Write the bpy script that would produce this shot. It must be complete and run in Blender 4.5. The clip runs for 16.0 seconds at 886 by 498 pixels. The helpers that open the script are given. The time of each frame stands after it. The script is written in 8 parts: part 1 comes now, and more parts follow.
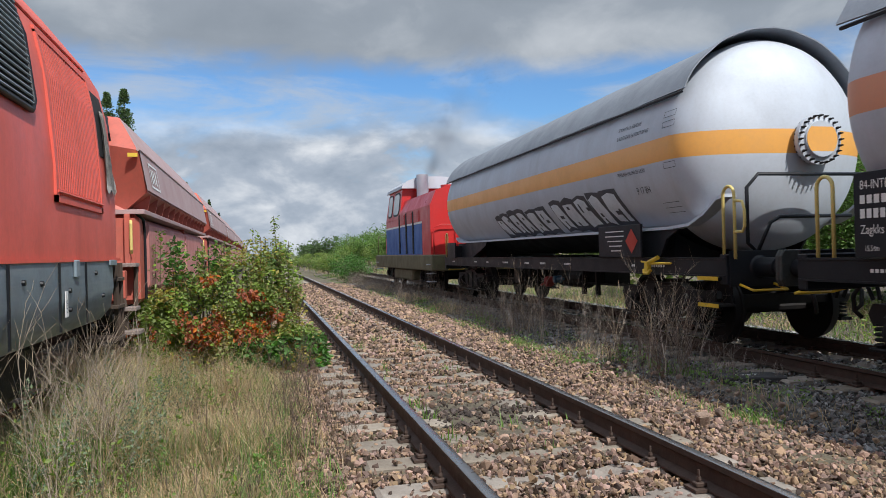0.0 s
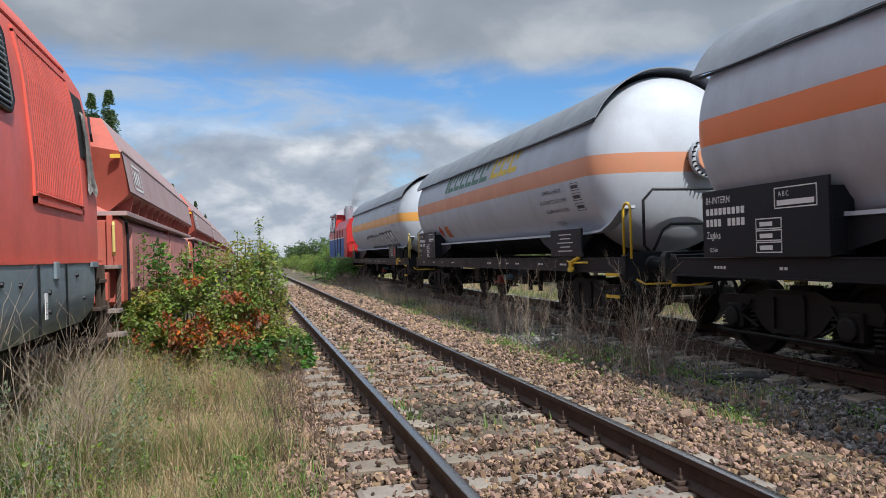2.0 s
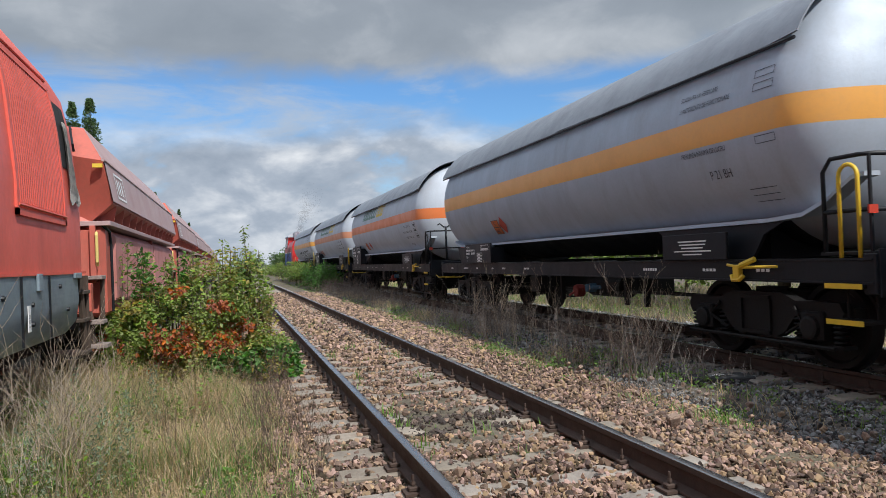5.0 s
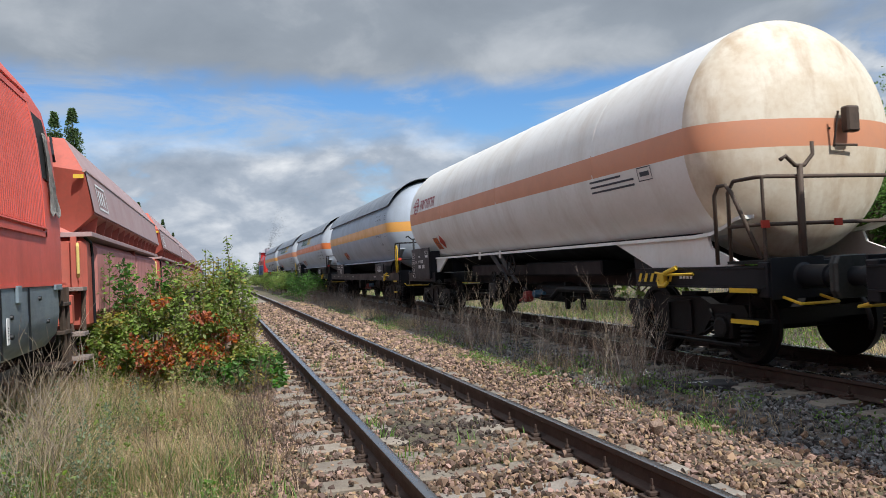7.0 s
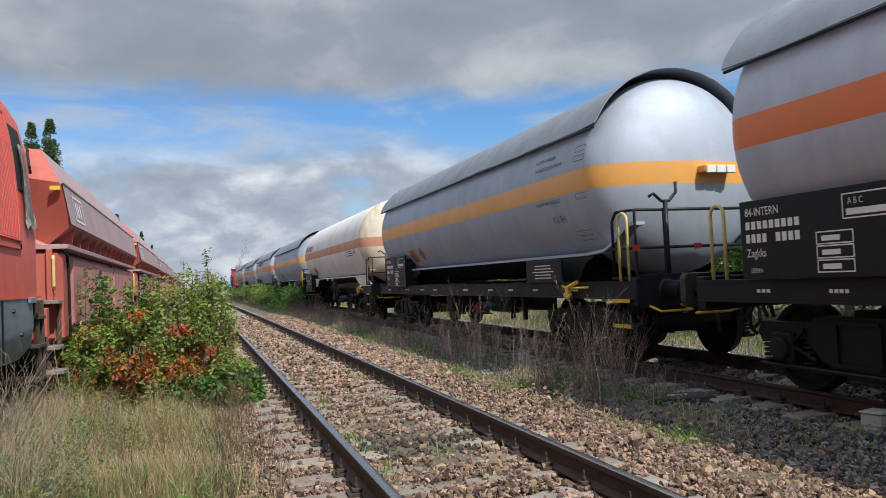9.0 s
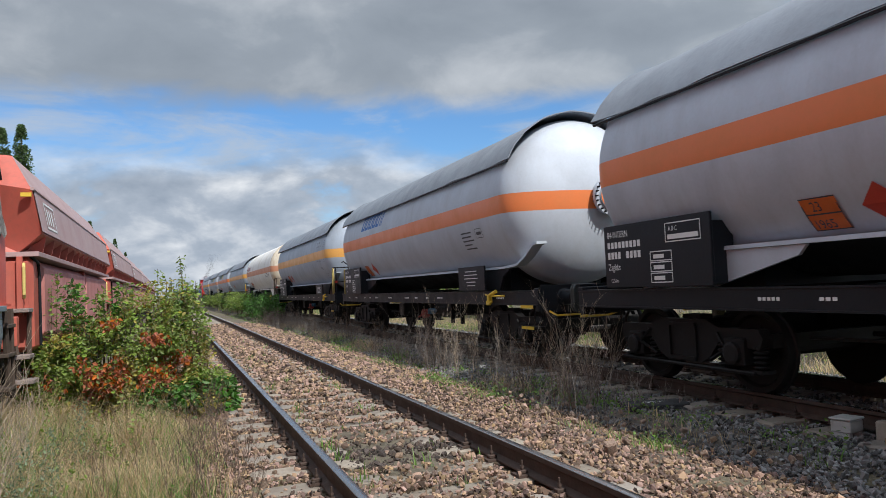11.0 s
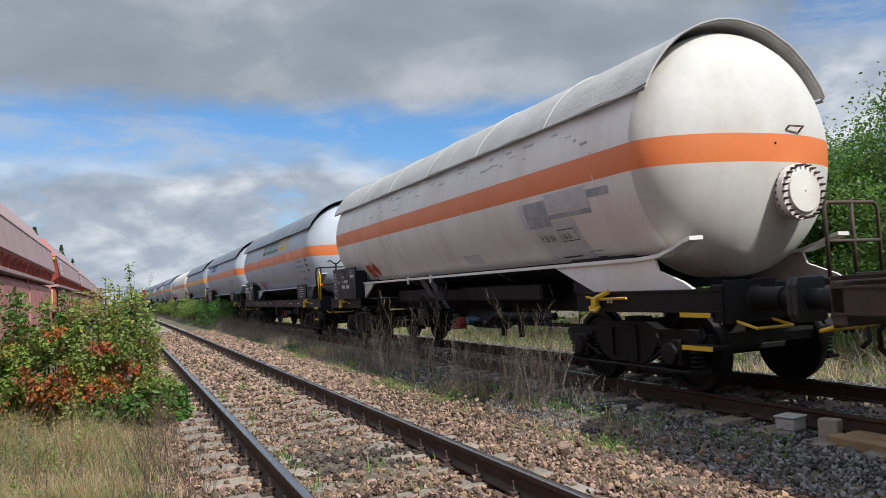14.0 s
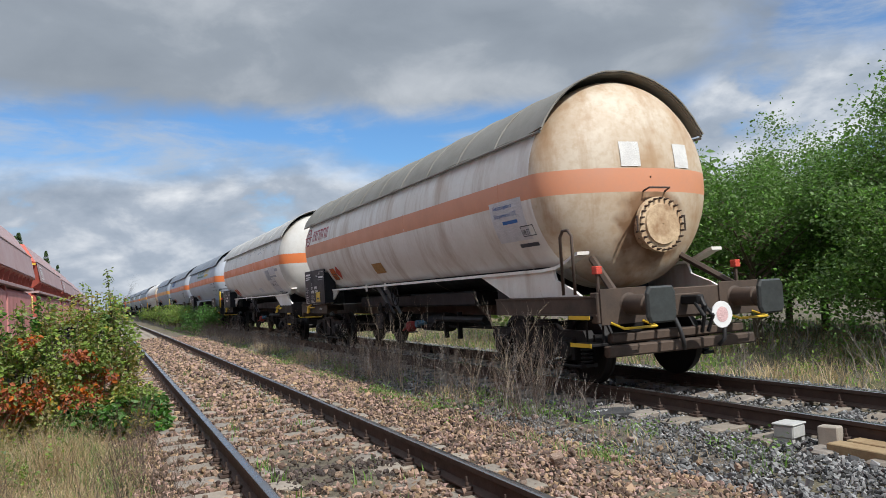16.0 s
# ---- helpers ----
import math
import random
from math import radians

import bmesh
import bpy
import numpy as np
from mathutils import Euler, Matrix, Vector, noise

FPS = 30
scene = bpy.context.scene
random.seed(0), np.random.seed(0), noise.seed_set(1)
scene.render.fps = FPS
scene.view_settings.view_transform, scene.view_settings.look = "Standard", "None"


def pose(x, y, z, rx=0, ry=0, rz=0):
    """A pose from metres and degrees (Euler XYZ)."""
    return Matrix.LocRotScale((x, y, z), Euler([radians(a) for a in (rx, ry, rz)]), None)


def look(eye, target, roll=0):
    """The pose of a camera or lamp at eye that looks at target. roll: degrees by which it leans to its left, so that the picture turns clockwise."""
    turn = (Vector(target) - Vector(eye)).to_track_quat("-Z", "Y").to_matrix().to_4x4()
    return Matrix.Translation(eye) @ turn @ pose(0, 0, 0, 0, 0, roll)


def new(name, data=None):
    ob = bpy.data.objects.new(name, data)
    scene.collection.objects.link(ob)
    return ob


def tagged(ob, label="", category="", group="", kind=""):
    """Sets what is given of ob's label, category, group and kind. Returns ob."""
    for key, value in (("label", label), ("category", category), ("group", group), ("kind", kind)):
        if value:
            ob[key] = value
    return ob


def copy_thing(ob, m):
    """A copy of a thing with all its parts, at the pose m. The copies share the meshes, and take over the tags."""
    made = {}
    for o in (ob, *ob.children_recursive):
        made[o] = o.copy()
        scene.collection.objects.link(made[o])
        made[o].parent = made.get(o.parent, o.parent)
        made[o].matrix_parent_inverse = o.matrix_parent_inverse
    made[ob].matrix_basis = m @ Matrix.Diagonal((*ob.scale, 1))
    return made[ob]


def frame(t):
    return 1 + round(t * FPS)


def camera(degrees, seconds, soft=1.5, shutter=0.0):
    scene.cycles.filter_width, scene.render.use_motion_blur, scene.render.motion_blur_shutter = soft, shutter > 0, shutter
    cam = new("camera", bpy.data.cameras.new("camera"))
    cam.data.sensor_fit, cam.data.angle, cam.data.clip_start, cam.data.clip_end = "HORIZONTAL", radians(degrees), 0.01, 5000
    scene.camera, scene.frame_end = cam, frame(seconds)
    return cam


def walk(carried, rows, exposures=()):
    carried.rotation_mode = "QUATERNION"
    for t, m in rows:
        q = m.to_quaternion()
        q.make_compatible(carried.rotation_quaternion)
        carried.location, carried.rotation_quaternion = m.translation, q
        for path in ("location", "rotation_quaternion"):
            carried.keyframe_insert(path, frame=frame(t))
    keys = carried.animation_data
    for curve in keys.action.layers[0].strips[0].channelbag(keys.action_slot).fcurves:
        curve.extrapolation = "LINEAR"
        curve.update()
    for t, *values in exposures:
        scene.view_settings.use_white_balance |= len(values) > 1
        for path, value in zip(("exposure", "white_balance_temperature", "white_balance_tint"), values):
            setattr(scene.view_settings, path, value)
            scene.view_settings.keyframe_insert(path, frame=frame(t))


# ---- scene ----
cam = camera(62.0, 16.0, soft=0.7, shutter=0.05)
PATH = [
    (0.0, pose(-0.000, 0.000, 1.329, 90.26, 1.42, -13.70)),
    (0.5, pose(0.017, -0.003, 1.319, 90.37, 1.46, -13.80)),
    (1.0, pose(0.018, 0.001, 1.321, 90.37, 1.46, -13.96)),
    (1.5, pose(0.029, -0.004, 1.326, 90.34, 1.52, -13.95)),
    (2.0, pose(0.037, -0.007, 1.322, 90.33, 1.61, -14.64)),
    (2.5, pose(0.038, -0.005, 1.324, 90.33, 1.68, -14.91)),
    (3.0, pose(0.023, -0.005, 1.328, 90.35, 1.77, -15.20)),
    (3.5, pose(0.025, 0.004, 1.322, 90.47, 1.84, -15.24)),
    (4.0, pose(0.025, 0.002, 1.330, 90.50, 2.01, -15.34)),
    (6.5, pose(0.042, -0.013, 1.337, 91.14, 2.69, -16.55)),
    (7.0, pose(0.048, -0.019, 1.339, 91.31, 2.71, -16.85)),
    (7.5, pose(0.046, -0.028, 1.341, 91.66, 2.70, -17.25)),
    (8.0, pose(0.050, -0.032, 1.342, 91.85, 2.68, -17.58)),
    (8.5, pose(0.056, -0.030, 1.341, 92.04, 2.66, -17.91)),
    (11.0, pose(0.063, -0.046, 1.344, 92.76, 2.65, -20.05)),
    (11.5, pose(0.065, -0.044, 1.343, 92.82, 2.63, -20.52)),
    (12.0, pose(0.067, -0.047, 1.339, 92.87, 2.64, -21.28)),
    (12.5, pose(0.065, -0.050, 1.341, 92.84, 2.70, -22.05)),
    (13.0, pose(0.070, -0.052, 1.343, 92.91, 2.72, -22.24)),
    (13.5, pose(0.076, -0.055, 1.345, 92.91, 2.85, -22.85)),
    (14.0, pose(0.082, -0.062, 1.347, 92.95, 3.12, -23.41)),
    (14.5, pose(0.087, -0.062, 1.338, 93.03, 3.27, -23.94)),
    (15.0, pose(0.088, -0.055, 1.345, 93.04, 3.37, -24.34)),
    (15.5, pose(0.114, 0.007, 1.336, 93.11, 3.48, -24.57)),
    (16.0, pose(0.178, 0.153, 1.345, 93.28, 3.34, -24.30)),
]
walk(cam, PATH)

# ---- plan: tracks run along +y; rail head at z 0 ----
X_MAIN, X_TRAIN, X_SIDING = 1.93, 6.86, -3.0
BEND = -0.00017
SPEED = 8.9


def track_x(x0, y):
    return x0 + BEND * y * y / 2


# ---- world and sun ----
SUN_WAY = Vector((0.225, -0.625, 0.75)).normalized()
SUN_ELEV = math.asin(SUN_WAY.z)
SUN_TURN = math.atan2(SUN_WAY.x, SUN_WAY.y)


def build_world():
    w = bpy.data.worlds.new("sky")
    scene.world = w
    w.use_nodes = True
    nt = w.node_tree
    nt.nodes.clear()
    N, L = nt.nodes.new, nt.links.new
    out, bg = N("ShaderNodeOutputWorld"), N("ShaderNodeBackground")
    sky = N("ShaderNodeTexSky")
    sky.sky_type, sky.sun_disc = "NISHITA", False
    sky.sun_elevation, sky.sun_rotation = SUN_ELEV, SUN_TURN
    sky.air_density, sky.dust_density, sky.ozone_density = 1.15, 0.1, 3.5
    tc = N("ShaderNodeTexCoord")
    sep = N("ShaderNodeSeparateXYZ")
    L(tc.outputs["Generated"], sep.inputs[0])

    def mathn(op, a, b=None, c=None, clamp=False):
        n = N("ShaderNodeMath")
        n.operation, n.use_clamp = op, clamp
        for i, v in enumerate((a, b, c)):
            if v is None:
                continue
            if hasattr(v, "links"):
                L(v, n.inputs[i])
            else:
                n.inputs[i].default_value = v
        return n.outputs[0]

    z = sep.outputs["Z"]

    def stretched(kx, kz, shift):
        mp = N("ShaderNodeMapping")
        mp.inputs["Scale"].default_value, mp.inputs["Location"].default_value = (kx, kx, kz), (shift, shift * 0.7, 0)
        L(tc.outputs["Generated"], mp.inputs[0])
        return mp.outputs[0]

    def stretched_above(kx, kz, shift, up):
        add = N("ShaderNodeVectorMath")
        add.operation = "ADD"
        add.inputs[1].default_value = (0, 0, up * kz)
        L(stretched(kx, kz, shift), add.inputs[0])
        return add.outputs[0]

    def noise_tex(vec, scale, detail, rough, dist=0.0):
        n = N("ShaderNodeTexNoise")
        L(vec, n.inputs["Vector"])
        n.inputs["Scale"].default_value, n.inputs["Detail"].default_value = scale, detail
        n.inputs["Roughness"].default_value, n.inputs["Distortion"].default_value = rough, dist
        return n.outputs["Fac"]

    def ranged(v, a, b, lo=0.0, hi=1.0):
        n = N("ShaderNodeMapRange")
        n.interpolation_type = "SMOOTHSTEP"
        L(v, n.inputs["Value"])
        for k, val in (("From Min", a), ("From Max", b), ("To Min", lo), ("To Max", hi)):
            n.inputs[k].default_value = val
        return n.outputs[0]

    def blend(fac, a, b):
        n = N("ShaderNodeMix")
        n.data_type = "RGBA"
        for sock, v in ((n.inputs["Factor"], fac), (n.inputs["A"], a), (n.inputs["B"], b)):
            if hasattr(v, "links"):
                L(v, sock)
            else:
                sock.default_value = v if not isinstance(v, tuple) else (*v, 1)
        return n.outputs["Result"]

    def centred(v, k):
        return mathn("MULTIPLY", mathn("SUBTRACT", v, 0.5), k)

    broad = noise_tex(stretched(1.0, 2.0, 2.3), 2.6, 3, 0.45, 0.3)
    edge = noise_tex(stretched(1.0, 1.8, 7.1), 6.5, 9, 0.56, 0.3)
    wisp = noise_tex(stretched(1.0, 3.4, 1.7), 4.2, 9, 0.62, 0.5)
    # height in the sky, pushed up and down so that the cloud edges wander
    wob = mathn("ADD", z, mathn("ADD", centred(broad, 0.10), centred(edge, 0.085)))
    # heaped clouds low down: lit from above, grey beneath
    heap = noise_tex(stretched(1.0, 1.9, 4.4), 8.5, 9, 0.54, 0.2)
    heap_above = noise_tex(stretched_above(1.0, 1.9, 4.4, 0.030), 8.5, 9, 0.54, 0.2)
    relief = mathn("SUBTRACT", heap, heap_above)
    heap_light = mathn("ADD", mathn("MULTIPLY_ADD", relief, 1.5, 0.50), centred(edge, 0.8))
    low = N("ShaderNodeValToRGB")
    L(heap_light, low.inputs[0])
    e = low.color_ramp.elements
    e[0].position, e[0].color = 0.10, (2.55, 3.1, 3.9, 1)
    e[1].position, e[1].color = 0.86, (6.9, 7.2, 7.6, 1)
    el = low.color_ramp.elements.new(0.46)
    el.color = (3.6, 4.15, 4.95, 1)
    # the broad grey sheet overhead, paler where it thins
    sheet_light = mathn("ADD", mathn("ADD", centred(broad, 1.7), centred(edge, 0.85)), 0.55)
    sheet_ramp = N("ShaderNodeValToRGB")
    L(sheet_light, sheet_ramp.inputs[0])
    e = sheet_ramp.color_ramp.elements
    e[0].position, e[0].color = 0.10, (1.95, 2.30, 2.78, 1)
    e[1].position, e[1].color = 0.92, (5.0, 5.35, 5.8, 1)
    el = sheet_ramp.color_ramp.elements.new(0.55)
    el.color = (2.75, 3.15, 3.68, 1)
    wob_low = mathn("SUBTRACT", wob, ranged(sep.outputs["X"], 0.61, 0.72, 0.0, 0.085))
    low_cover = mathn("MULTIPLY", ranged(mathn("ADD", centred(heap, 1.3), centred(edge, 0.5)), -0.34, -0.08), ranged(wob_low, 0.205, 0.150))
    low_cover = mathn("MAXIMUM", low_cover, ranged(wob, 0.085, 0.02, 0.0, 0.85))
    sheet_cover = ranged(wob, 0.222, 0.268)
    sheet_cover = mathn("MULTIPLY", sheet_cover, ranged(mathn("ADD", broad, centred(edge, 0.5)), 0.24, 0.36, 0.25, 1.0))
    east = mathn("ADD", sep.outputs["X"], centred(edge, 0.16))
    sheet_cover = mathn("MULTIPLY", sheet_cover, ranged(east, 0.655, 0.745, 1.0, 0.10))
    wisps = ranged(wisp, 0.44, 0.70, 0.0, 0.72)
    # extra brightness added overhead, out of view, to lift the shaded sides
    zen = ranged(z, 0.36, 0.80, 1.0, 2.3)
    bright = N("ShaderNodeVectorMath")
    bright.operation = "SCALE"
    L(sheet_ramp.outputs[0], bright.inputs[0]), L(zen, bright.inputs["Scale"])
    deep = N("ShaderNodeMix")
    deep.data_type, deep.blend_type = "RGBA", "MULTIPLY"
    deep.inputs["Factor"].default_value, deep.inputs["B"].default_value = 1.0, (0.62, 0.88, 1.14, 1)
    L(sky.outputs[0], deep.inputs["A"])
    col = blend(wisps, deep.outputs["Result"], (4.4, 4.8, 5.3))
    col = blend(low_cover, col, low.outputs[0])
    col = blend(sheet_cover, col, bright.outputs[0])
    L(col, bg.inputs["Color"])
    bg.inputs["Strength"].default_value = 0.092
    L(bg.outputs[0], out.inputs["Surface"])


build_world()
sun_data = bpy.data.lights.new("sun", "SUN")
sun_data.energy, sun_data.angle, sun_data.color = 3.7, radians(0.6), (1.0, 0.98, 0.94)
sun = new("sun", sun_data)
sun.matrix_world = look(SUN_WAY * 60, (0, 0, 0))
scene.view_settings.exposure = 0.33


# ---- materials ----
def material(name, colour, rough=0.6, metal=0.0, dark=None, scale=6.0, fine=60.0, amount=0.35, bump=0.02, streak=None, streak_amount=0.4,
             island=0.0, random_tint=0.0, spec=0.5, streak_scale=(7.0, 7.0, 0.5)):
    """A surface with stains at two scales, fine relief and, where asked, run-down streaks."""
    m = bpy.data.materials.new(name)
    m.use_nodes = True
    nt = m.node_tree
    N, L = nt.nodes.new, nt.links.new
    b = nt.nodes["Principled BSDF"]
    tc = N("ShaderNodeTexCoord")

    def noise_tex(s, detail=6, mapping=None):
        n = N("ShaderNodeTexNoise")
        src = tc.outputs["Object"]
        if mapping:
            mp = N("ShaderNodeMapping")
            mp.inputs["Scale"].default_value = mapping
            L(src, mp.inputs[0])
            src = mp.outputs[0]
        L(src, n.inputs["Vector"])
        n.inputs["Scale"].default_value, n.inputs["Detail"].default_value, n.inputs["Roughness"].default_value = s, detail, 0.62
        return n.outputs["Fac"]

    def mix(fac, a, bb):
        n = N("ShaderNodeMix")
        n.data_type = "RGBA"
        for sock, v in ((n.inputs["Factor"], fac), (n.inputs["A"], a), (n.inputs["B"], bb)):
            if hasattr(v, "links"):
                L(v, sock)
            else:
                sock.default_value = v if not isinstance(v, tuple) else (*v, 1)
        return n.outputs["Result"]

    def rng(v, a, bb, lo=0.0, hi=1.0):
        n = N("ShaderNodeMapRange")
        L(v, n.inputs["Value"])
        for k, val in (("From Min", a), ("From Max", bb), ("To Min", lo), ("To Max", hi)):
            n.inputs[k].default_value = val
        return n.outputs[0]

    dark = dark or tuple(c * 0.5 for c in colour)
    big, small = noise_tex(scale), noise_tex(fine, 4)
    col = mix(rng(big, 0.42, 0.72, 0, amount), colour, dark)
    col = mix(rng(small, 0.45, 0.75, 0, amount * 0.6), col, dark)
    if streak:
        st = noise_tex(1.0, 5, streak_scale)
        col = mix(rng(st, 0.48, 0.72, 0, streak_amount), col, streak)
    if island or random_tint:
        if island:
            g = N("ShaderNodeNewGeometry")
            r, k = g.outputs["Random Per Island"], island
        else:
            g = N("ShaderNodeObjectInfo")
            r, k = g.outputs["Random"], random_tint
        h = N("ShaderNodeHueSaturation")
        L(col, h.inputs["Color"])
        L(rng(r, 0, 1, 1 - k, 1 + k), h.inputs["Value"])
        wn = N("ShaderNodeTexWhiteNoise")
        wn.noise_dimensions = "1D"
        L(r, wn.inputs["W"])
        L(rng(wn.outputs["Value"], 0, 1, 0.5 - k * 0.028, 0.5 + k * 0.028), h.inputs["Hue"])
        L(rng(wn.outputs["Value"], 0, 1, 0.8, 1.15), h.inputs["Saturation"])
        col = h.outputs["Color"]
    L(col, b.inputs["Base Color"])
    b.inputs["Metallic"].default_value = metal
    b.inputs["Specular IOR Level"].default_value = spec
    L(rng(big, 0.3, 0.7, max(rough - 0.1, 0.04), min(rough + 0.12, 1)), b.inputs["Roughness"])
    if bump:
        bp = N("ShaderNodeBump")
        bp.inputs["Strength"].default_value, bp.inputs["Distance"].default_value = 0.6, bump
        L(small, bp.inputs["Height"])
        L(bp.outputs[0], b.inputs["Normal"])
    return m


def leaf_material(name, colour, k=0.35):
    m = material(name, colour, 0.55, island=k, bump=0.0, amount=0.3, scale=3.0, fine=30.0)
    nt = m.node_tree
    b, out = nt.nodes["Principled BSDF"], nt.nodes["Material Output"]
    tr, mx = nt.nodes.new("ShaderNodeBsdfTranslucent"), nt.nodes.new("ShaderNodeMixShader")
    nt.links.new(b.inputs["Base Color"].links[0].from_socket, tr.inputs["Color"])
    mx.inputs[0].default_value = 0.42
    nt.links.new(b.outputs[0], mx.inputs[1]), nt.links.new(tr.outputs[0], mx.inputs[2])
    nt.links.new(mx.outputs[0], out.inputs["Surface"])
    return m


M_SILVER = material("silver_tank_paint", (0.505, 0.55, 0.615), 0.68, 0.3, dark=(0.38, 0.395, 0.435), scale=1.2, fine=25, amount=0.35, bump=0.002,
                    streak=(0.30, 0.29, 0.29), streak_amount=0.22, streak_scale=(2.0, 3.0, 0.5))
M_DULLSILVER = material("dull_blue_grey_tank_paint", (0.40, 0.455, 0.53), 0.6, 0.3, dark=(0.31, 0.34, 0.385), scale=1.2, fine=25, amount=0.4, bump=0.002,
                        streak=(0.21, 0.205, 0.205), streak_amount=0.25, streak_scale=(2.0, 3.0, 0.5))
M_STEEL = material("weathered_steel_roof", (0.26, 0.285, 0.325), 0.55, 0.4, dark=(0.17, 0.185, 0.21), scale=1.5, fine=18, amount=0.5, bump=0.004)
M_GREYROOF = material("grimy_grey_roof", (0.22, 0.21, 0.185), 0.7, 0.1, dark=(0.14, 0.13, 0.11), scale=1.2, fine=20, amount=0.5, bump=0.004)
M_WHITE = material("aged_white_tank_paint", (0.79, 0.775, 0.745), 0.66, 0.0, dark=(0.60, 0.56, 0.50), scale=0.9, fine=14, amount=0.4, bump=0.002,
                   streak=(0.42, 0.33, 0.24), streak_amount=0.3, streak_scale=(1.2, 2.2, 0.35))
M_RUSTWHITE = material("rust_streaked_white_paint", (0.76, 0.74, 0.70), 0.6, 0.0, dark=(0.58, 0.52, 0.44), scale=0.9, fine=14, amount=0.45, bump=0.002,
                       streak=(0.32, 0.20, 0.11), streak_amount=0.55, streak_scale=(1.2, 2.6, 0.4))
M_CREAM = material("stained_cream_end_paint", (0.70, 0.64, 0.53), 0.62, 0.0, dark=(0.46, 0.33, 0.20), scale=1.6, fine=12, amount=0.55, bump=0.002,
                   streak=(0.36, 0.22, 0.11), streak_amount=0.6, streak_scale=(3.0, 3.0, 0.5))
M_TAILEND = material("rust_run_cream_end_paint", (0.58, 0.50, 0.39), 0.62, 0.0, dark=(0.38, 0.235, 0.12), scale=1.1, fine=9, amount=0.85, bump=0.002,
                     streak=(0.33, 0.185, 0.08), streak_amount=0.85, streak_scale=(2.4, 2.4, 0.3))


M_RUSTCOVER = material("rusty_cream_cover_paint", (0.62, 0.47, 0.30), 0.7, 0.0, dark=(0.24, 0.12, 0.05), scale=3.0, fine=20, amount=0.9, bump=0.003)


def rust_round(m, cx, cz, r0, r1, colour):
    """Rust that has run out in a ragged ring round a fitting at (cx, cz) of the tank end."""
    nt = m.node_tree
    N, L = nt.nodes.new, nt.links.new
    b = nt.nodes["Principled BSDF"]
    src = b.inputs["Base Color"].links[0].from_socket
    tc, sep, flat, far = N("ShaderNodeTexCoord"), N("ShaderNodeSeparateXYZ"), N("ShaderNodeCombineXYZ"), N("ShaderNodeVectorMath")
    L(tc.outputs["Object"], sep.inputs[0])
    L(sep.outputs["X"], flat.inputs["X"]), L(sep.outputs["Z"], flat.inputs["Z"])
    far.operation = "DISTANCE"
    far.inputs[1].default_value = (cx, 0, cz)
    L(flat.outputs[0], far.inputs[0])
    n, add = N("ShaderNodeTexNoise"), N("ShaderNodeMath")
    n.inputs["Scale"].default_value, n.inputs["Detail"].default_value = 4.5, 6
    L(tc.outputs["Object"], n.inputs["Vector"])
    add.operation = "MULTIPLY_ADD"
    L(n.outputs["Fac"], add.inputs[0])
    add.inputs[1].default_value = 0.7
    L(far.outputs["Value"], add.inputs[2])
    rg, mx = N("ShaderNodeMapRange"), N("ShaderNodeMix")
    L(add.outputs[0], rg.inputs["Value"])
    for k, v in (("From Min", r0), ("From Max", r1), ("To Min", 0.9), ("To Max", 0.0)):
        rg.inputs[k].default_value = v
    mx.data_type = "RGBA"
    L(rg.outputs[0], mx.inputs["Factor"]), L(src, mx.inputs["A"])
    mx.inputs["B"].default_value = (*colour, 1)
    L(mx.outputs["Result"], b.inputs["Base Color"])


rust_round(M_TAILEND, 0.05, 2.07, 0.76, 0.98, (0.19, 0.095, 0.04))
# the wagon's white made darker, so its sunlit end doesn't blow out
M_OFFWHITE = material("toned_down_white_end_paint", (0.60, 0.59, 0.56), 0.68, 0.0, dark=(0.46, 0.43, 0.38), scale=1.3, fine=14, amount=0.5, bump=0.002,
                      streak=(0.40, 0.34, 0.27), streak_amount=0.35, streak_scale=(2.2, 2.2, 0.4))
M_ORANGE = material("orange_stripe_paint", (0.74, 0.20, 0.062), 0.4, 0.0, dark=(0.52, 0.2, 0.06), scale=2, fine=20, amount=0.3, bump=0.001)
M_YELLOWORANGE = material("yellow_orange_stripe_paint", (0.76, 0.37, 0.09), 0.4, 0.0, dark=(0.55, 0.3, 0.12), scale=2, fine=20, amount=0.35, bump=0.001)
M_SALMON = material("faded_salmon_stripe_paint", (0.62, 0.27, 0.15), 0.5, 0.0, dark=(0.5, 0.26, 0.18), scale=2, fine=20, amount=0.45, bump=0.001)
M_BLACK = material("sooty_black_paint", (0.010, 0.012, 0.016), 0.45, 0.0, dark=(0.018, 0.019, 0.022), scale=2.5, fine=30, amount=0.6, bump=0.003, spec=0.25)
M_GRIME = material("oily_brown_running_gear", (0.010, 0.010, 0.011), 0.6, 0.2, dark=(0.024, 0.020, 0.018), scale=3, fine=30, amount=0.6, bump=0.004, spec=0.3)
M_BROWNSTEEL = material("rusty_brown_frame", (0.085, 0.057, 0.041), 0.75, 0.1, dark=(0.035, 0.03, 0.027), scale=3, fine=30, amount=0.6, bump=0.004)
M_YELLOW = material("yellow_safety_paint", (0.72, 0.48, 0.03), 0.45, 0.0, dark=(0.4, 0.26, 0.05), scale=6, fine=40, amount=0.4, bump=0.001)
M_PALEYELLOW = material("pale_yellow_handrail_paint", (0.68, 0.55, 0.19), 0.45, 0.0, amount=0.3, bump=0.001)
M_LETTER = material("white_lettering", (0.75, 0.75, 0.74), 0.6, bump=0.0, amount=0.15)
M_INK = material("dark_lettering", (0.05, 0.055, 0.07), 0.6, bump=0.0, amount=0.15)
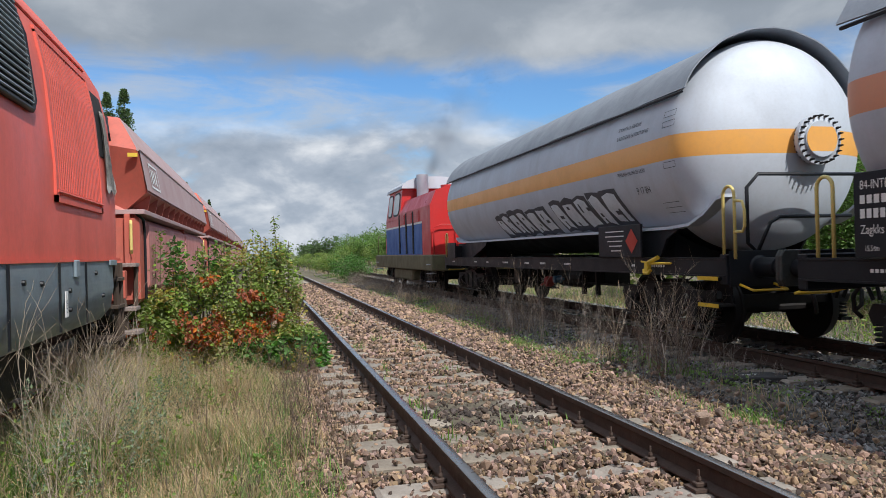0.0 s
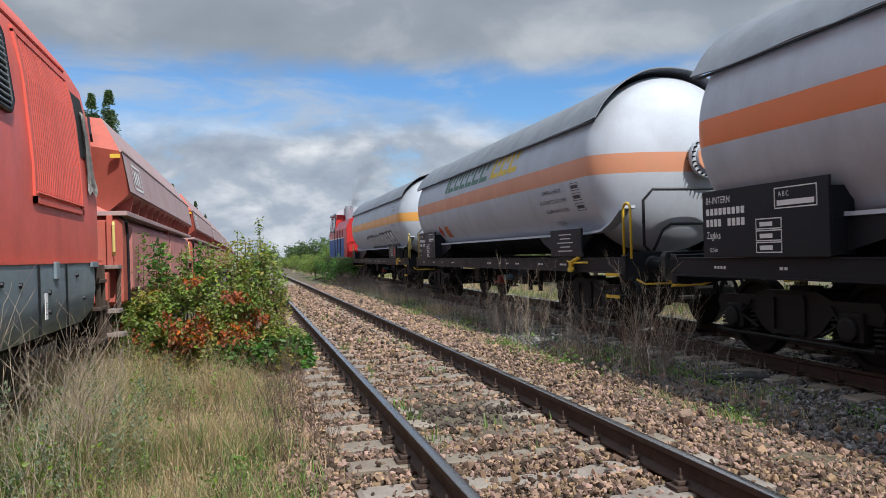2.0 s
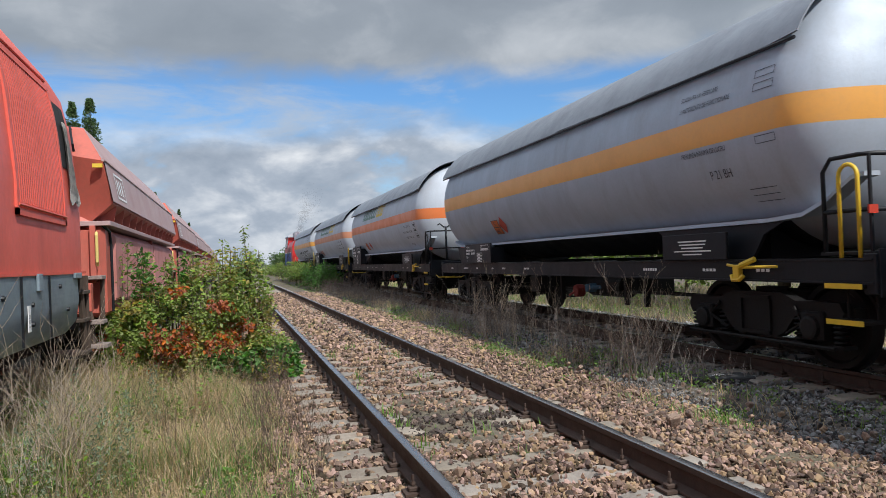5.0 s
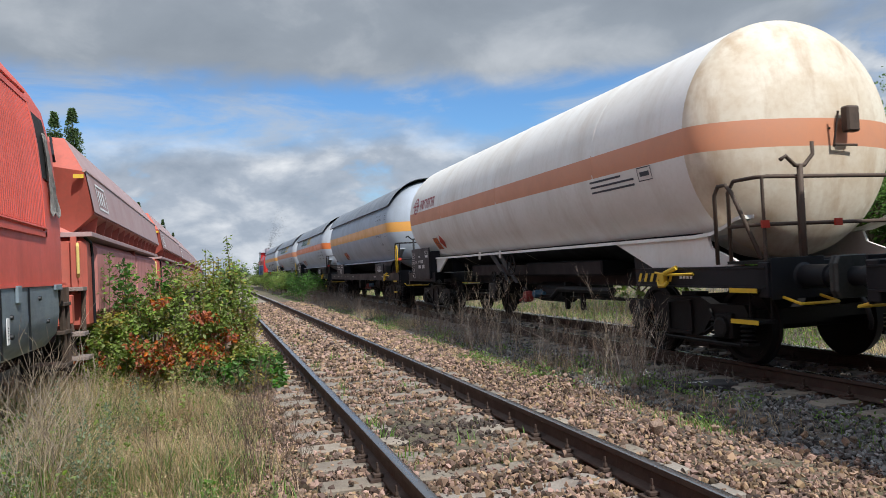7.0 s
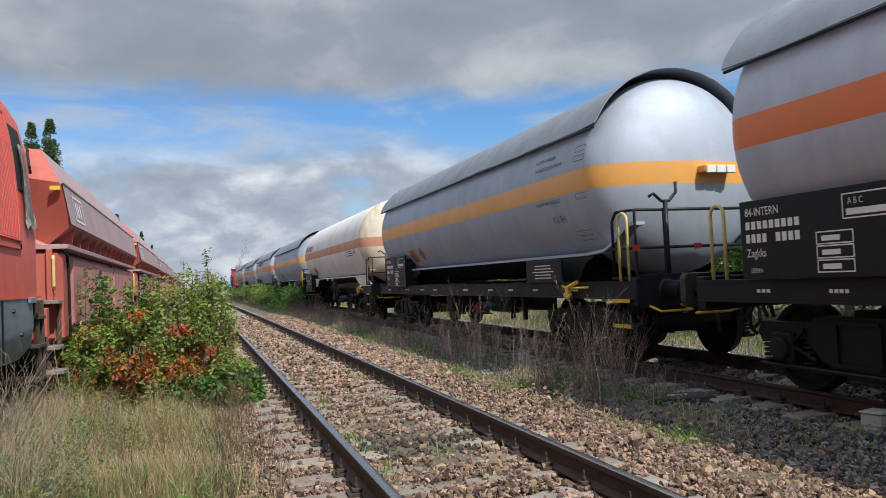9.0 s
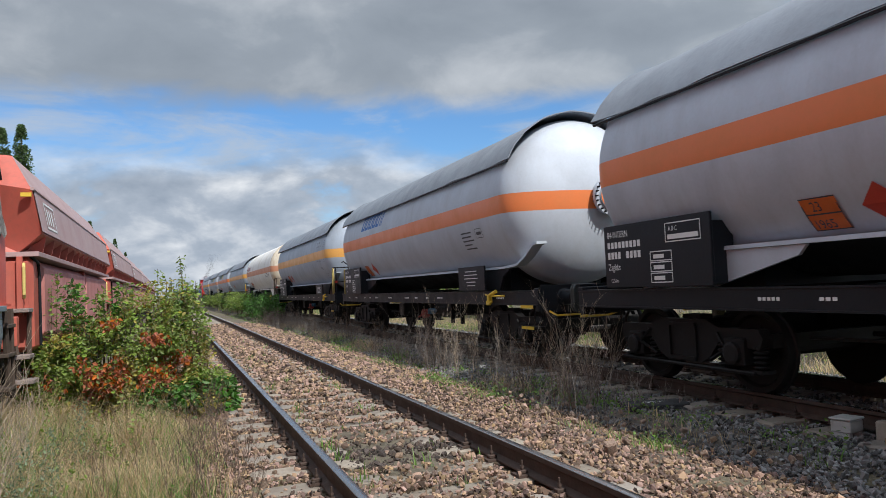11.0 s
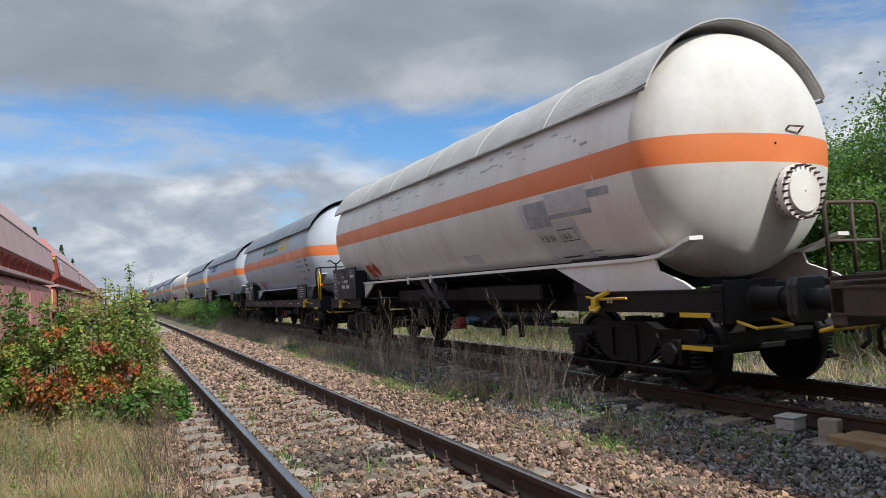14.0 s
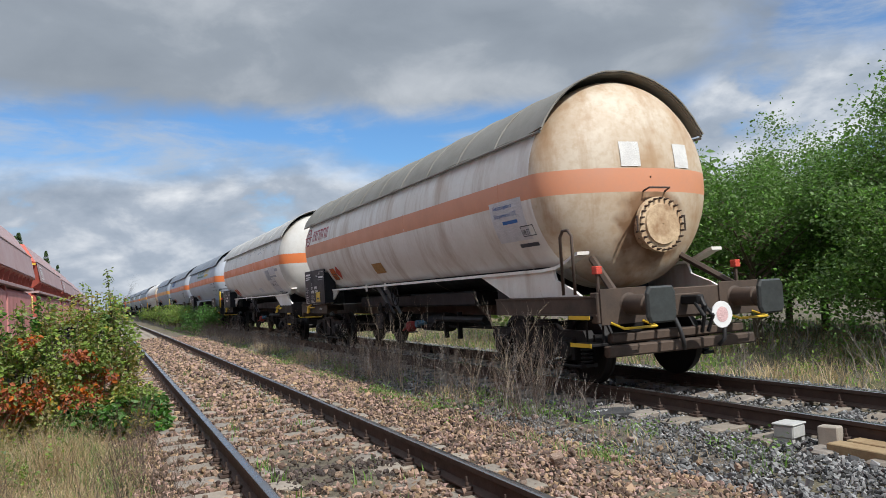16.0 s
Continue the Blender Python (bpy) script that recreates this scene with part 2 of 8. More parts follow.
M_MAROON = material("maroon_lettering", (0.36, 0.05, 0.06), 0.55, bump=0.0, amount=0.3)
M_GREENINK = material("faded_green_lettering", (0.10, 0.20, 0.15), 0.55, bump=0.0, amount=0.3)
M_GOLDINK = material("yellow_lettering", (0.72, 0.50, 0.05), 0.55, bump=0.0, amount=0.3)
M_BLUEINK = material("blue_lettering", (0.03, 0.14, 0.42), 0.55, bump=0.0, amount=0.2)
M_DANGER = material("red_hazard_label", (0.46, 0.04, 0.02), 0.5, bump=0.0, amount=0.25)
M_HAZARD = material("orange_hazard_plate", (0.60, 0.13, 0.02), 0.5, bump=0.0, amount=0.25)
M_RAIL = material("rusty_rail_side", (0.072, 0.046, 0.035), 0.75, 0.2, dark=(0.045, 0.03, 0.025), scale=5, fine=40, amount=0.6, bump=0.004)
M_RAILTOP = material("polished_rail_head", (0.34, 0.34, 0.35), 0.24, 0.9, dark=(0.2, 0.19, 0.18), scale=3, fine=60, amount=0.4, bump=0.0005)
M_SLEEPER = material("weathered_concrete", (0.27, 0.235, 0.195), 0.9, dark=(0.13, 0.10, 0.08), scale=4, fine=40, amount=0.6, bump=0.008, random_tint=0.16)
M_STONE = material("brown_ballast_stone", (0.25, 0.165, 0.118), 0.9, dark=(0.085, 0.054, 0.038), scale=9, fine=70, amount=0.5, bump=0.003, island=0.85)
M_DARKSTONE = material("dark_brown_ballast_stone", (0.062, 0.046, 0.038), 0.85, dark=(0.06, 0.045, 0.04), scale=9, fine=70, amount=0.4, bump=0.003, island=0.5)
M_GREYSTONE = material("grey_ballast_stone", (0.18, 0.18, 0.178), 0.9, dark=(0.075, 0.074, 0.073), scale=9, fine=70, amount=0.45, bump=0.003, island=0.8)
M_RED = material("faded_red_paint", (0.74, 0.115, 0.08), 0.5, dark=(0.46, 0.10, 0.07), scale=1.1, fine=18, amount=0.5, bump=0.002,
                 streak=(0.36, 0.06, 0.045), streak_amount=0.35, streak_scale=(3, 3, 0.4))
M_HOPRED = material("brown_red_hopper_paint", (0.50, 0.12, 0.085), 0.55, dark=(0.30, 0.115, 0.085), scale=1.0, fine=16, amount=0.5, bump=0.003,
                    streak=(0.20, 0.06, 0.045), streak_amount=0.5, streak_scale=(3, 4, 0.5))
M_HOPDOOR = material("bleached_red_door_paint", (0.60, 0.26, 0.24), 0.6, dark=(0.38, 0.12, 0.10), scale=1.2, fine=16, amount=0.5, bump=0.003, streak=(0.30, 0.10, 0.08), streak_amount=0.45, streak_scale=(3, 5, 0.5))
M_HOPPINK = material("bleached_red_hopper_cover", (0.42, 0.30, 0.295), 0.6, dark=(0.37, 0.22, 0.21), scale=1.3, fine=16, amount=0.5, bump=0.003)
M_BLUEGREY = material("blue_grey_skirt_paint", (0.20, 0.255, 0.295), 0.5, dark=(0.14, 0.155, 0.16), scale=2.2, fine=22, amount=0.6, bump=0.003, streak=(0.31, 0.35, 0.38), streak_amount=0.5, streak_scale=(9, 1.1, 14))
M_RUBBER = material("black_rubber", (0.02, 0.02, 0.021), 0.7, bump=0.003)
# near-black put on closed panels for the shade inside openings
M_DARKHOLE = material("unlit_inside_black", (0.012, 0.011, 0.011), 0.8, bump=0.0)
M_LOCORED = material("bright_red_loco_paint", (0.52, 0.025, 0.025), 0.35, dark=(0.34, 0.03, 0.03), scale=1.5, fine=20, amount=0.35, bump=0.001)
M_LOCOBLUE = material("blue_loco_paint", (0.004, 0.105, 0.38), 0.5, dark=(0.02, 0.05, 0.16), scale=1.5, fine=20, amount=0.35, bump=0.001)
M_KHAKI = material("dirty_olive_frame", (0.13, 0.12, 0.06), 0.65, dark=(0.07, 0.06, 0.04), scale=2, fine=20, amount=0.5, bump=0.002)
# opaque pane; the sky showing in it is put into its pale colour
M_CABPANE = material("sky_pale_opaque_cab_pane", (0.30, 0.34, 0.38), 0.1, spec=0.9, bump=0.0)
M_BUFFER = material("scuffed_grey_buffer_steel", (0.055, 0.062, 0.06), 0.5, 0.3, dark=(0.025, 0.026, 0.026), scale=6, fine=30, amount=0.8, bump=0.002)
M_CLOTH = material("grey_weathered_cloth", (0.45, 0.43, 0.40), 0.95, dark=(0.16, 0.15, 0.14), scale=5, fine=40, amount=0.6, bump=0.01)
M_BARK = material("grey_brown_bark", (0.13, 0.095, 0.065), 0.9, bump=0.01)
M_LEAF = leaf_material("green_bush_leaf", (0.22, 0.31, 0.065))
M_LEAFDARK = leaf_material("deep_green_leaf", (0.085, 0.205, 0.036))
M_LEAFRED = leaf_material("withered_red_leaf", (0.44, 0.125, 0.045))
M_LEAFYEL = leaf_material("yellowing_leaf", (0.36, 0.31, 0.08))
M_TREE = leaf_material("tree_leaf", (0.135, 0.25, 0.05), 0.4)
M_TREEFAR = leaf_material("far_tree_leaf", (0.10, 0.165, 0.055), 0.35)
M_GREYGREEN = leaf_material("grey_green_weed_leaf", (0.21, 0.27, 0.16), 0.3)
M_GRASS = leaf_material("green_grass_blade", (0.16, 0.28, 0.06), 0.35)
M_STRAW = leaf_material("dry_straw_blade", (0.54, 0.41, 0.24), 0.3)
M_TWIG = material("bleached_dry_twig", (0.42, 0.34, 0.255), 0.9, island=0.35, bump=0.0)
M_TWIGGREY = material("grey_brown_dry_twig", (0.23, 0.20, 0.175), 0.9, island=0.45, bump=0.0)
M_TWIGDARK = material("brown_dry_twig", (0.155, 0.112, 0.085), 0.9, island=0.4, bump=0.0)


# ---- mesh helpers ----
def finish(name, bm, mat, parent=None, label="", smooth=None):
    me = bpy.data.meshes.new(name)
    bm.normal_update()
    bm.to_mesh(me)
    bm.free()
    mats = mat if isinstance(mat, (list, tuple)) else [mat]
    for q in mats:
        me.materials.append(q)
    if smooth:
        me.shade_smooth() if smooth is True else me.set_sharp_from_angle(angle=radians(smooth))
        if smooth is not True:
            for poly in me.polygons:
                poly.use_smooth = True
    ob = new(name, me)
    ob.parent = parent
    if label:
        ob["label"] = label
    return ob


def part(name, bm, mat, parent, label="", smooth=None):
    return finish(name, bm, mat, parent, label, smooth)


def thing(name, label, category, group="", kind="", m=None):
    ob = new(name)
    tagged(ob, label, category, group, kind)
    if m is not None:
        ob.matrix_basis = m
    return ob


def quads(bm, rings, close=False, mat=0, cap=False):
    """Skin between rings of equal length; close joins each ring's ends."""
    vs = [[bm.verts.new(p) for p in r] for r in rings]
    n = len(vs[0])
    for a, b in zip(vs, vs[1:]):
        for i in range(n if close else n - 1):
            f = bm.faces.new((a[i], a[(i + 1) % n], b[(i + 1) % n], b[i]))
            f.material_index = mat
    if cap:
        for r, flip in ((vs[0], True), (vs[-1], False)):
            f = bm.faces.new(r[::-1] if flip else r)
            f.material_index = mat
    return vs


def box(bm, x0, x1, y0, y1, z0, z1, bevel=0.0, mat=0, m=None):
    vs = [bm.verts.new((x, y, z)) for x in (x0, x1) for y in (y0, y1) for z in (z0, z1)]
    if m is not None:
        for v in vs:
            v.co = m @ v.co
    fs = []
    for q in ((0, 1, 3, 2), (4, 6, 7, 5), (0, 4, 5, 1), (2, 3, 7, 6), (0, 2, 6, 4), (1, 5, 7, 3)):
        f = bm.faces.new([vs[i] for i in q])
        f.material_index = mat
        fs.append(f)
    if bevel:
        es = list({e for f in fs for e in f.edges})
        bmesh.ops.bevel(bm, geom=es, offset=bevel, segments=1, affect="EDGES", material=-1)


def rod(bm, pts, r, seg=8, mat=0, cap=True, radii=None):
    """A round bar along points."""
    pts = [Vector(p) for p in pts]
    rings, up = [], None
    for i, p in enumerate(pts):
        d = (pts[min(i + 1, len(pts) - 1)] - pts[max(i - 1, 0)]).normalized()
        if up is None:
            up = d.orthogonal().normalized()
        side = d.cross(up).normalized()
        up = side.cross(d).normalized()
        rr = radii[i] if radii else r
        rings.append([p + (up * math.cos(t) + side * math.sin(t)) * rr for t in (2 * math.pi * k / seg for k in range(seg))])
    quads(bm, rings, True, mat, cap)


def arc(cx, cz, r, a0, a1, n):
    return [(cx + r * math.cos(radians(a0 + (a1 - a0) * i / n)), cz + r * math.sin(radians(a0 + (a1 - a0) * i / n))) for i in range(n + 1)]


def extrude_profile(bm, prof, y0, y1, mat=0, cap=True, close=True, bend=None, steps=1):
    """A section in x, z drawn out along y."""
    rings = []
    for i in range(steps + 1):
        y = y0 + (y1 - y0) * i / steps
        dx = bend(y) if bend else 0.0
        rings.append([(x + dx, y, z) for x, z in prof])
    quads(bm, rings, close, mat, cap and close)


def spun(bm, prof, seg=32, axis_z=0.0, mat=0, centre_x=0.0):
    """A section of (y, radius) turned round a line along y at height axis_z."""
    rings = [[(centre_x + r * math.cos(2 * math.pi * k / seg), y, axis_z + r * math.sin(2 * math.pi * k / seg)) for k in range(seg)] for y, r in prof]
    quads(bm, rings, True, mat)


def spun_x(bm, prof, cy, cz, seg=24, mat=0):
    """A section of (x, radius) turned round a line along x."""
    rings = [[(x, cy + r * math.cos(2 * math.pi * k / seg), cz + r * math.sin(2 * math.pi * k / seg)) for k in range(seg)] for x, r in prof]
    quads(bm, rings, True, mat, True)


# ---- ground ----
def ground_z(x, y):
    """Height of the ground beside the ballast beds."""
    z = -0.42
    for x0, half, top in ((X_MAIN, 2.0, -0.23), (X_TRAIN, 1.9, -0.24), (X_SIDING, 1.7, -0.30)):
        d = abs(x - track_x(x0, y))
        t = min(max((d - half) / 0.9, 0.0), 1.0)
        z = max(z, top + (-0.42 - top) * t * t * (3 - 2 * t))
    far = max(abs(x) - 14.0, 0.0)
    z += 0.05 * noise.noise(Vector((x * 0.45, y * 0.45, 0.3))) + 0.025 * noise.noise(Vector((x * 1.7, y * 1.7, 4.0)))
    return z + min(far * 0.012, 0.5)


def spread(lo, hi, dense_lo, dense_hi, step, grow):
    vals, v = [], dense_lo
    while v < dense_hi:
        vals.append(v)
        v += step
    s, v = step, dense_hi
    while v < hi:
        vals.append(v)
        s *= grow
        v += s
    vals.append(hi)
    s, v = step, dense_lo
    while v > lo:
        s *= grow
        v -= s
        vals.append(max(v, lo))
    return sorted(set(vals))


def ground_material():
    m = material("trackside_earth", (0.135, 0.11, 0.085), 0.95, dark=(0.065, 0.052, 0.042), scale=1.6, fine=38, amount=0.75, bump=0.03)
    nt = m.node_tree
    N, L = nt.nodes.new, nt.links.new
    b = nt.nodes["Principled BSDF"]
    src = b.inputs["Base Color"].links[0].from_socket
    tc = N("ShaderNodeTexCoord")
    n = N("ShaderNodeTexNoise")
    n.inputs["Scale"].default_value, n.inputs["Detail"].default_value = 0.22, 8
    L(tc.outputs["Object"], n.inputs["Vector"])
    vo = N("ShaderNodeTexVoronoi")
    vo.inputs["Scale"].default_value = 17.0
    L(tc.outputs["Object"], vo.inputs["Vector"])
    rp = N("ShaderNodeMapRange")
    L(n.outputs["Fac"], rp.inputs["Value"])
    rp.inputs["From Min"].default_value, rp.inputs["From Max"].default_value = 0.42, 0.62
    mx = N("ShaderNodeMix")
    mx.data_type = "RGBA"
    L(rp.outputs[0], mx.inputs["Factor"]), L(src, mx.inputs["A"])
    mx.inputs["B"].default_value = (0.13, 0.115, 0.062, 1)
    hs = N("ShaderNodeMix")
    hs.data_type, hs.blend_type = "RGBA", "MULTIPLY"
    hs.inputs["Factor"].default_value = 0.55
    L(mx.outputs["Result"], hs.inputs["A"])
    sh = N("ShaderNodeSeparateColor")
    L(vo.outputs["Color"], sh.inputs[0])
    cr = N("ShaderNodeMapRange")
    L(sh.outputs[0], cr.inputs["Value"])
    cr.inputs["To Min"].default_value, cr.inputs["To Max"].default_value = 0.45, 1.35
    L(cr.outputs[0], hs.inputs["B"])
    L(hs.outputs["Result"], b.inputs["Base Color"])
    return m


def build_ground():
    xs = spread(-900, 900, -5, 12, 0.34, 1.22)
    ys = spread(-300, 2500, -3, 34, 0.34, 1.16)
    verts = [(x, y, ground_z(x, y)) for y in ys for x in xs]
    n = len(xs)
    faces = [(j * n + i, j * n + i + 1, (j + 1) * n + i + 1, (j + 1) * n + i) for j in range(len(ys) - 1) for i in range(n - 1)]
    me = bpy.data.meshes.new("ground")
    me.from_pydata(verts, [], faces)
    me.materials.append(ground_material())
    me.shade_smooth()
    tagged(new("ground", me), "dry trackside earth with gravel and sparse weeds", "ground", kind="structure")


build_ground()

# ---- tracks ----
RAIL_PROFILE = [(-0.036, -0.002), (0.036, -0.002), (0.037, -0.036), (0.010, -0.052), (0.009, -0.140), (0.072, -0.160), (0.075, -0.172),
                (-0.075, -0.172), (-0.072, -0.160), (-0.009, -0.140), (-0.010, -0.052), (-0.037, -0.036)]


def build_track(name, x0, y0, y1, label):
    root = thing(name, label, "railway track", kind="structure")
    steps = int((y1 - y0) / 6)
    for side in (-0.7525, 0.7525):
        bm = bmesh.new()
        extrude_profile(bm, [(x + side, z) for x, z in RAIL_PROFILE], y0, y1, bend=lambda y: track_x(x0, y), steps=steps)
        rail = part("rail", bm, M_RAIL, root)
        bm = bmesh.new()
        quads(bm, [[(track_x(x0, y) + side - 0.034, y, 0.0), (track_x(x0, y) + side - 0.024, y, 0.004), (track_x(x0, y) + side + 0.024, y, 0.004), (track_x(x0, y) + side + 0.034, y, 0.0)]
                   for y in (y0 + (y1 - y0) * i / steps for i in range(steps + 1))])
        part("running_surface", bm, M_RAILTOP, rail, "worn bright rail head", smooth=True)
    return root


main_track = build_track("main_track", X_MAIN, -6, 330, "empty railway track with rusty rails and concrete sleepers")
train_track = build_track("train_track", X_TRAIN, -12, 330, "railway track on grey ballast under the tank train")
siding_track = build_track("siding_track", X_SIDING, -14, 160, "overgrown siding under the red wagons")


# ---- small writing ----
def text_mesh(string, size):
    cu = bpy.data.curves.new("writing", "FONT")
    cu.body, cu.size, cu.align_x = string, size, "LEFT"
    ob = bpy.data.objects.new("writing", cu)
    scene.collection.objects.link(ob)
    me = bpy.data.meshes.new_from_object(ob.evaluated_get(bpy.context.evaluated_depsgraph_get()))
    bpy.data.objects.remove(ob)
    bpy.data.curves.remove(cu)
    return me


WRITING = {}


def write(string, size, x, y, z, mat, parent, squeeze=0.82, tank=None):
    """Letters on a plane facing the main track, or wrapped on a tank (centre height, radius). y: where the line starts; it runs towards -y."""
    key = (string, size)
    if key not in WRITING:
        WRITING[key] = text_mesh(string, size)
    me = WRITING[key].copy()
    for v in me.vertices:
        u, w = v.co.x * squeeze, v.co.y
        if tank:
            zc, r = tank
            a = math.asin(max(-1, min(1, (z - zc) / r))) + w / r
            v.co = (-r * math.cos(a), y - u, zc + r * math.sin(a))
        else:
            v.co = (x, y - u, z + w)
    me.materials.append(mat)
    ob = new("writing", me)
    ob.parent = parent
    ob["kind"] = "stuff"
    return ob


def strips(rects, mat, parent, name="stencil", x=None, tank=None, lean=0.0):
    """Plain bars: rects of (y, z, length, height) on a plane or on a tank."""
    bm = bmesh.new()
    for y, z, ln, ht in rects:
        n = max(1, int(ht / 0.06))
        rows = []
        for i in range(n + 1):
            w = ht * i / n
            if tank:
                zc, r = tank
                a = math.asin(max(-1, min(1, (z - zc) / r))) + w / r
                px, pz = -r * math.cos(a), zc + r * math.sin(a)
            else:
                px, pz = x, z + w
            rows.append([(px, y - lean * w, pz), (px, y - ln - lean * w, pz)])
        quads(bm, rows)
    ob = part(name, bm, mat, parent)
    ob["kind"] = "stuff"
    return ob


# ---- tank wagons ----
def wheelset_mesh():
    bm = bmesh.new()
    spun_x(bm, [(-0.92, 0.065), (-0.80, 0.075), (-0.80, 0.11), (-0.77, 0.13)], 0, 0, 12)
    spun_x(bm, [(0.77, 0.13), (0.80, 0.11), (0.80, 0.075), (0.92, 0.065)], 0, 0, 12)
    spun_x(bm, [(-0.70, 0.085), (0.70, 0.085)], 0, 0, 10)
    for s in (-1, 1):
        prof = [(0.685, 0.10), (0.69, 0.40), (0.68, 0.46), (0.685, 0.487), (0.715, 0.487), (0.725, 0.463), (0.815, 0.457), (0.815, 0.40), (0.775, 0.37), (0.765, 0.14), (0.80, 0.11)]
        spun_x(bm, [(s * x, r) for x, r in prof], 0, 0, 32)
    # balance marks cut in the wheel discs
    for s in (-1, 1):
        for k in range(4):
            a = k * math.pi / 2
            spun_x(bm, [(s * 0.767, 0.035), (s * 0.785, 0.03)], 0.26 * math.cos(a), 0.26 * math.sin(a), 8)
    return bm


def bogie_side(s):
    """Cast side frame with arched top and hung axle boxes."""
    bm = bmesh.new()
    prof = [(-1.28, 0.62), (-1.22, 0.72), (-0.62, 0.72), (-0.42, 0.80), (0.42, 0.80), (0.62, 0.72), (1.22, 0.72), (1.28, 0.62), (1.22, 0.50),
            (0.62, 0.56), (0.46, 0.38), (0.30, 0.30), (-0.30, 0.30), (-0.46, 0.38), (-0.62, 0.56), (-1.22, 0.50)]
    quads(bm, [[(s * x, y, z) for y, z in prof] for x in (0.93, 1.07)], True, cap=True)
    for ax in (-0.9, 0.9):
        box(bm, s * 0.90, s * 1.13, ax - 0.15, ax + 0.15, 0.32, 0.62, 0.02)
        spun_x(bm, [(s * 1.13, 0.125), (s * 1.17, 0.12), (s * 1.18, 0.09)], ax, 0.46, 14)
        for dy in (-0.27, 0.27):
            for k in range(5):
                spun_x_z(bm, s * 1.0, ax + dy, 0.30 + k * 0.052, 0.085, 0.032)
            box(bm, s * 0.91, s * 1.09, ax + dy - 0.1, ax + dy + 0.1, 0.25, 0.29)
    box(bm, s * 0.75, s * 0.93, -0.16, 0.16, 0.55, 0.85)
    for q in ((-0.24, 0.24, 0.32, 0.36), (-0.24, 0.24, 0.72, 0.76), (-0.26, -0.22, 0.36, 0.72), (0.22, 0.26, 0.36, 0.72)):
        box(bm, s * 1.07, s * 1.10, *q)
    for dy in (-0.62, 0.62):
        rod(bm, [(s * 1.09, dy, 0.66), (s * 1.12, dy * 1.25, 0.5), (s * 1.09, dy * 0.8, 0.36)], 0.02, 6)
    rod(bm, [(s * 1.12, -1.2, 0.26), (s * 1.12, 1.2, 0.28)], 0.022, 6)
    for dy in (-0.5, 0.5):
        box(bm, s * 0.80, s * 0.90, dy - 0.07, dy + 0.07, 0.22, 0.60)
    return bm


def spun_x_z(bm, x, y, z, r, h, seg=10):
    """A short upright disc."""
    rings = [[(x + rr * math.cos(2 * math.pi * k / seg), y + rr * math.sin(2 * math.pi * k / seg), zz) for k in range(seg)] for zz, rr in ((z, r * 0.8), (z + h / 2, r), (z + h, r * 0.8))]
    quads(bm, rings, True, cap=True)


MESHES = {}


def shared(key, build, mat, parent, name, label="", smooth=None):
    """A part whose mesh is built once and then shared."""
    if key not in MESHES:
        ob = part(name, build(), mat, parent, label, smooth)
        MESHES[key] = ob.data
        return ob
    ob = new(name, MESHES[key])
    ob.parent = parent
    if label:
        ob["label"] = label
    return ob


WHEELSETS = []


def add_bogie(root, y, mat):
    bm = bmesh.new()
    box(bm, -0.93, 0.93, -0.20, 0.20, 0.52, 0.80, 0.03)
    for yy in (-1.24, 1.24):
        box(bm, -0.95, 0.95, yy - 0.06, yy + 0.06, 0.52, 0.66)
    spun_x(bm, [(-0.6, 0.05), (0.6, 0.05)], 0.45, 0.42, 8)
    spun_x(bm, [(-0.6, 0.05), (0.6, 0.05)], -0.45, 0.42, 8)
    bogie = part("bogie", bm, mat, root, "black two-axle bogie")
    bogie.location = (0, y, 0)
    for s in (-1, 1):
        shared(("bogie_side", s, mat.name), lambda: bogie_side(s), mat, bogie, "side_frame")
    for ax in (-0.9, 0.9):
        w = shared("wheelset", wheelset_mesh, M_GRIME, bogie, "wheelset", "dark worn steel wheelset", smooth=35)
        w.location = (0, ax, 0.46)
        WHEELSETS.append((w, ax))
    return bogie


def hoop(y0, y1, x, z0, z1, r=0.022, n=8):
    """An upside-down U of bar, in a plane along the wagon."""
    w = (y1 - y0) / 2
    return [(x, y0, z0), (x, y0, z1 - w)] + [(x, y0 + w - w * math.cos(math.pi * i / n), z1 - w + w * math.sin(math.pi * i / n)) for i in range(1, n)] + [(x, y1, z1 - w), (x, y1, z0)]


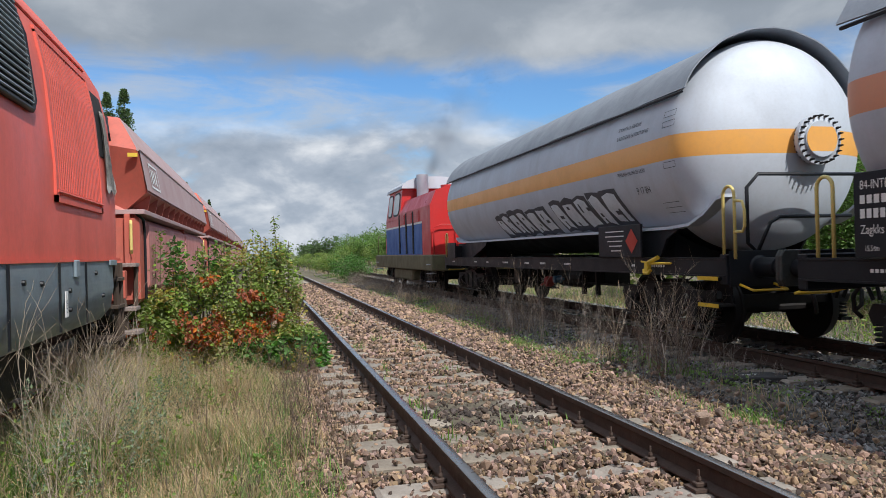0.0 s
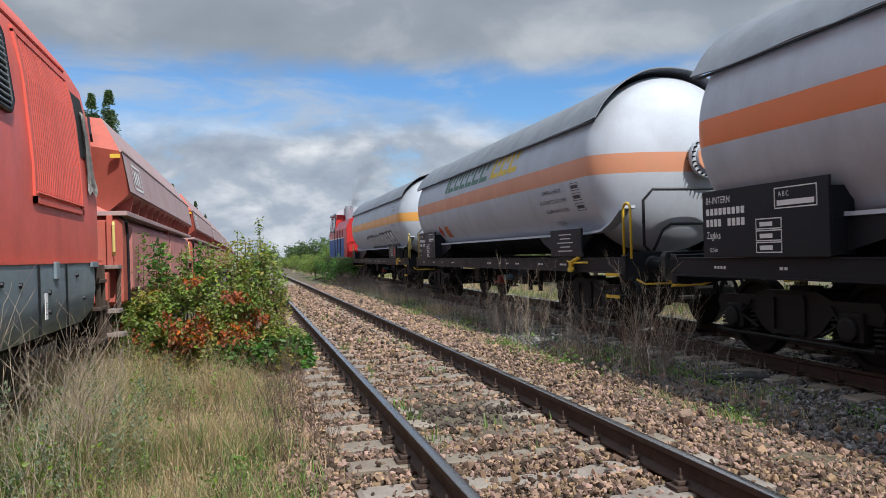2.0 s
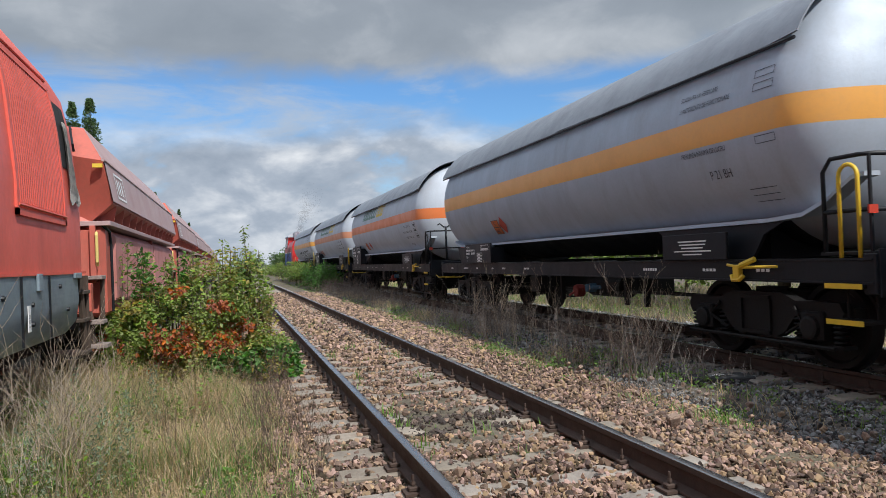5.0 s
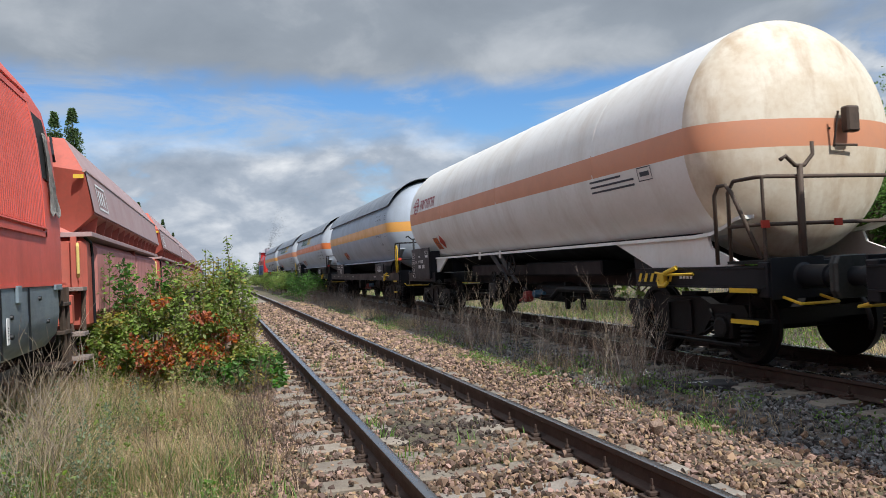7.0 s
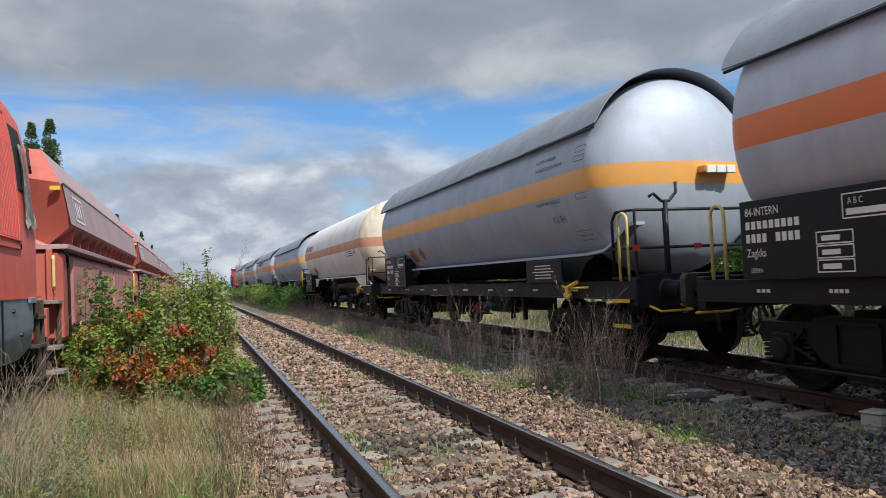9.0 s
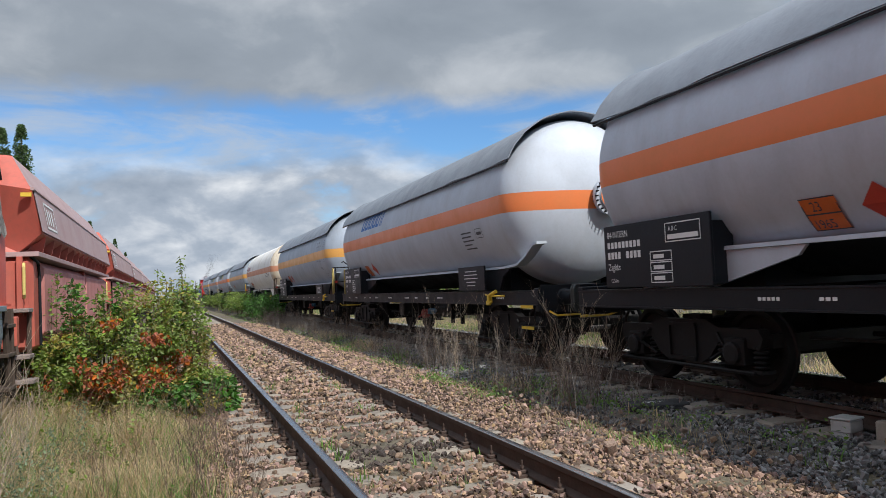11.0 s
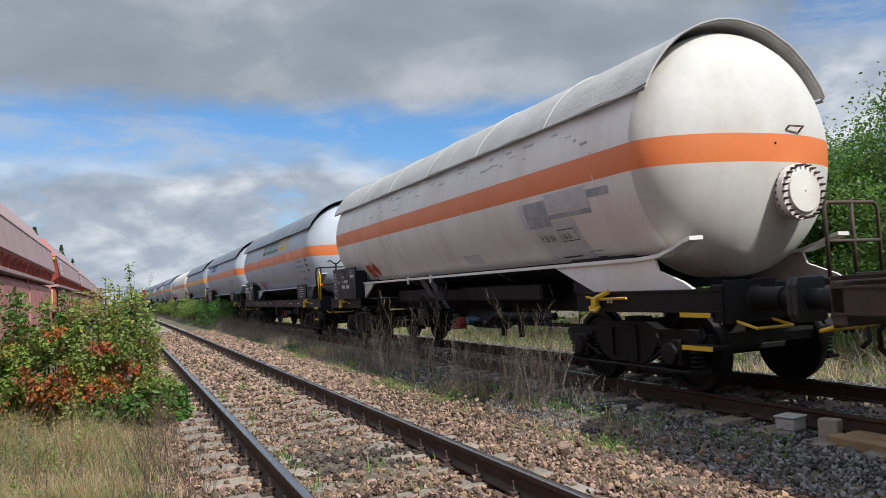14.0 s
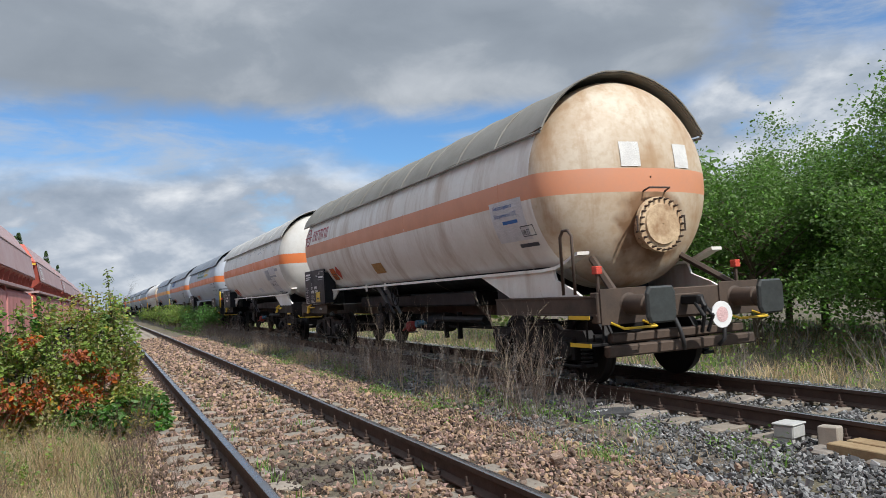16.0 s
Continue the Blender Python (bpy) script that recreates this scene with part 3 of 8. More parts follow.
def tank_wagon(spec):
    L, zc, R = spec["L"], spec.get("zc", 2.72), spec.get("R", 1.48)
    hl = L / 2
    white = spec["style"] == "white"
    frame_mat = spec.get("frame_mat", M_BLACK)
    root = thing("tank_wagon", spec["label"], "tank wagon", "wagons of the tank train")
    yr, yf = -hl + spec.get("cyl_r", 1.66), hl - spec.get("cyl_f", 1.68)
    dome = 0.72
    # tank shell with its stripe
    prof = [(yr - dome * math.cos(radians(a)), R * math.sin(radians(a))) for a in (0.6, 8, 16, 24, 32, 40, 48, 56, 64, 72, 80, 86)] + [(yr, R), (yr + 0.4, R)]
    n = int((yf - yr - 0.8) / 1.2)
    prof += [(yr + 0.4 + (yf - yr - 0.8) * i / n, R) for i in range(1, n)] + [(yf - 0.4, R), (yf, R)]
    prof += [(yf + dome * math.cos(radians(a)), R * math.sin(radians(a))) for a in (86, 80, 72, 64, 56, 48, 40, 32, 24, 16, 8, 0.6)]
    bm = bmesh.new()
    spun(bm, prof, 64, zc)
    s0, s1 = spec.get("stripe_z", (2.52, 2.84))
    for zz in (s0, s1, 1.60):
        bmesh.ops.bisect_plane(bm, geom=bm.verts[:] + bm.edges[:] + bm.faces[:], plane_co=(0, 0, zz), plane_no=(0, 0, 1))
    for f in bm.faces:
        c = f.calc_center_median()
        if s0 < c.z < s1:
            f.material_index = 1
        # black below the ledge, putting the dark of the gap into the colour
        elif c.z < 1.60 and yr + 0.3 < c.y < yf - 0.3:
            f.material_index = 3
        elif c.y < yr - 0.02:
            f.material_index = 2
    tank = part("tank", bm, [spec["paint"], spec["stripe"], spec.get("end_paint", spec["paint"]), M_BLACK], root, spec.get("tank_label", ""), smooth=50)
    # weld seams round the barrel
    for yy in spec.get("seams", ()):
        bm = bmesh.new()
        quads(bm, [[(r * math.cos(2 * math.pi * k / 64), yy + d, zc + r * math.sin(2 * math.pi * k / 64)) for k in range(64)] for d, r in ((-0.010, R), (0, R + 0.004), (0.010, R))], True)
        for f in bm.faces:
            if s0 < f.calc_center_median().z < s1:
                f.material_index = 1
        part("weld_seam", bm, [spec["paint"], spec["stripe"]], tank)
    # sun roof
    if spec.get("roof"):
        a0, rr = spec.get("roof_angle", 27), R + 0.075
        y0, y1 = yr - spec.get("roof_over", 0.32), yf + 0.35
        m = int((y1 - y0) / 0.45)
        rnd = random.Random(spec["seed"])
        bm = bmesh.new()
        outer, inner = [], []
        for i in range(m + 1):
            y = y0 + (y1 - y0) * i / m
            wav = [rnd.uniform(-0.006, 0.006) for _ in range(25)]
            wav[0], wav[24] = rnd.uniform(-0.016, 0.016), rnd.uniform(-0.016, 0.016)
            lift = 0.03 if i in (0, m) else 0.0
            ring = []
            for k in range(25):
                a = radians(a0 + (180 - 2 * a0) * k / 24)
                q = rr + wav[k] + lift
                ring.append((q * math.cos(a), y, zc + q * math.sin(a)))
            outer.append(ring)
            inner.append([(x * 0.989, y, zc + (z - zc) * 0.989) for x, y, z in ring])
        vo = quads(bm, outer)
        vi = quads(bm, [r[::-1] for r in inner])
        vi = [r[::-1] for r in vi]
        for a, b in ((vo[0], vi[0]), (vo[-1][::-1], vi[-1][::-1])):
            for k in range(24):
                bm.faces.new((a[k + 1], a[k], b[k], b[k + 1]))
        for i in range(m):
            bm.faces.new((vo[i][0], vo[i + 1][0], vi[i + 1][0], vi[i][0]))
            bm.faces.new((vo[i + 1][24], vo[i][24], vi[i][24], vi[i + 1][24]))
        roof = part("sun_roof", bm, spec["roof"], root, "curved sheet-metal sun roof over the tank", smooth=40)
        if spec.get("roof_bands"):
            cnt = spec["roof_bands"]
            for i in range(cnt + 1):
                y = y0 + 0.04 + (y1 - y0 - 0.08) * i / cnt
                bm = bmesh.new()
                quads(bm, [[((rr + dr) * math.cos(radians(a0 - 1 + (182 - 2 * a0) * k / 24)), y + dy, zc + (rr + dr) * math.sin(radians(a0 - 1 + (182 - 2 * a0) * k / 24))) for k in range(25)]
                           for dy, dr in ((-0.025, 0.0), (-0.02, 0.014), (0.02, 0.014), (0.025, 0.0))])
                part("roof_band", bm, spec["roof"], roof)
        # rail along the roof edge
        for s in (-1, 1):
            bm = bmesh.new()
            a = radians(a0 - 1.5)
            rod(bm, [(s * rr * math.cos(a), y0 + 0.05, zc + rr * math.sin(a)), (s * rr * math.cos(a), y1 - 0.05, zc + rr * math.sin(a))], 0.02, 6)
            part("roof_edge", bm, frame_mat if not white else M_GREYROOF, roof)
    # support ledge under the tank, turned up at its ends
    lx = 1.14
    for s in (-1, 1):
        bm = bmesh.new()
        base = 1.60
        pts = [(-hl + 0.80, base + 0.36), (-hl + 0.95, base + 0.34), (-hl + 1.25, base + 0.16), (-hl + 1.6, base + 0.03), (-hl + 2.1, base),
               (hl - 2.4, base), (hl - 1.95, base + 0.03), (hl - 1.62, base + 0.14)]
        if white:
            pts = [(-hl + 1.12, base + 0.13), (-hl + 1.22, base + 0.11), (-hl + 1.4, base + 0.04), (-hl + 1.65, base - 0.03), (-hl + 2.0, base - 0.05), (hl - 2.4, base - 0.05), (hl - 1.9, base)]
        quads(bm, [[(s * (lx - 0.10), y, z + 0.022), (s * (lx + 0.085), y, z + 0.018), (s * (lx + 0.09), y, z - 0.026), (s * (lx - 0.10), y, z - 0.022)] for y, z in pts], True, cap=True)
        part("support_ledge", bm, spec["paint"], root)
        # saddle plates between ledge and frame
        for e in (-1, 1):
            bm = bmesh.new()
            top = base - 0.03
            if white:
                prof = [(-hl + 1.75, top - 0.03), (-hl + 3.9, top - 0.03), (-hl + 2.95, 1.178), (-hl + 1.15, 1.178), (-hl + 1.3, 1.26), (-hl + 1.7, 1.40)] if e < 0 else [(hl - 4.2, top), (hl - 1.6, top), (hl - 1.5, 1.178), (hl - 3.4, 1.178)]
            else:
                prof = [(-hl + 1.9, top), (-hl + 4.3, top), (-hl + 4.1, top - 0.12), (-hl + 3.4, 1.178), (-hl + 2.4, 1.178), (-hl + 2.2, top - 0.12)] if e < 0 else [(hl - 4.6, top), (hl - 1.8, top), (hl - 1.9, top - 0.2), (hl - 2.0, 1.178), (hl - 3.3, 1.178), (hl - 4.5, top - 0.1)]
            quads(bm, [[(s * x, y, z) for y, z in prof] for x in (lx + 0.02, lx + 0.06)], True, cap=True)
            part("saddle_plate", bm, spec["paint"] if (white or spec.get("pale_saddle")) else M_BLACK, root)
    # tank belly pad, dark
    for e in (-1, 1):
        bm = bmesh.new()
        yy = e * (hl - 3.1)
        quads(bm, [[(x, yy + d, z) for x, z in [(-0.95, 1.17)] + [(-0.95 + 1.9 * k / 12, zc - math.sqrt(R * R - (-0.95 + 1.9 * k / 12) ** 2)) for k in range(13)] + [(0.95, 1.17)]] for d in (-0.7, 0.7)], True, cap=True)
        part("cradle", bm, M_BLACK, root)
    # frame
    ztop, zbot, fx = 1.17, 0.94, 1.34
    for s in (-1, 1):
        bm = bmesh.new()
        chan = [(fx - 0.10, ztop + 0.006), (fx + 0.012, ztop + 0.006), (fx + 0.012, ztop - 0.014), (fx, ztop - 0.016), (fx, zbot + 0.016), (fx + 0.012, zbot + 0.014), (fx + 0.012, zbot - 0.006),
                (fx - 0.10, zbot - 0.006), (fx - 0.10, zbot + 0.014), (fx - 0.02, zbot + 0.016), (fx - 0.02, ztop - 0.016), (fx - 0.10, ztop - 0.014)]
        # the white wagons carry their tank on two short end frames
        spans = ((-hl + 0.64, -hl + 3.15), (hl - 3.45, hl - 0.64)) if white else ((-hl + 0.64, hl - 0.64),)
        for ya, yb in spans:
            extrude_profile(bm, [(s * x, z) for x, z in chan], ya, yb)
            part("sole_bar", bm, frame_mat, root)
            bm = bmesh.new()
        bm.free()
    bm = bmesh.new()
    box(bm, -0.28, 0.28, -hl + 0.6, hl - 0.6, 0.86, 1.14, 0.01)
    for k in range(7):
        if white and 0 < k < 6:
            continue
        yy = -hl + 1.4 + (L - 2.8) * k / 6
        box(bm, -fx + 0.03, fx - 0.03, yy - 0.06, yy + 0.06, 0.96, 1.13)
    part("centre_sill", bm, frame_mat, root)
    for e in (-1, 1):
        bm = bmesh.new()
        box(bm, -1.34, 1.34, e * (hl - 0.76), e * (hl - 0.62), 0.84, 1.22, 0.012)
        for s in (-1, 1):
            box(bm, s * 0.60, s * 1.30, e * (hl - 0.62), e * (hl - 0.60), 0.82, 1.26, 0.004)
        head = part("headstock", bm, frame_mat, root)
        for s in (-1, 1):
            bm = bmesh.new()
            spun(bm, [(e * (hl - 0.62), 0.15), (e * (hl - 0.60), 0.15), (e * (hl - 0.58), 0.125), (e * (hl - 0.24), 0.125), (e * (hl - 0.23), 0.10), (e * (hl - 0.05), 0.10)], 18, 1.05, centre_x=s * 0.875)
            bf = part("buffer", bm, frame_mat if e < 0 else M_BLACK, root, smooth=40)
            bm = bmesh.new()
            ring = [(-0.21, -0.11), (-0.17, -0.17), (0.17, -0.17), (0.21, -0.11), (0.21, 0.11), (0.17, 0.17), (-0.17, 0.17), (-0.21, 0.11)]
            quads(bm, [[(s * 0.875 + x * k, e * y, 1.05 + z * k * 1.25) for x, z in ring] for k, y in ((0.96, hl - 0.06), (1, hl - 0.05), (1, hl - 0.02), (0.9, hl))], True, cap=True)
            part("buffer_head", bm, M_BUFFER, bf, "greasy dark steel buffer head")
        # screw coupling and hoses
        bm = bmesh.new()
        box(bm, -0.06, 0.06, e * (hl - 0.62), e * (hl - 0.30), 1.00, 1.12, 0.02)
        rod(bm, [(0, e * (hl - 0.32), 1.08), (0, e * (hl - 0.26), 0.98), (0, e * (hl - 0.30), 0.86)], 0.035, 8)
        rod(bm, [(0.05, e * (hl - 0.36), 1.02), (0.07, e * (hl - 0.20), 0.86), (0.05, e * (hl - 0.28), 0.66)], 0.025, 8)
        rod(bm, [(-0.05, e * (hl - 0.36), 1.02), (-0.07, e * (hl - 0.20), 0.86), (-0.05, e * (hl - 0.28), 0.66)], 0.025, 8)
        part("coupling", bm, M_GRIME, head)
        for s in (-1, 1):
            bm = bmesh.new()
            rod(bm, [(s * 0.33, e * (hl - 0.64), 0.92), (s * 0.34, e * (hl - 0.45), 0.90), (s * 0.36, e * (hl - 0.32), 0.72), (s * 0.33, e * (hl - 0.30), 0.55), (s * 0.28, e * (hl - 0.36), 0.47)], 0.026, 8)
            part("brake_hose", bm, M_RUBBER, head, smooth=True)
        for s in (-1, 1):
            bm = bmesh.new()
            rod(bm, [(s * 0.68, e * (hl - 0.60), 0.84), (s * 0.68, e * (hl - 0.36), 0.78), (s * 1.16, e * (hl - 0.36), 0.78), (s * 1.16, e * (hl - 0.60), 0.84)], 0.017, 6)
            part("shunter_handle", bm, M_YELLOW, head, "yellow bar handle under the buffer")
    # running gear and brakes
    for e in (-1, 1):
        add_bogie(root, e * (hl - 2.55), M_GRIME)
    bm = bmesh.new()
    spun(bm, [(-1.3, 0.03), (-1.3, 0.19), (-0.1, 0.19), (-0.1, 0.03)], 16, 0.72, centre_x=-0.45)
    box(bm, 0.1, 0.7, -0.9, 0.2, 0.55, 0.9, 0.02)
    box(bm, -0.98, -0.75, 1.3, 1.75, 0.56, 0.9, 0.03)
    box(bm, -0.7, 0.7, 2.1, 2.3, 0.62, 0.84, 0.02)
    for yy in (-2.4, -1.8, 0.6, 1.1):
        box(bm, -0.8, -0.72, yy, yy + 0.06, 0.45, 0.94)
    rod(bm, [(-0.6, -hl + 4, 0.66), (-0.6, hl - 4, 0.62)], 0.022, 6)
    rod(bm, [(0.3, -hl + 4, 0.56), (0.3, hl - 4, 0.6)], 0.03, 6)
    part("brake_gear", bm, M_GRIME, root)
    bm = bmesh.new()
    spun_x(bm, [(-1.08, 0.10), (-1.05, 0.11), (-0.95, 0.11), (-0.92, 0.10)], -0.55, 0.66, 12)
    rod(bm, [(-1.06, -0.55, 0.66), (-1.15, -0.45, 0.58)], 0.02, 6)
    part("valve", bm, material_once("valve_red", (0.25, 0.03, 0.025)), root, "dull red discharge valve")
    bm = bmesh.new()
    spun_x(bm, [(-1.06, 0.07), (-0.9, 0.08)], -0.95, 0.72, 10)
    rod(bm, [(-1.0, -0.95, 0.72), (-1.0, -1.3, 0.74)], 0.035, 8)
    part("valve", bm, material_once("valve_blue", (0.03, 0.10, 0.17)), root, "blue-green liquid valve")
    if white:
        ym = 0.55
        for d in (0.0, 0.42):
            bm = bmesh.new()
            quads(bm, [[(-1.16 + q, ym + d + 0.17, 1.56), (-1.16 + q, ym + d - 0.13, 1.56), (-0.96 + q, ym + d - 0.50, 0.92), (-0.96 + q, ym + d - 0.36, 0.92)] for q in (0, 0.02)], True, cap=True)
            part("valve_strut", bm, material_once("dusty_blue_steel", (0.075, 0.09, 0.105), rough=0.6), root, "dusty blue-grey valve strut")
        for yy, zz, rr2, x in ((ym - 0.62, 1.30, 0.20, -1.14), (ym + 0.15, 1.04, 0.11, -1.05), (ym + 0.62, 1.06, 0.11, -1.05)):
            bm = bmesh.new()
            rod(bm, [(x, yy + rr2 * math.cos(radians(q)), zz + rr2 * math.sin(radians(q))) for q in range(0, 361, 15)], 0.017, 6)
            for q in (20, 92, 164, 236, 308):
                rod(bm, [(x, yy, zz), (x, yy + rr2 * math.cos(radians(q)), zz + rr2 * math.sin(radians(q)))], 0.012, 5)
            rod(bm, [(x, yy, zz), (x + 0.35, yy, zz)], 0.022, 6)
            part("hand_wheel", bm, M_GRIME, root, "spoked valve hand wheel")
        for yy in (ym + 0.1, ym + 0.68):
            bm = bmesh.new()
            spun_x(bm, [(-1.0, 0.02), (-1.0, 0.12), (-0.93, 0.13), (-0.9, 0.10), (-0.5, 0.10)], yy, 0.84, 14)
            part("valve", bm, M_GRIME, root, "capped outlet valve")
            bm = bmesh.new()
            for q in range(9):
                box(bm, -1.0 - 0.006 * (q % 2), -0.985 + 0.006 * (q % 2), yy - 0.13 - 0.008, yy - 0.13 + 0.008, 0.84 - 0.042 * q - 0.036, 0.84 - 0.042 * q)
            part("chain", bm, M_BROWNSTEEL, root)
        bm = bmesh.new()
        rod(bm, [(-0.9, ym - 0.7, 0.80), (-0.9, ym - 0.9, 0.68), (-0.9, ym - 2.0, 0.66), (-0.9, ym - 2.3, 0.82), (-0.9, ym - 4.2, 0.82)], 0.055, 8)
        part("drain_pipe", bm, M_GRIME, root)
        for yy in (ym + 1.0, ym - 0.25):
            bm = bmesh.new()
            box(bm, -1.24, -1.2, yy - 0.025, yy + 0.025, 1.44, 1.60, 0.005)
            part("lug", bm, spec["paint"], root)
        bm = bmesh.new()
        box(bm, -0.75, 0.75, ym - 3.6, ym + 2.9, 1.05, 1.32, 0.03)
        part("belly_duct", bm, M_BLACK, root)
    # hooks, hoops and steps
    for yy in spec.get("hooks", (-hl + 2.35,)):
        bm = bmesh.new()
        rod(bm, [(-fx - 0.05, yy - 0.55, 1.10), (-fx - 0.07, yy, 1.09), (-fx - 0.05, yy + 0.25, 1.12)], 0.017, 6)
        rod(bm, [(-fx - 0.04, yy - 0.2, 1.18), (-fx - 0.09, yy - 0.02, 1.11)], 0.032, 8)
        box(bm, -fx - 0.09, -fx - 0.02, yy + 0.02, yy + 0.12, 0.96, 1.12, 0.01)
        rod(bm, [(-fx - 0.06, yy + 0.17, 1.0), (-fx - 0.08, yy + 0.13, 0.95), (-fx - 0.08, yy + 0.02, 0.95), (-fx - 0.06, yy - 0.03, 1.0)], 0.024, 6)
        part("rope_hook", bm, M_YELLOW, root, "yellow rope hook on the frame")
    for kind, yy, z1, mt in spec.get("hoops", ()):
        bm = bmesh.new()
        rod(bm, hoop(yy - 0.11, yy + 0.11, -fx + 0.02, 1.16, z1), 0.02, 8)
        if kind == "double":
            rod(bm, [(-fx + 0.02, yy - 0.11, z1 - 0.18), (-fx + 0.02, yy - 0.26, z1 - 0.2), (-fx + 0.02, yy - 0.30, z1 - 0.3), (-fx + 0.02, yy - 0.30, z1 - 0.5), (-fx + 0.02, yy - 0.26, z1 - 0.56), (-fx + 0.02, yy - 0.11, z1 - 0.56)], 0.018, 8)
        part("handrail", bm, mt, root, "bent tube handrail", smooth=True)
    for yy in spec.get("steps", (-hl + 0.98,)):
        for zz in (0.90, 0.56):
            bm = bmesh.new()
            box(bm, -fx - 0.05, -fx + 0.20, yy - 0.26, yy + 0.18, zz, zz + 0.035, 0.006)
            rod(bm, [(-fx + 0.18, yy - 0.2, zz), (-fx + 0.18, yy - 0.2, 1.0)], 0.016, 6)
            rod(bm, [(-fx + 0.18, yy + 0.14, zz), (-fx + 0.18, yy + 0.14, 1.0)], 0.016, 6)
            st = part("step", bm, M_GRIME, root)
            bm = bmesh.new()
            box(bm, -fx - 0.056, -fx - 0.05, yy - 0.26, yy + 0.18, zz - 0.008, zz + 0.042)
            part("step_edge", bm, M_YELLOW, st, "yellow step edge")
    # end manhole
    fl = spec.get("flange")
    if fl:
        fx0, fz, fr = fl
        rad = math.hypot(fx0, fz - zc)
        ye = yr - dome * math.sqrt(max(0, 1 - (rad / R) ** 2))
        bm = bmesh.new()
        spun(bm, [(ye + 0.14, fr * 0.86), (ye - 0.08, fr * 0.84), (ye - 0.08, fr), (ye - 0.15, fr), (ye - 0.155, fr * 0.84), (ye - 0.165, fr * 0.76), (ye - 0.19, fr * 0.73), (ye - 0.195, 0.01)], 40, fz, centre_x=fx0)
        man = part("manhole", bm, [spec.get("flange_mat", spec["paint"])], root, "round bolted manhole cover on the tank end", smooth=30)
        for k in range(24):
            a = 2 * math.pi * k / 24
            cx, cz = fx0 + fr * 0.93 * math.cos(a), fz + fr * 0.93 * math.sin(a)
            bm = bmesh.new()
            spun(bm, [(ye - 0.05, 0.004), (ye - 0.05, 0.017), (ye - 0.185, 0.017), (ye - 0.185, 0.011), (ye - 0.225, 0.011), (ye - 0.225, 0.003)], 6, cz, centre_x=cx)
            part("bolt", bm, spec.get("bolt_mat", M_GRIME), man)
        if spec.get("flange_band"):
            bm = bmesh.new()
            q = fr * 0.70
            pts = [(fx0 + x, z) for x, z in arc(0, fz, q, 0, 360, 40)]
            vs = [bm.verts.new((x, ye - 0.199, z)) for x, z in pts[:-1]]
            bm.faces.new(vs)
            for zz in (s0, s1):
                bmesh.ops.bisect_plane(bm, geom=bm.verts[:] + bm.edges[:] + bm.faces[:], plane_co=(0, 0, zz), plane_no=(0, 0, 1))
            for f in bm.faces:
                f.material_index = 1 if s0 < f.calc_center_median().z < s1 else 0
            part("cover_face", bm, [spec["paint"], spec["stripe"]], man)
    for k in spec.get("extras", ()):
        k(root, spec, hl, zc, R, yr, yf, dome)
    # long black data plate at the leading end
    pl = spec.get("plate")
    if pl:
        p0, p1, pz0, pz1, px = pl
        bm = bmesh.new()
        box(bm, px - 0.02, px + 0.02, hl - p1, hl - p0, pz0, pz1, 0.006)
        box(bm, px + 0.02, px + 0.3, hl - p1 + 0.02, hl - p1 + 0.05, pz0 + 0.02, pz1 - 0.1)
        plate = part("data_plate", bm, M_BLACK, root, "black data plate with white lettering")
        for fn in spec.get("plate_text", ()):
            fn(plate, px - 0.024, hl - p0, hl - p1, pz0, pz1)
    sp = spec.get("side_plate")
    if sp:
        p0, p1, pz0, pz1 = sp
        bm = bmesh.new()
        box(bm, -1.40, -1.36, -hl + p0, -hl + p1, pz0, pz1, 0.006)
        plate = part("notice_plate", bm, M_BLACK, root, "black notice plate with white lettering")
        rects = []
        rnd = random.Random(spec["seed"] + 5)
        for i in range(5):
            w = (p1 - p0) * rnd.uniform(0.3, 0.62)
            rects.append((-hl + p1 - (p1 - p0 - w) / 2, pz1 - 0.10 - i * (pz1 - pz0 - 0.12) / 5, w, 0.016))
        if not spec.get("plate_diamond"):
            strips(rects, M_LETTER, plate, x=-1.404)
        else:
            strips([(y + 0.05, z, w * 0.8, h) for y, z, w, h in rects], M_LETTER, plate, x=-1.404)
            bm = bmesh.new()
            cy, cz = -hl + p0 + 0.27, (pz0 + pz1) / 2
            bm.faces.new([bm.verts.new(v) for v in ((-1.405, cy + 0.19, cz), (-1.405, cy, cz - 0.19), (-1.405, cy - 0.19, cz), (-1.405, cy, cz + 0.19))])
            part("hazard_label", bm, M_DANGER, plate, "red diamond hazard label")
    # small frame markings
    rnd = random.Random(spec["seed"] + 9)
    rects = []
    y = hl - 1.6
    while y > -hl + 1.6:
        w = rnd.uniform(0.12, 0.5)
        if rnd.random() < 0.75 and (not white or y > hl - 2.9 or y < -hl + 3.0):
            rects += digit_blocks(y, 1.04, w * 0.8, 0.034, max(2, int(w * 14)))
        y -= w + rnd.uniform(0.35, 1.1)
    strips(rects, M_LETTER, root, x=-fx - 0.006)
    # tank side writing
    for fn in spec.get("side_text", ()):
        fn(root, spec, hl, zc, R)
    return root


ONCE = {}


def material_once(name, colour, **kw):
    if name not in ONCE:
        ONCE[name] = material(name, colour, **kw)
    return ONCE[name]


# ---- writing sets for the wagons ----
def box_outline(y, z, w, h, t=0.012):
    return [(y, z, w, t), (y, z + h - t, w, t), (y, z, t, h), (y - w + t, z, t, h)]


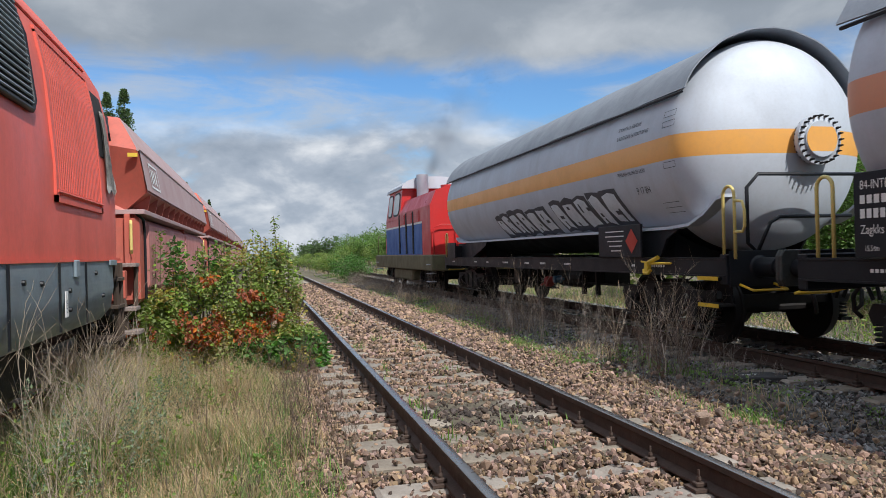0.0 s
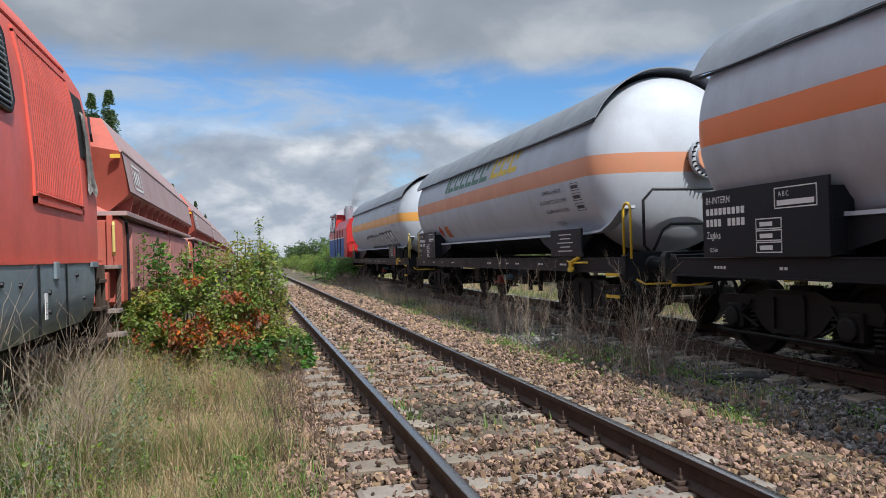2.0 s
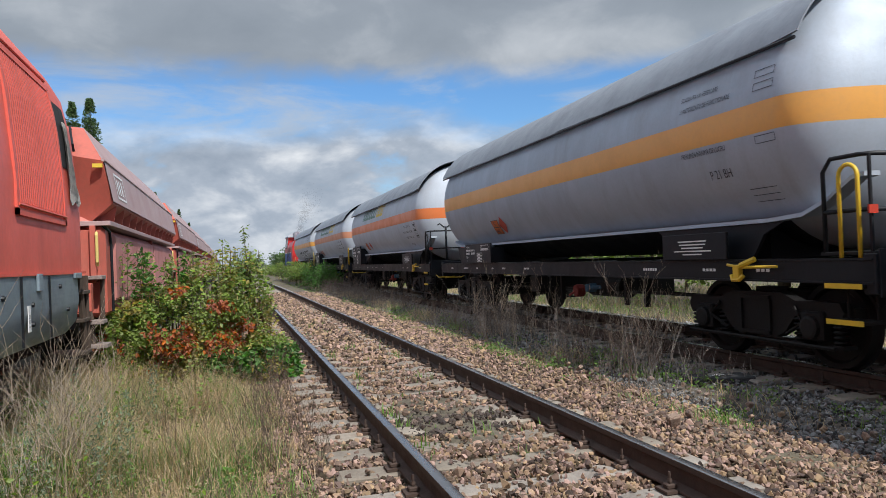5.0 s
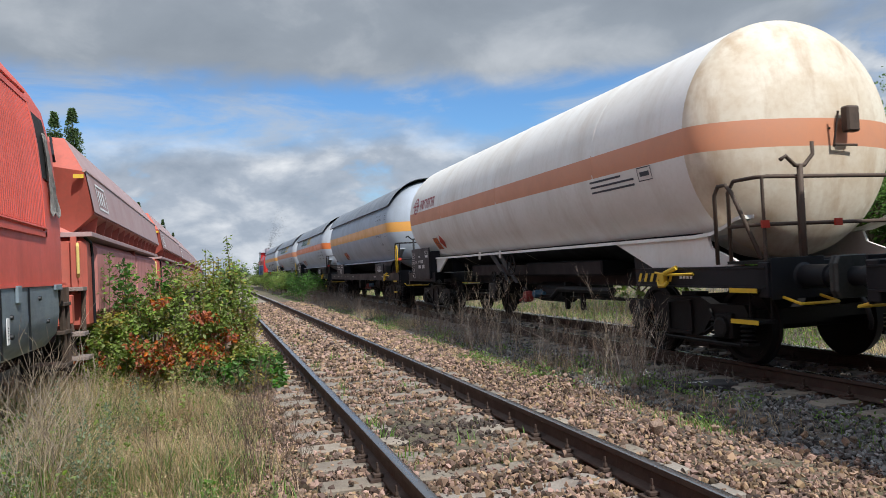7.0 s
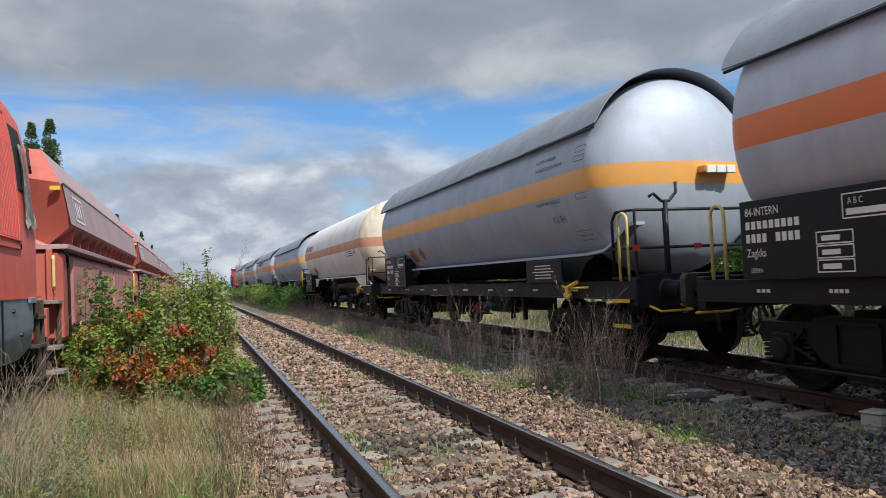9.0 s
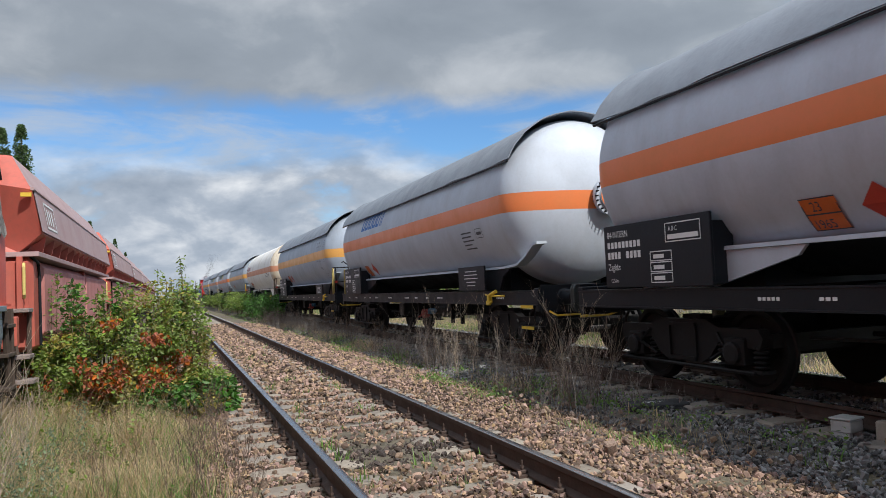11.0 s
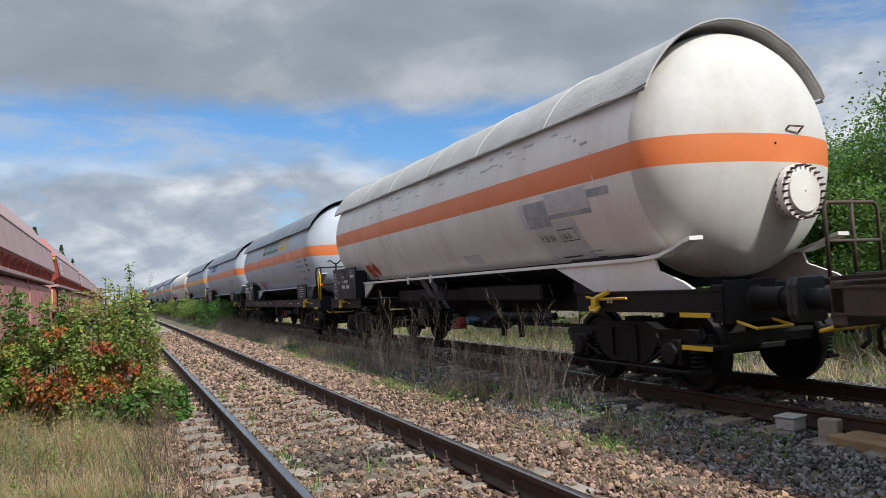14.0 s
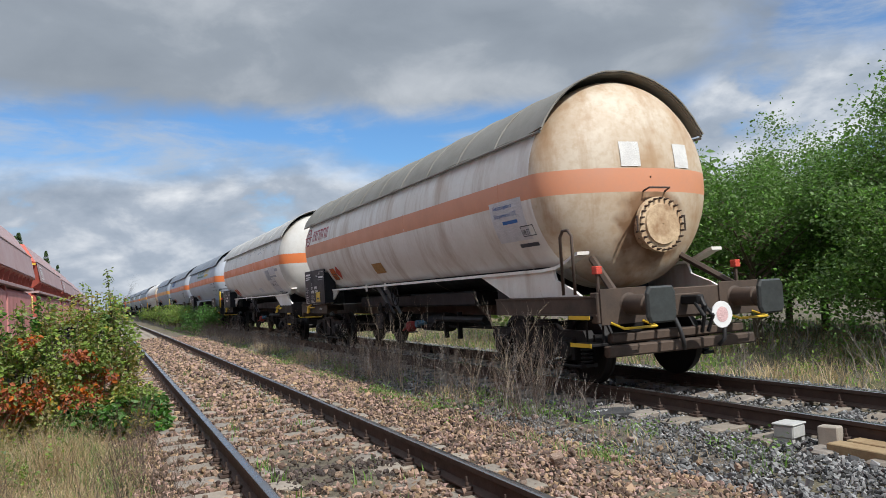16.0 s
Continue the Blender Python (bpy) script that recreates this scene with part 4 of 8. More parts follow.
def digit_blocks(y, z, w, h, n):
    """A number as a row of plain upright blocks."""
    pitch = w / n
    return [(y - k * pitch, z, pitch * 0.72, h) for k in range(n)]


def plate_intern(number_bars=True, head="84-INTERN"):
    def fn(plate, x, ya, yb, z0, z1):
        w, h = ya - yb, z1 - z0
        write(head, h * 0.15, x, ya - 0.04 * w, z0 + h * 0.80, M_LETTER, plate, 0.8)
        strips(digit_blocks(ya - 0.04 * w, z0 + h * 0.63, w * 0.36, h * 0.10, 9) + digit_blocks(ya - 0.04 * w, z0 + h * 0.46, w * 0.15, h * 0.11, 4) + digit_blocks(ya - 0.24 * w, z0 + h * 0.46, w * 0.16, h * 0.11, 4), M_LETTER, plate, x=x)
        write("Zagkks", h * 0.15, x, ya - 0.04 * w, z0 + h * 0.28, M_LETTER, plate, 0.8)
        write("15,54m", h * 0.09, x, ya - 0.06 * w, z0 + h * 0.08, M_LETTER, plate, 0.8)
        write("A B C", h * 0.10, x, ya - 0.66 * w, z0 + h * 0.80, M_LETTER, plate, 0.8)
        strips(box_outline(ya - 0.63 * w, z0 + h * 0.64, w * 0.30, h * 0.28), M_LETTER, plate, x=x)
        strips([(ya - 0.65 * w, z0 + h * 0.68, w * 0.26, h * 0.07)], M_LETTER, plate, x=x)
        for i in range(3):
            strips(box_outline(ya - 0.48 * w, z0 + h * (0.06 + 0.16 * i), w * 0.20, h * 0.15), M_LETTER, plate, x=x)
            strips([(ya - 0.51 * w, z0 + h * (0.10 + 0.16 * i), w * 0.10, h * 0.06)], M_LETTER, plate, x=x)
    return fn


def plate_german(plate, x, ya, yb, z0, z1):
    w, h = ya - yb, z1 - z0
    write("33 RIV", h * 0.12, x, ya - 0.40 * w, z0 + h * 0.68, M_LETTER, plate, 0.8)
    write("80 D", h * 0.12, x, ya - 0.40 * w, z0 + h * 0.52, M_LETTER, plate, 0.8)
    strips(digit_blocks(ya - 0.53 * w, z0 + h * 0.52, w * 0.14, h * 0.09, 5) + digit_blocks(ya - 0.40 * w, z0 + h * 0.35, w * 0.14, h * 0.11, 4) + digit_blocks(ya - 0.60 * w, z0 + h * 0.35, w * 0.15, h * 0.11, 4), M_LETTER, plate, x=x)
    write("Zagkks", h * 0.12, x, ya - 0.20 * w, z0 + h * 0.52, M_LETTER, plate, 0.8)
    for i, s in enumerate(("20.nt", "29 700kg", "95 000 l", "20.0kN")):
        write(s, h * 0.09, x, ya - 0.04 * w, z0 + h * (0.07 + 0.22 * i), M_LETTER, plate, 0.75)
        strips(box_outline(ya - 0.025 * w, z0 + h * (0.035 + 0.22 * i), w * 0.15, h * 0.16, 0.008), M_LETTER, plate, x=x)
    write("A B C", h * 0.08, x, ya - 0.80 * w, z0 + h * 0.80, M_LETTER, plate, 0.75)
    strips(box_outline(ya - 0.78 * w, z0 + h * 0.68, w * 0.17, h * 0.22, 0.008), M_LETTER, plate, x=x)
    strips([(ya - 0.795 * w, z0 + h * 0.71, w * 0.14, h * 0.05)], M_LETTER, plate, x=x)


def plate_swiss(plate, x, ya, yb, z0, z1):
    w, h = ya - yb, z1 - z0
    strips([(ya - 0.06 * w, z0 + h * 0.86, w * 0.24, h * 0.05), (ya - 0.06 * w, z0 + h * 0.79, w * 0.26, h * 0.03), (ya - 0.06 * w, z0 + h * 0.73, w * 0.20, h * 0.03)], M_LETTER, plate, x=x)
    write("33", h * 0.11, x, ya - 0.33 * w, z0 + h * 0.56, M_LETTER, plate, 0.8)
    write("80 D", h * 0.11, x, ya - 0.33 * w, z0 + h * 0.44, M_LETTER, plate, 0.8)
    strips(digit_blocks(ya - 0.50 * w, z0 + h * 0.44, w * 0.13, h * 0.08, 4) + digit_blocks(ya - 0.33 * w, z0 + h * 0.32, w * 0.15, h * 0.085, 4) + digit_blocks(ya - 0.52 * w, z0 + h * 0.32, w * 0.15, h * 0.085, 4), M_LETTER, plate, x=x)
    write("Zagkks", h * 0.10, x, ya - 0.33 * w, z0 + h * 0.20, M_LETTER, plate, 0.8)
    write("16.10m", h * 0.07, x, ya - 0.05 * w, z0 + h * 0.46, M_LETTER, plate, 0.8)
    write("31 420kg", h * 0.07, x, ya - 0.05 * w, z0 + h * 0.34, M_LETTER, plate, 0.75)
    write("20.0t", h * 0.07, x, ya - 0.06 * w, z0 + h * 0.24, M_LETTER, plate, 0.75)
    write("94 800 l", h * 0.07, x, ya - 0.05 * w, z0 + h * 0.05, M_LETTER, plate, 0.75)
    for zz, hh in ((0.20, 0.22), (0.02, 0.12)):
        strips(box_outline(ya - 0.035 * w, z0 + h * zz, w * 0.16, h * hh, 0.008), M_LETTER, plate, x=x)
    write("37.2 kN", h * 0.07, x, ya - 0.34 * w, z0 + h * 0.07, M_LETTER, plate, 0.8)
    strips(box_outline(ya - 0.32 * w, z0 + h * 0.04, w * 0.18, h * 0.12, 0.008), M_LETTER, plate, x=x)
    strips([(ya - 0.57 * w, z0 + h * 0.05, w * 0.21, h * 0.30)], M_GOLDINK, plate, x=x - 0.002)
    strips(box_outline(ya - 0.59 * w, z0 + h * 0.07, w * 0.17, h * 0.26, 0.010) + [(ya - 0.62 * w, z0 + h * 0.13, w * 0.11, h * 0.05)], M_INK, plate, x=x - 0.005)
    write("A B C", h * 0.08, x, ya - 0.74 * w, z0 + h * 0.84, M_LETTER, plate, 0.8)
    strips(box_outline(ya - 0.71 * w, z0 + h * 0.70, w * 0.26, h * 0.23, 0.008) + [(ya - 0.73 * w, z0 + h * 0.75, w * 0.22, h * 0.05)], M_LETTER, plate, x=x)
    write("**", h * 0.16, x, ya - 0.60 * w, z0 + h * 0.74, M_LETTER, plate, 0.8)


def logo_bars(front, z, widths, height, mats, lean=0.25, gap=0.06):
    """A maker's or owner's mark as plain upright blocks."""
    def fn(root, spec, hl, zc, R):
        y = hl - front
        for w, mt in zip(widths, mats):
            if w > 0:
                strips([(y, z, w, height * 0.2), (y, z + height * 0.8, w, height * 0.2), (y, z, w * 0.28, height), (y - w * 0.72 - lean * height * 0.0, z + (height * 0.45 if w > 0.43 else 0), w * 0.28, height * (0.5 if w > 0.43 else 1))] if w > 0.25 else [(y, z, w, height)], mt, root, "logo_shape", tank=(zc, R + 0.004), lean=lean)
            y -= abs(w) + gap
    return fn


def ring_logo(front, z, r):
    """The round mark of a lessor, as plain rings and bars."""
    def fn(root, spec, hl, zc, R):
        def at(y, zz):
            a = math.asin(max(-1, min(1, (zz - zc) / R)))
            return (-(R + 0.004) * math.cos(a), y, zc + (R + 0.004) * math.sin(a))
        yc = hl - front - r
        for r0, r1 in ((r * 0.8, r), (r * 0.4, r * 0.55)):
            bm = bmesh.new()
            quads(bm, [[at(yc + q * math.cos(2 * math.pi * k / 40), z + q * 0.94 * math.sin(2 * math.pi * k / 40)) for k in range(40)] for q in (r0, r1)], True)
            part("logo_shape", bm, M_MAROON, root)
        strips([(yc + r * 1.35, z - r * 0.06, r * 2.7, r * 0.13)], M_MAROON, root, "logo_shape", tank=(zc, R + 0.006))
        y = yc - r * 1.75
        for w, t in ((0.5, 1.0), (0.36, 1), (0.8, 1), (0.5, 1), (0.75, 1), (0.5, 1)):
            ww, hh = w * r * 1.25, r * 1.05
            strips([(y, z - hh / 2, r * 0.2, hh), (y - ww + r * 0.2, z - hh / 2, r * 0.2, hh), (y, z + hh / 2 - r * 0.18, ww, r * 0.18)], M_MAROON, root, "logo_shape", tank=(zc, R + 0.004), lean=0.06)
            y -= ww + r * 0.25
    return fn


def hazard_pair(front, z, order="haz_first", gap=0.75):
    """The numbered orange plate and the red flammable diamond."""
    def fn(root, spec, hl, zc, R):
        def on_tank(y, zz, d=0.0):
            a = math.asin(max(-1, min(1, (zz - zc) / (R + d))))
            return (-(R + d) * math.cos(a), y, zc + (R + d) * math.sin(a))
        yh = hl - front
        yd = yh - gap if order == "haz_first" else yh + gap
        bm = bmesh.new()
        quads(bm, [[on_tank(yh + 0.2, z - 0.15 + 0.3 * k / 3, 0.012), on_tank(yh - 0.2, z - 0.15 + 0.3 * k / 3, 0.012)] for k in range(4)])
        hz = part("hazard_plate", bm, M_HAZARD, root, "orange hazard number plate")
        strips([(yh + 0.2, z - 0.008, 0.4, 0.016)] + box_outline(yh + 0.2, z - 0.15, 0.4, 0.30, 0.012), M_INK, hz, tank=(zc, R + 0.015))
        write("23", 0.15, 0, yh + 0.10, z + 0.025, M_INK, hz, 0.8, tank=(zc, R + 0.016))
        write("1965", 0.15, 0, yh + 0.17, z - 0.13, M_INK, hz, 0.8, tank=(zc, R + 0.016))
        bm = bmesh.new()
        bm.faces.new([bm.verts.new(on_tank(*q, 0.012)) for q in ((yd + 0.2, z + 0.03), (yd, z - 0.15), (yd - 0.2, z + 0.03), (yd, z + 0.21))])
        part("hazard_label", bm, M_DANGER, root, "red diamond hazard label")
    return fn


def verify_text(rear, z, marks="P 20 BH", size=0.1):
    """The inspection lines stencilled near the tank's end."""
    def fn(root, spec, hl, zc, R):
        y = -hl + rear
        lines = (("SCADENTA LA VERIFICARE", 0.0, 0.0), ("NR. AUTORIZATIE DE FUNCTIONARE", 0.22, -0.17), ("PRESIUNEA MAXIMA DE LUCRU", 0.08, -0.34))
        for s, dy, dz in lines:
            write(s, size, 0, y + dy, z + dz, M_INK, root, 0.72, tank=(zc, R + 0.003))
        write(marks, size * 1.5, 0, y - 0.1, z - 0.58, M_INK, root, 0.8, tank=(zc, R + 0.003))
        strips([q for k in range(3) for q in box_outline(y - 1.25, z - 0.02 - 0.17 * k, 0.34, 0.13, 0.01)], M_INK, root, tank=(zc, R + 0.003))
        strips([(y - 1.29, z + 0.015 - 0.17 * k, 0.26, 0.06) for k in range(3)], M_INK, root, tank=(zc, R + 0.003))
    return fn


def banded_text(rear, marks):
    """Inspection lines above and below the stripe, with a large mark."""
    def fn(root, spec, hl, zc, R):
        t, y = (zc, R + 0.005), -hl + rear
        for z, ln, size in ((3.12, "SCADENTA LA VERIFICARE", 0.085), (2.98, "SI AUTORIZATIE DE FUNCTIONARE", 0.085), (2.42, "PRESIUNEA MAXIMA DE LUCRU", 0.085)):
            write(ln, size, 0, y, z, M_INK, root, 0.70, tank=t)
            strips(box_outline(y - 1.34, z - 0.015, 0.30, 0.085, 0.007), M_INK, root, tank=t)
        write(marks, 0.155, 0, y - 0.45, 2.12, M_INK, root, 0.75, tank=t)
        strips([(y - 1.0, 1.95 - 0.07 * k, 0.42, 0.008) for k in range(3)], M_INK, root, tank=t)
    return fn


def small_print(rear, z, n=4, width=0.7, mat=None):
    def fn(root, spec, hl, zc, R):
        rnd = random.Random(spec["seed"] + 31)
        y = -hl + rear
        strips([(y, z - 0.075 * k, width * rnd.uniform(0.6, 1), 0.028) for k in range(n)], mat or M_INK, root, tank=(zc, R + 0.003))
        strips(box_outline(y - width - 0.1, z - 0.12, 0.32, 0.18, 0.012) + [(y - width - 0.15, z - 0.06, 0.22, 0.06)], M_INK, root, tank=(zc, R + 0.003))
    return fn


def graffiti(root, spec, hl, zc, R):
    """Sprayed tag: slanted outlined blocks, letters unreadable."""
    rnd = random.Random(4)
    y, r = 3.0, R + 0.004
    pale = material_once("pale_spray", (0.66, 0.72, 0.78), amount=0.35)

    def sprayed(pts, d, mt):
        """A flat outline laid onto the curved tank side."""
        bm = bmesh.new()
        bm.faces.new([bm.verts.new((0, yy, zz)) for yy, zz in pts])
        for q in range(14):
            bmesh.ops.bisect_plane(bm, geom=bm.verts[:] + bm.edges[:] + bm.faces[:], plane_co=(0, 0, 1.5 + 0.075 * q), plane_no=(0, 0, 1))
        for v in bm.verts:
            a = math.asin(max(-1, min(1, (v.co.z - zc) / r)))
            v.co = (-(r + d) * math.cos(a), v.co.y, zc + (r + d) * math.sin(a))
        return part("sprayed_letter", bm, mt, root, "black-edged pale sprayed graffiti letter")

    y = 1.7
    for k in range(12):
        if k == 6:
            y -= 0.30
            continue
        w, h = rnd.uniform(0.85, 1.15) * 0.5, rnd.uniform(0.42, 0.50) + 0.009 * k
        z, lean = 1.66 + 0.004 * k + rnd.uniform(-0.03, 0.03), rnd.uniform(0.18, 0.36)

        def outline(g, rnd=random.Random(40 + k)):
            j = [rnd.uniform(-0.035, 0.035) for _ in range(8)]
            return [(y + g, z - g + j[0]), (y - w * 0.5, z - g + 0.02), (y - w - g, z - g + j[1]), (y - w - g + lean * 0.45 + j[2], z + h * 0.5), (y - w - g + lean + j[3], z + h + g),
                    (y - w * 0.5 + lean, z + h + g + 0.03 + j[4]), (y + g + lean, z + h + g + j[5]), (y + g + lean * 0.5 + j[6], z + h * 0.5)]
        sprayed(outline(0.035), 0.0, M_INK)
        sprayed(outline(-0.045), 0.004, pale)
        # dark inner strokes
        for fy, fz, sw, sh in ((rnd.uniform(0.2, 0.6), rnd.choice((0.0, 0.1, 0.55)), 0.06, rnd.uniform(0.2, 0.42)), (rnd.uniform(0.3, 0.75), rnd.uniform(0.3, 0.75), rnd.uniform(0.06, 0.2), 0.12)):
            yy, zz = y - w * fy + lean * fz, z + h * fz
            sprayed([(yy, zz), (yy - sw, zz), (yy - sw + lean * sh, zz + h * sh), (yy + lean * sh, zz + h * sh)], 0.008, M_INK)
        y -= w + 0.05


# ---- extras on tank ends ----
def end_triangles(root, spec, hl, zc, R, yr, yf, dome):
    """Two yellow warning triangles pasted on the tank end."""
    def at(x, z, d):
        return (x, yr - dome * math.sqrt(max(0, 1 - (x * x + (z - zc) ** 2) / R ** 2)) - d, z)
    for cx in spec.get("triangles", ((-0.16, 3.32), (0.14, 3.32))):
        x0, z0 = cx
        bm = bmesh.new()
        bm.faces.new([bm.verts.new(at(x0 + x, z0 + z, 0.010)) for x, z in ((-0.13, -0.09), (0.13, -0.09), (0, 0.14))])
        sign = part("warning_sign", bm, M_INK, root, "yellow triangular high-voltage warning sign")
        bm = bmesh.new()
        bm.faces.new([bm.verts.new(at(x0 + x * 0.8, z0 + z * 0.8, 0.016)) for x, z in ((-0.13, -0.09), (0.13, -0.09), (0, 0.14))])
        part("sign_face", bm, spec.get("tri_mat", M_GOLDINK), sign)
        bm = bmesh.new()
        bm.faces.new([bm.verts.new(at(x0 + x, z0 + z, 0.021)) for x, z in ((-0.02, -0.055), (0.025, 0.0), (0.0, 0.0), (0.02, 0.07), (-0.025, 0.0), (0.0, 0.0))][:4])
        part("sign_bolt", bm, M_INK, sign)


def strips_y(rects, mat, parent, y, name="marking"):
    bm = bmesh.new()
    for x, z, w, h in rects:
        bm.faces.new([bm.verts.new(v) for v in ((x, y, z), (x + w, y, z), (x + w, y, z + h), (x, y, z + h))])
    return part(name, bm, mat, parent)


def end_lamp_boxes(root, spec, hl, zc, R, yr, yf, dome):
    bm = bmesh.new()
    ye = yr - dome
    box(bm, -0.02, 0.52, ye - 0.16, ye + 0.12, zc - 0.06, zc + 0.04, 0.01)
    lamp = part("sign_holder", bm, spec["stripe"], root)
    for k in range(3):
        bm = bmesh.new()
        box(bm, 0.0 + 0.17 * k, 0.15 + 0.17 * k, ye - 0.18, ye - 0.14, zc - 0.08, zc + 0.03, 0.01)
        part("white_plate", bm, M_LETTER, lamp)


def end_railing(root, spec, hl, zc, R, yr, yf, dome):
    """Brakeman's platform with rails, brake column and crank."""
    mt = spec.get("rail_mat", M_BLACK)
    y = -hl + 0.74
    bm = bmesh.new()
    box(bm, -1.3, 1.3, y - 0.1, y + 0.55, 1.20, 1.235, 0.004)
    part("platform", bm, M_GRIME, root, "open steel end platform")
    for zz in (2.13, 1.62):
        bm = bmesh.new()
        rod(bm, [(-1.28, y + 0.5, 1.22), (-1.28, y + 0.5, zz - 0.12), (-1.28, y + 0.4, zz), (-1.28, y + 0.05, zz), (-1.2, y - 0.03, zz), (1.2, y - 0.03, zz), (1.28, y + 0.05, zz), (1.28, y + 0.5, zz)] if zz > 2 else
            [(-1.28, y + 0.5, zz), (-1.26, y, zz), (1.26, y, zz)], 0.022, 8)
        part("rail_bar", bm, mt, root, smooth=True)
    for x in (-1.26, -0.8, 0.8, 1.26):
        bm = bmesh.new()
        rod(bm, [(x, y - 0.03, 1.2), (x, y - 0.03, 2.13)], 0.02, 6)
        part("rail_post", bm, mt, root)
    bm = bmesh.new()
    rod(bm, [(-0.8, y - 0.08, 0.9), (-0.8, y - 0.08, 2.25)], 0.032, 8)
    rod(bm, [(-1.05, y - 0.08, 2.30), (-0.98, y - 0.08, 2.34), (-0.86, y - 0.08, 2.24), (-0.74, y - 0.08, 2.24), (-0.62, y - 0.08, 2.36), (-0.62, y - 0.08, 2.5)], 0.022, 8)
    part("brake_column", bm, mt, root, "brake column with crank handle", smooth=True)
    for x, z in ((-1.27, 1.62), (-0.3, 1.62)):
        bm = bmesh.new()
        box(bm, x - 0.05, x + 0.05, y - 0.07, y - 0.05, z - 0.04, z + 0.04)
        part("reflector", bm, M_DANGER, root, "small red reflector")


def end_pipe_rail(root, spec, hl, zc, R, yr, yf, dome):
    y = -hl + 0.72
    bm = bmesh.new()
    rod(bm, [(-0.78, y, 1.2), (-0.95, y, 1.35), (-0.95, y, 2.05), (-0.78, y, 2.22), (1.2, y, 2.22)], 0.024, 8)
    rod(bm, [(-0.82, y, 1.22), (-0.62, y, 1.6), (-0.48, y, 1.68), (0.6, y, 1.68)], 0.024, 8)
    part("end_rail", bm, M_BLACK, root, "black bent pipe rail at the wagon end", smooth=True)


def end_patches(root, spec, hl, zc, R, yr, yf, dome):
    pale = material_once("pale_patch", (0.72, 0.71, 0.68))
    for cx, ww in ((-0.30, 0.30), (0.62, 0.30)):
        rows = []
        for k in range(5):
            z = 2.86 + 0.34 * k / 4
            rows.append([(x, yr - dome * math.sqrt(max(0, 1 - (x * x + (z - zc) ** 2) / R ** 2)) - 0.008, z) for x in (cx - ww / 2, cx, cx + ww / 2)])
        bm = bmesh.new()
        quads(bm, rows)
        part("paint_patch", bm, pale, root, "square white paint patch")


def tail_fittings(root, spec, hl, zc, R, yr, yf, dome):
    """Red-topped lamp irons, the round tail disc and grab hoops of the last wagon."""
    for x in (-1.28, 0.98):
        bm = bmesh.new()
        rod(bm, [(x, -hl + 0.66, 1.2), (x, -hl + 0.66, 1.44)], 0.022, 8)
        p = part("lamp_iron", bm, M_BROWNSTEEL, root)
        bm = bmesh.new()
        box(bm, x - 0.045, x + 0.045, -hl + 0.61, -hl + 0.71, 1.44, 1.54, 0.008)
        part("reflector", bm, material_once("tail_red", (0.62, 0.07, 0.04)), p, "small red reflector block")
    bm = bmesh.new()
    spun(bm, [(-hl + 0.20, 0.002), (-hl + 0.20, 0.165), (-hl + 0.215, 0.165), (-hl + 0.215, 0.002)], 28, 0.86, centre_x=0.22)
    d = part("tail_disc", bm, M_LETTER, root, "white-rimmed round tail disc hung on the coupling")
    bm = bmesh.new()
    spun(bm, [(-hl + 0.194, 0.002), (-hl + 0.196, 0.095)], 24, 0.86, centre_x=0.22)
    part("disc_face", bm, material_once("faded_pink", (0.70, 0.46, 0.45)), d, "faded pink disc centre")
    bm = bmesh.new()
    rod(bm, [(-1.32, -hl + 1.35, 1.2), (-1.32, -hl + 1.35, 1.95), (-1.32, -hl + 1.28, 2.03), (-1.32, -hl + 1.16, 2.03), (-1.32, -hl + 1.09, 1.95), (-1.32, -hl + 1.09, 1.2)], 0.022, 8)
    part("handrail", bm, M_BROWNSTEEL, root, "bent tube handrail", smooth=True)
    bm = bmesh.new()
    for s in (-1, 1):
        rod(bm, [(s * 1.0, -hl + 0.7, 1.2), (s * 0.75, -hl + 1.5, 1.7)], 0.05, 6)
    box(bm, -1.2, 1.2, -hl + 0.62, -hl + 0.75, 0.42, 0.56, 0.02)
    box(bm, -1.1, 1.1, -hl + 0.70, -hl + 0.80, 0.58, 0.70, 0.02)
    part("end_stay", bm, M_BROWNSTEEL, root)
    # bar handle on the manhole
    bm = bmesh.new()
    ye = yr - dome
    for zz in (2.50,):
        rod(bm, [(-0.15, ye + 0.1, zz), (-0.12, ye - 0.1, zz + 0.06), (0.22, ye - 0.1, zz + 0.06), (0.25, ye + 0.1, zz)], 0.014, 6)
    part("grab_handle", bm, M_BROWNSTEEL, root)
    bm = bmesh.new()
    rod(bm, [(0.38, ye, 2.18), (0.44, ye - 0.1, 2.18), (0.44, ye - 0.1, 1.98), (0.38, ye, 1.98)], 0.014, 6)
    part("grab_handle", bm, M_BROWNSTEEL, root)
    bm = bmesh.new()
    rod(bm, [(-0.30, ye, 2.18), (-0.36, ye - 0.1, 2.18), (-0.36, ye - 0.1, 1.98), (-0.30, ye, 1.98)], 0.014, 6)
    part("grab_handle", bm, M_BROWNSTEEL, root)


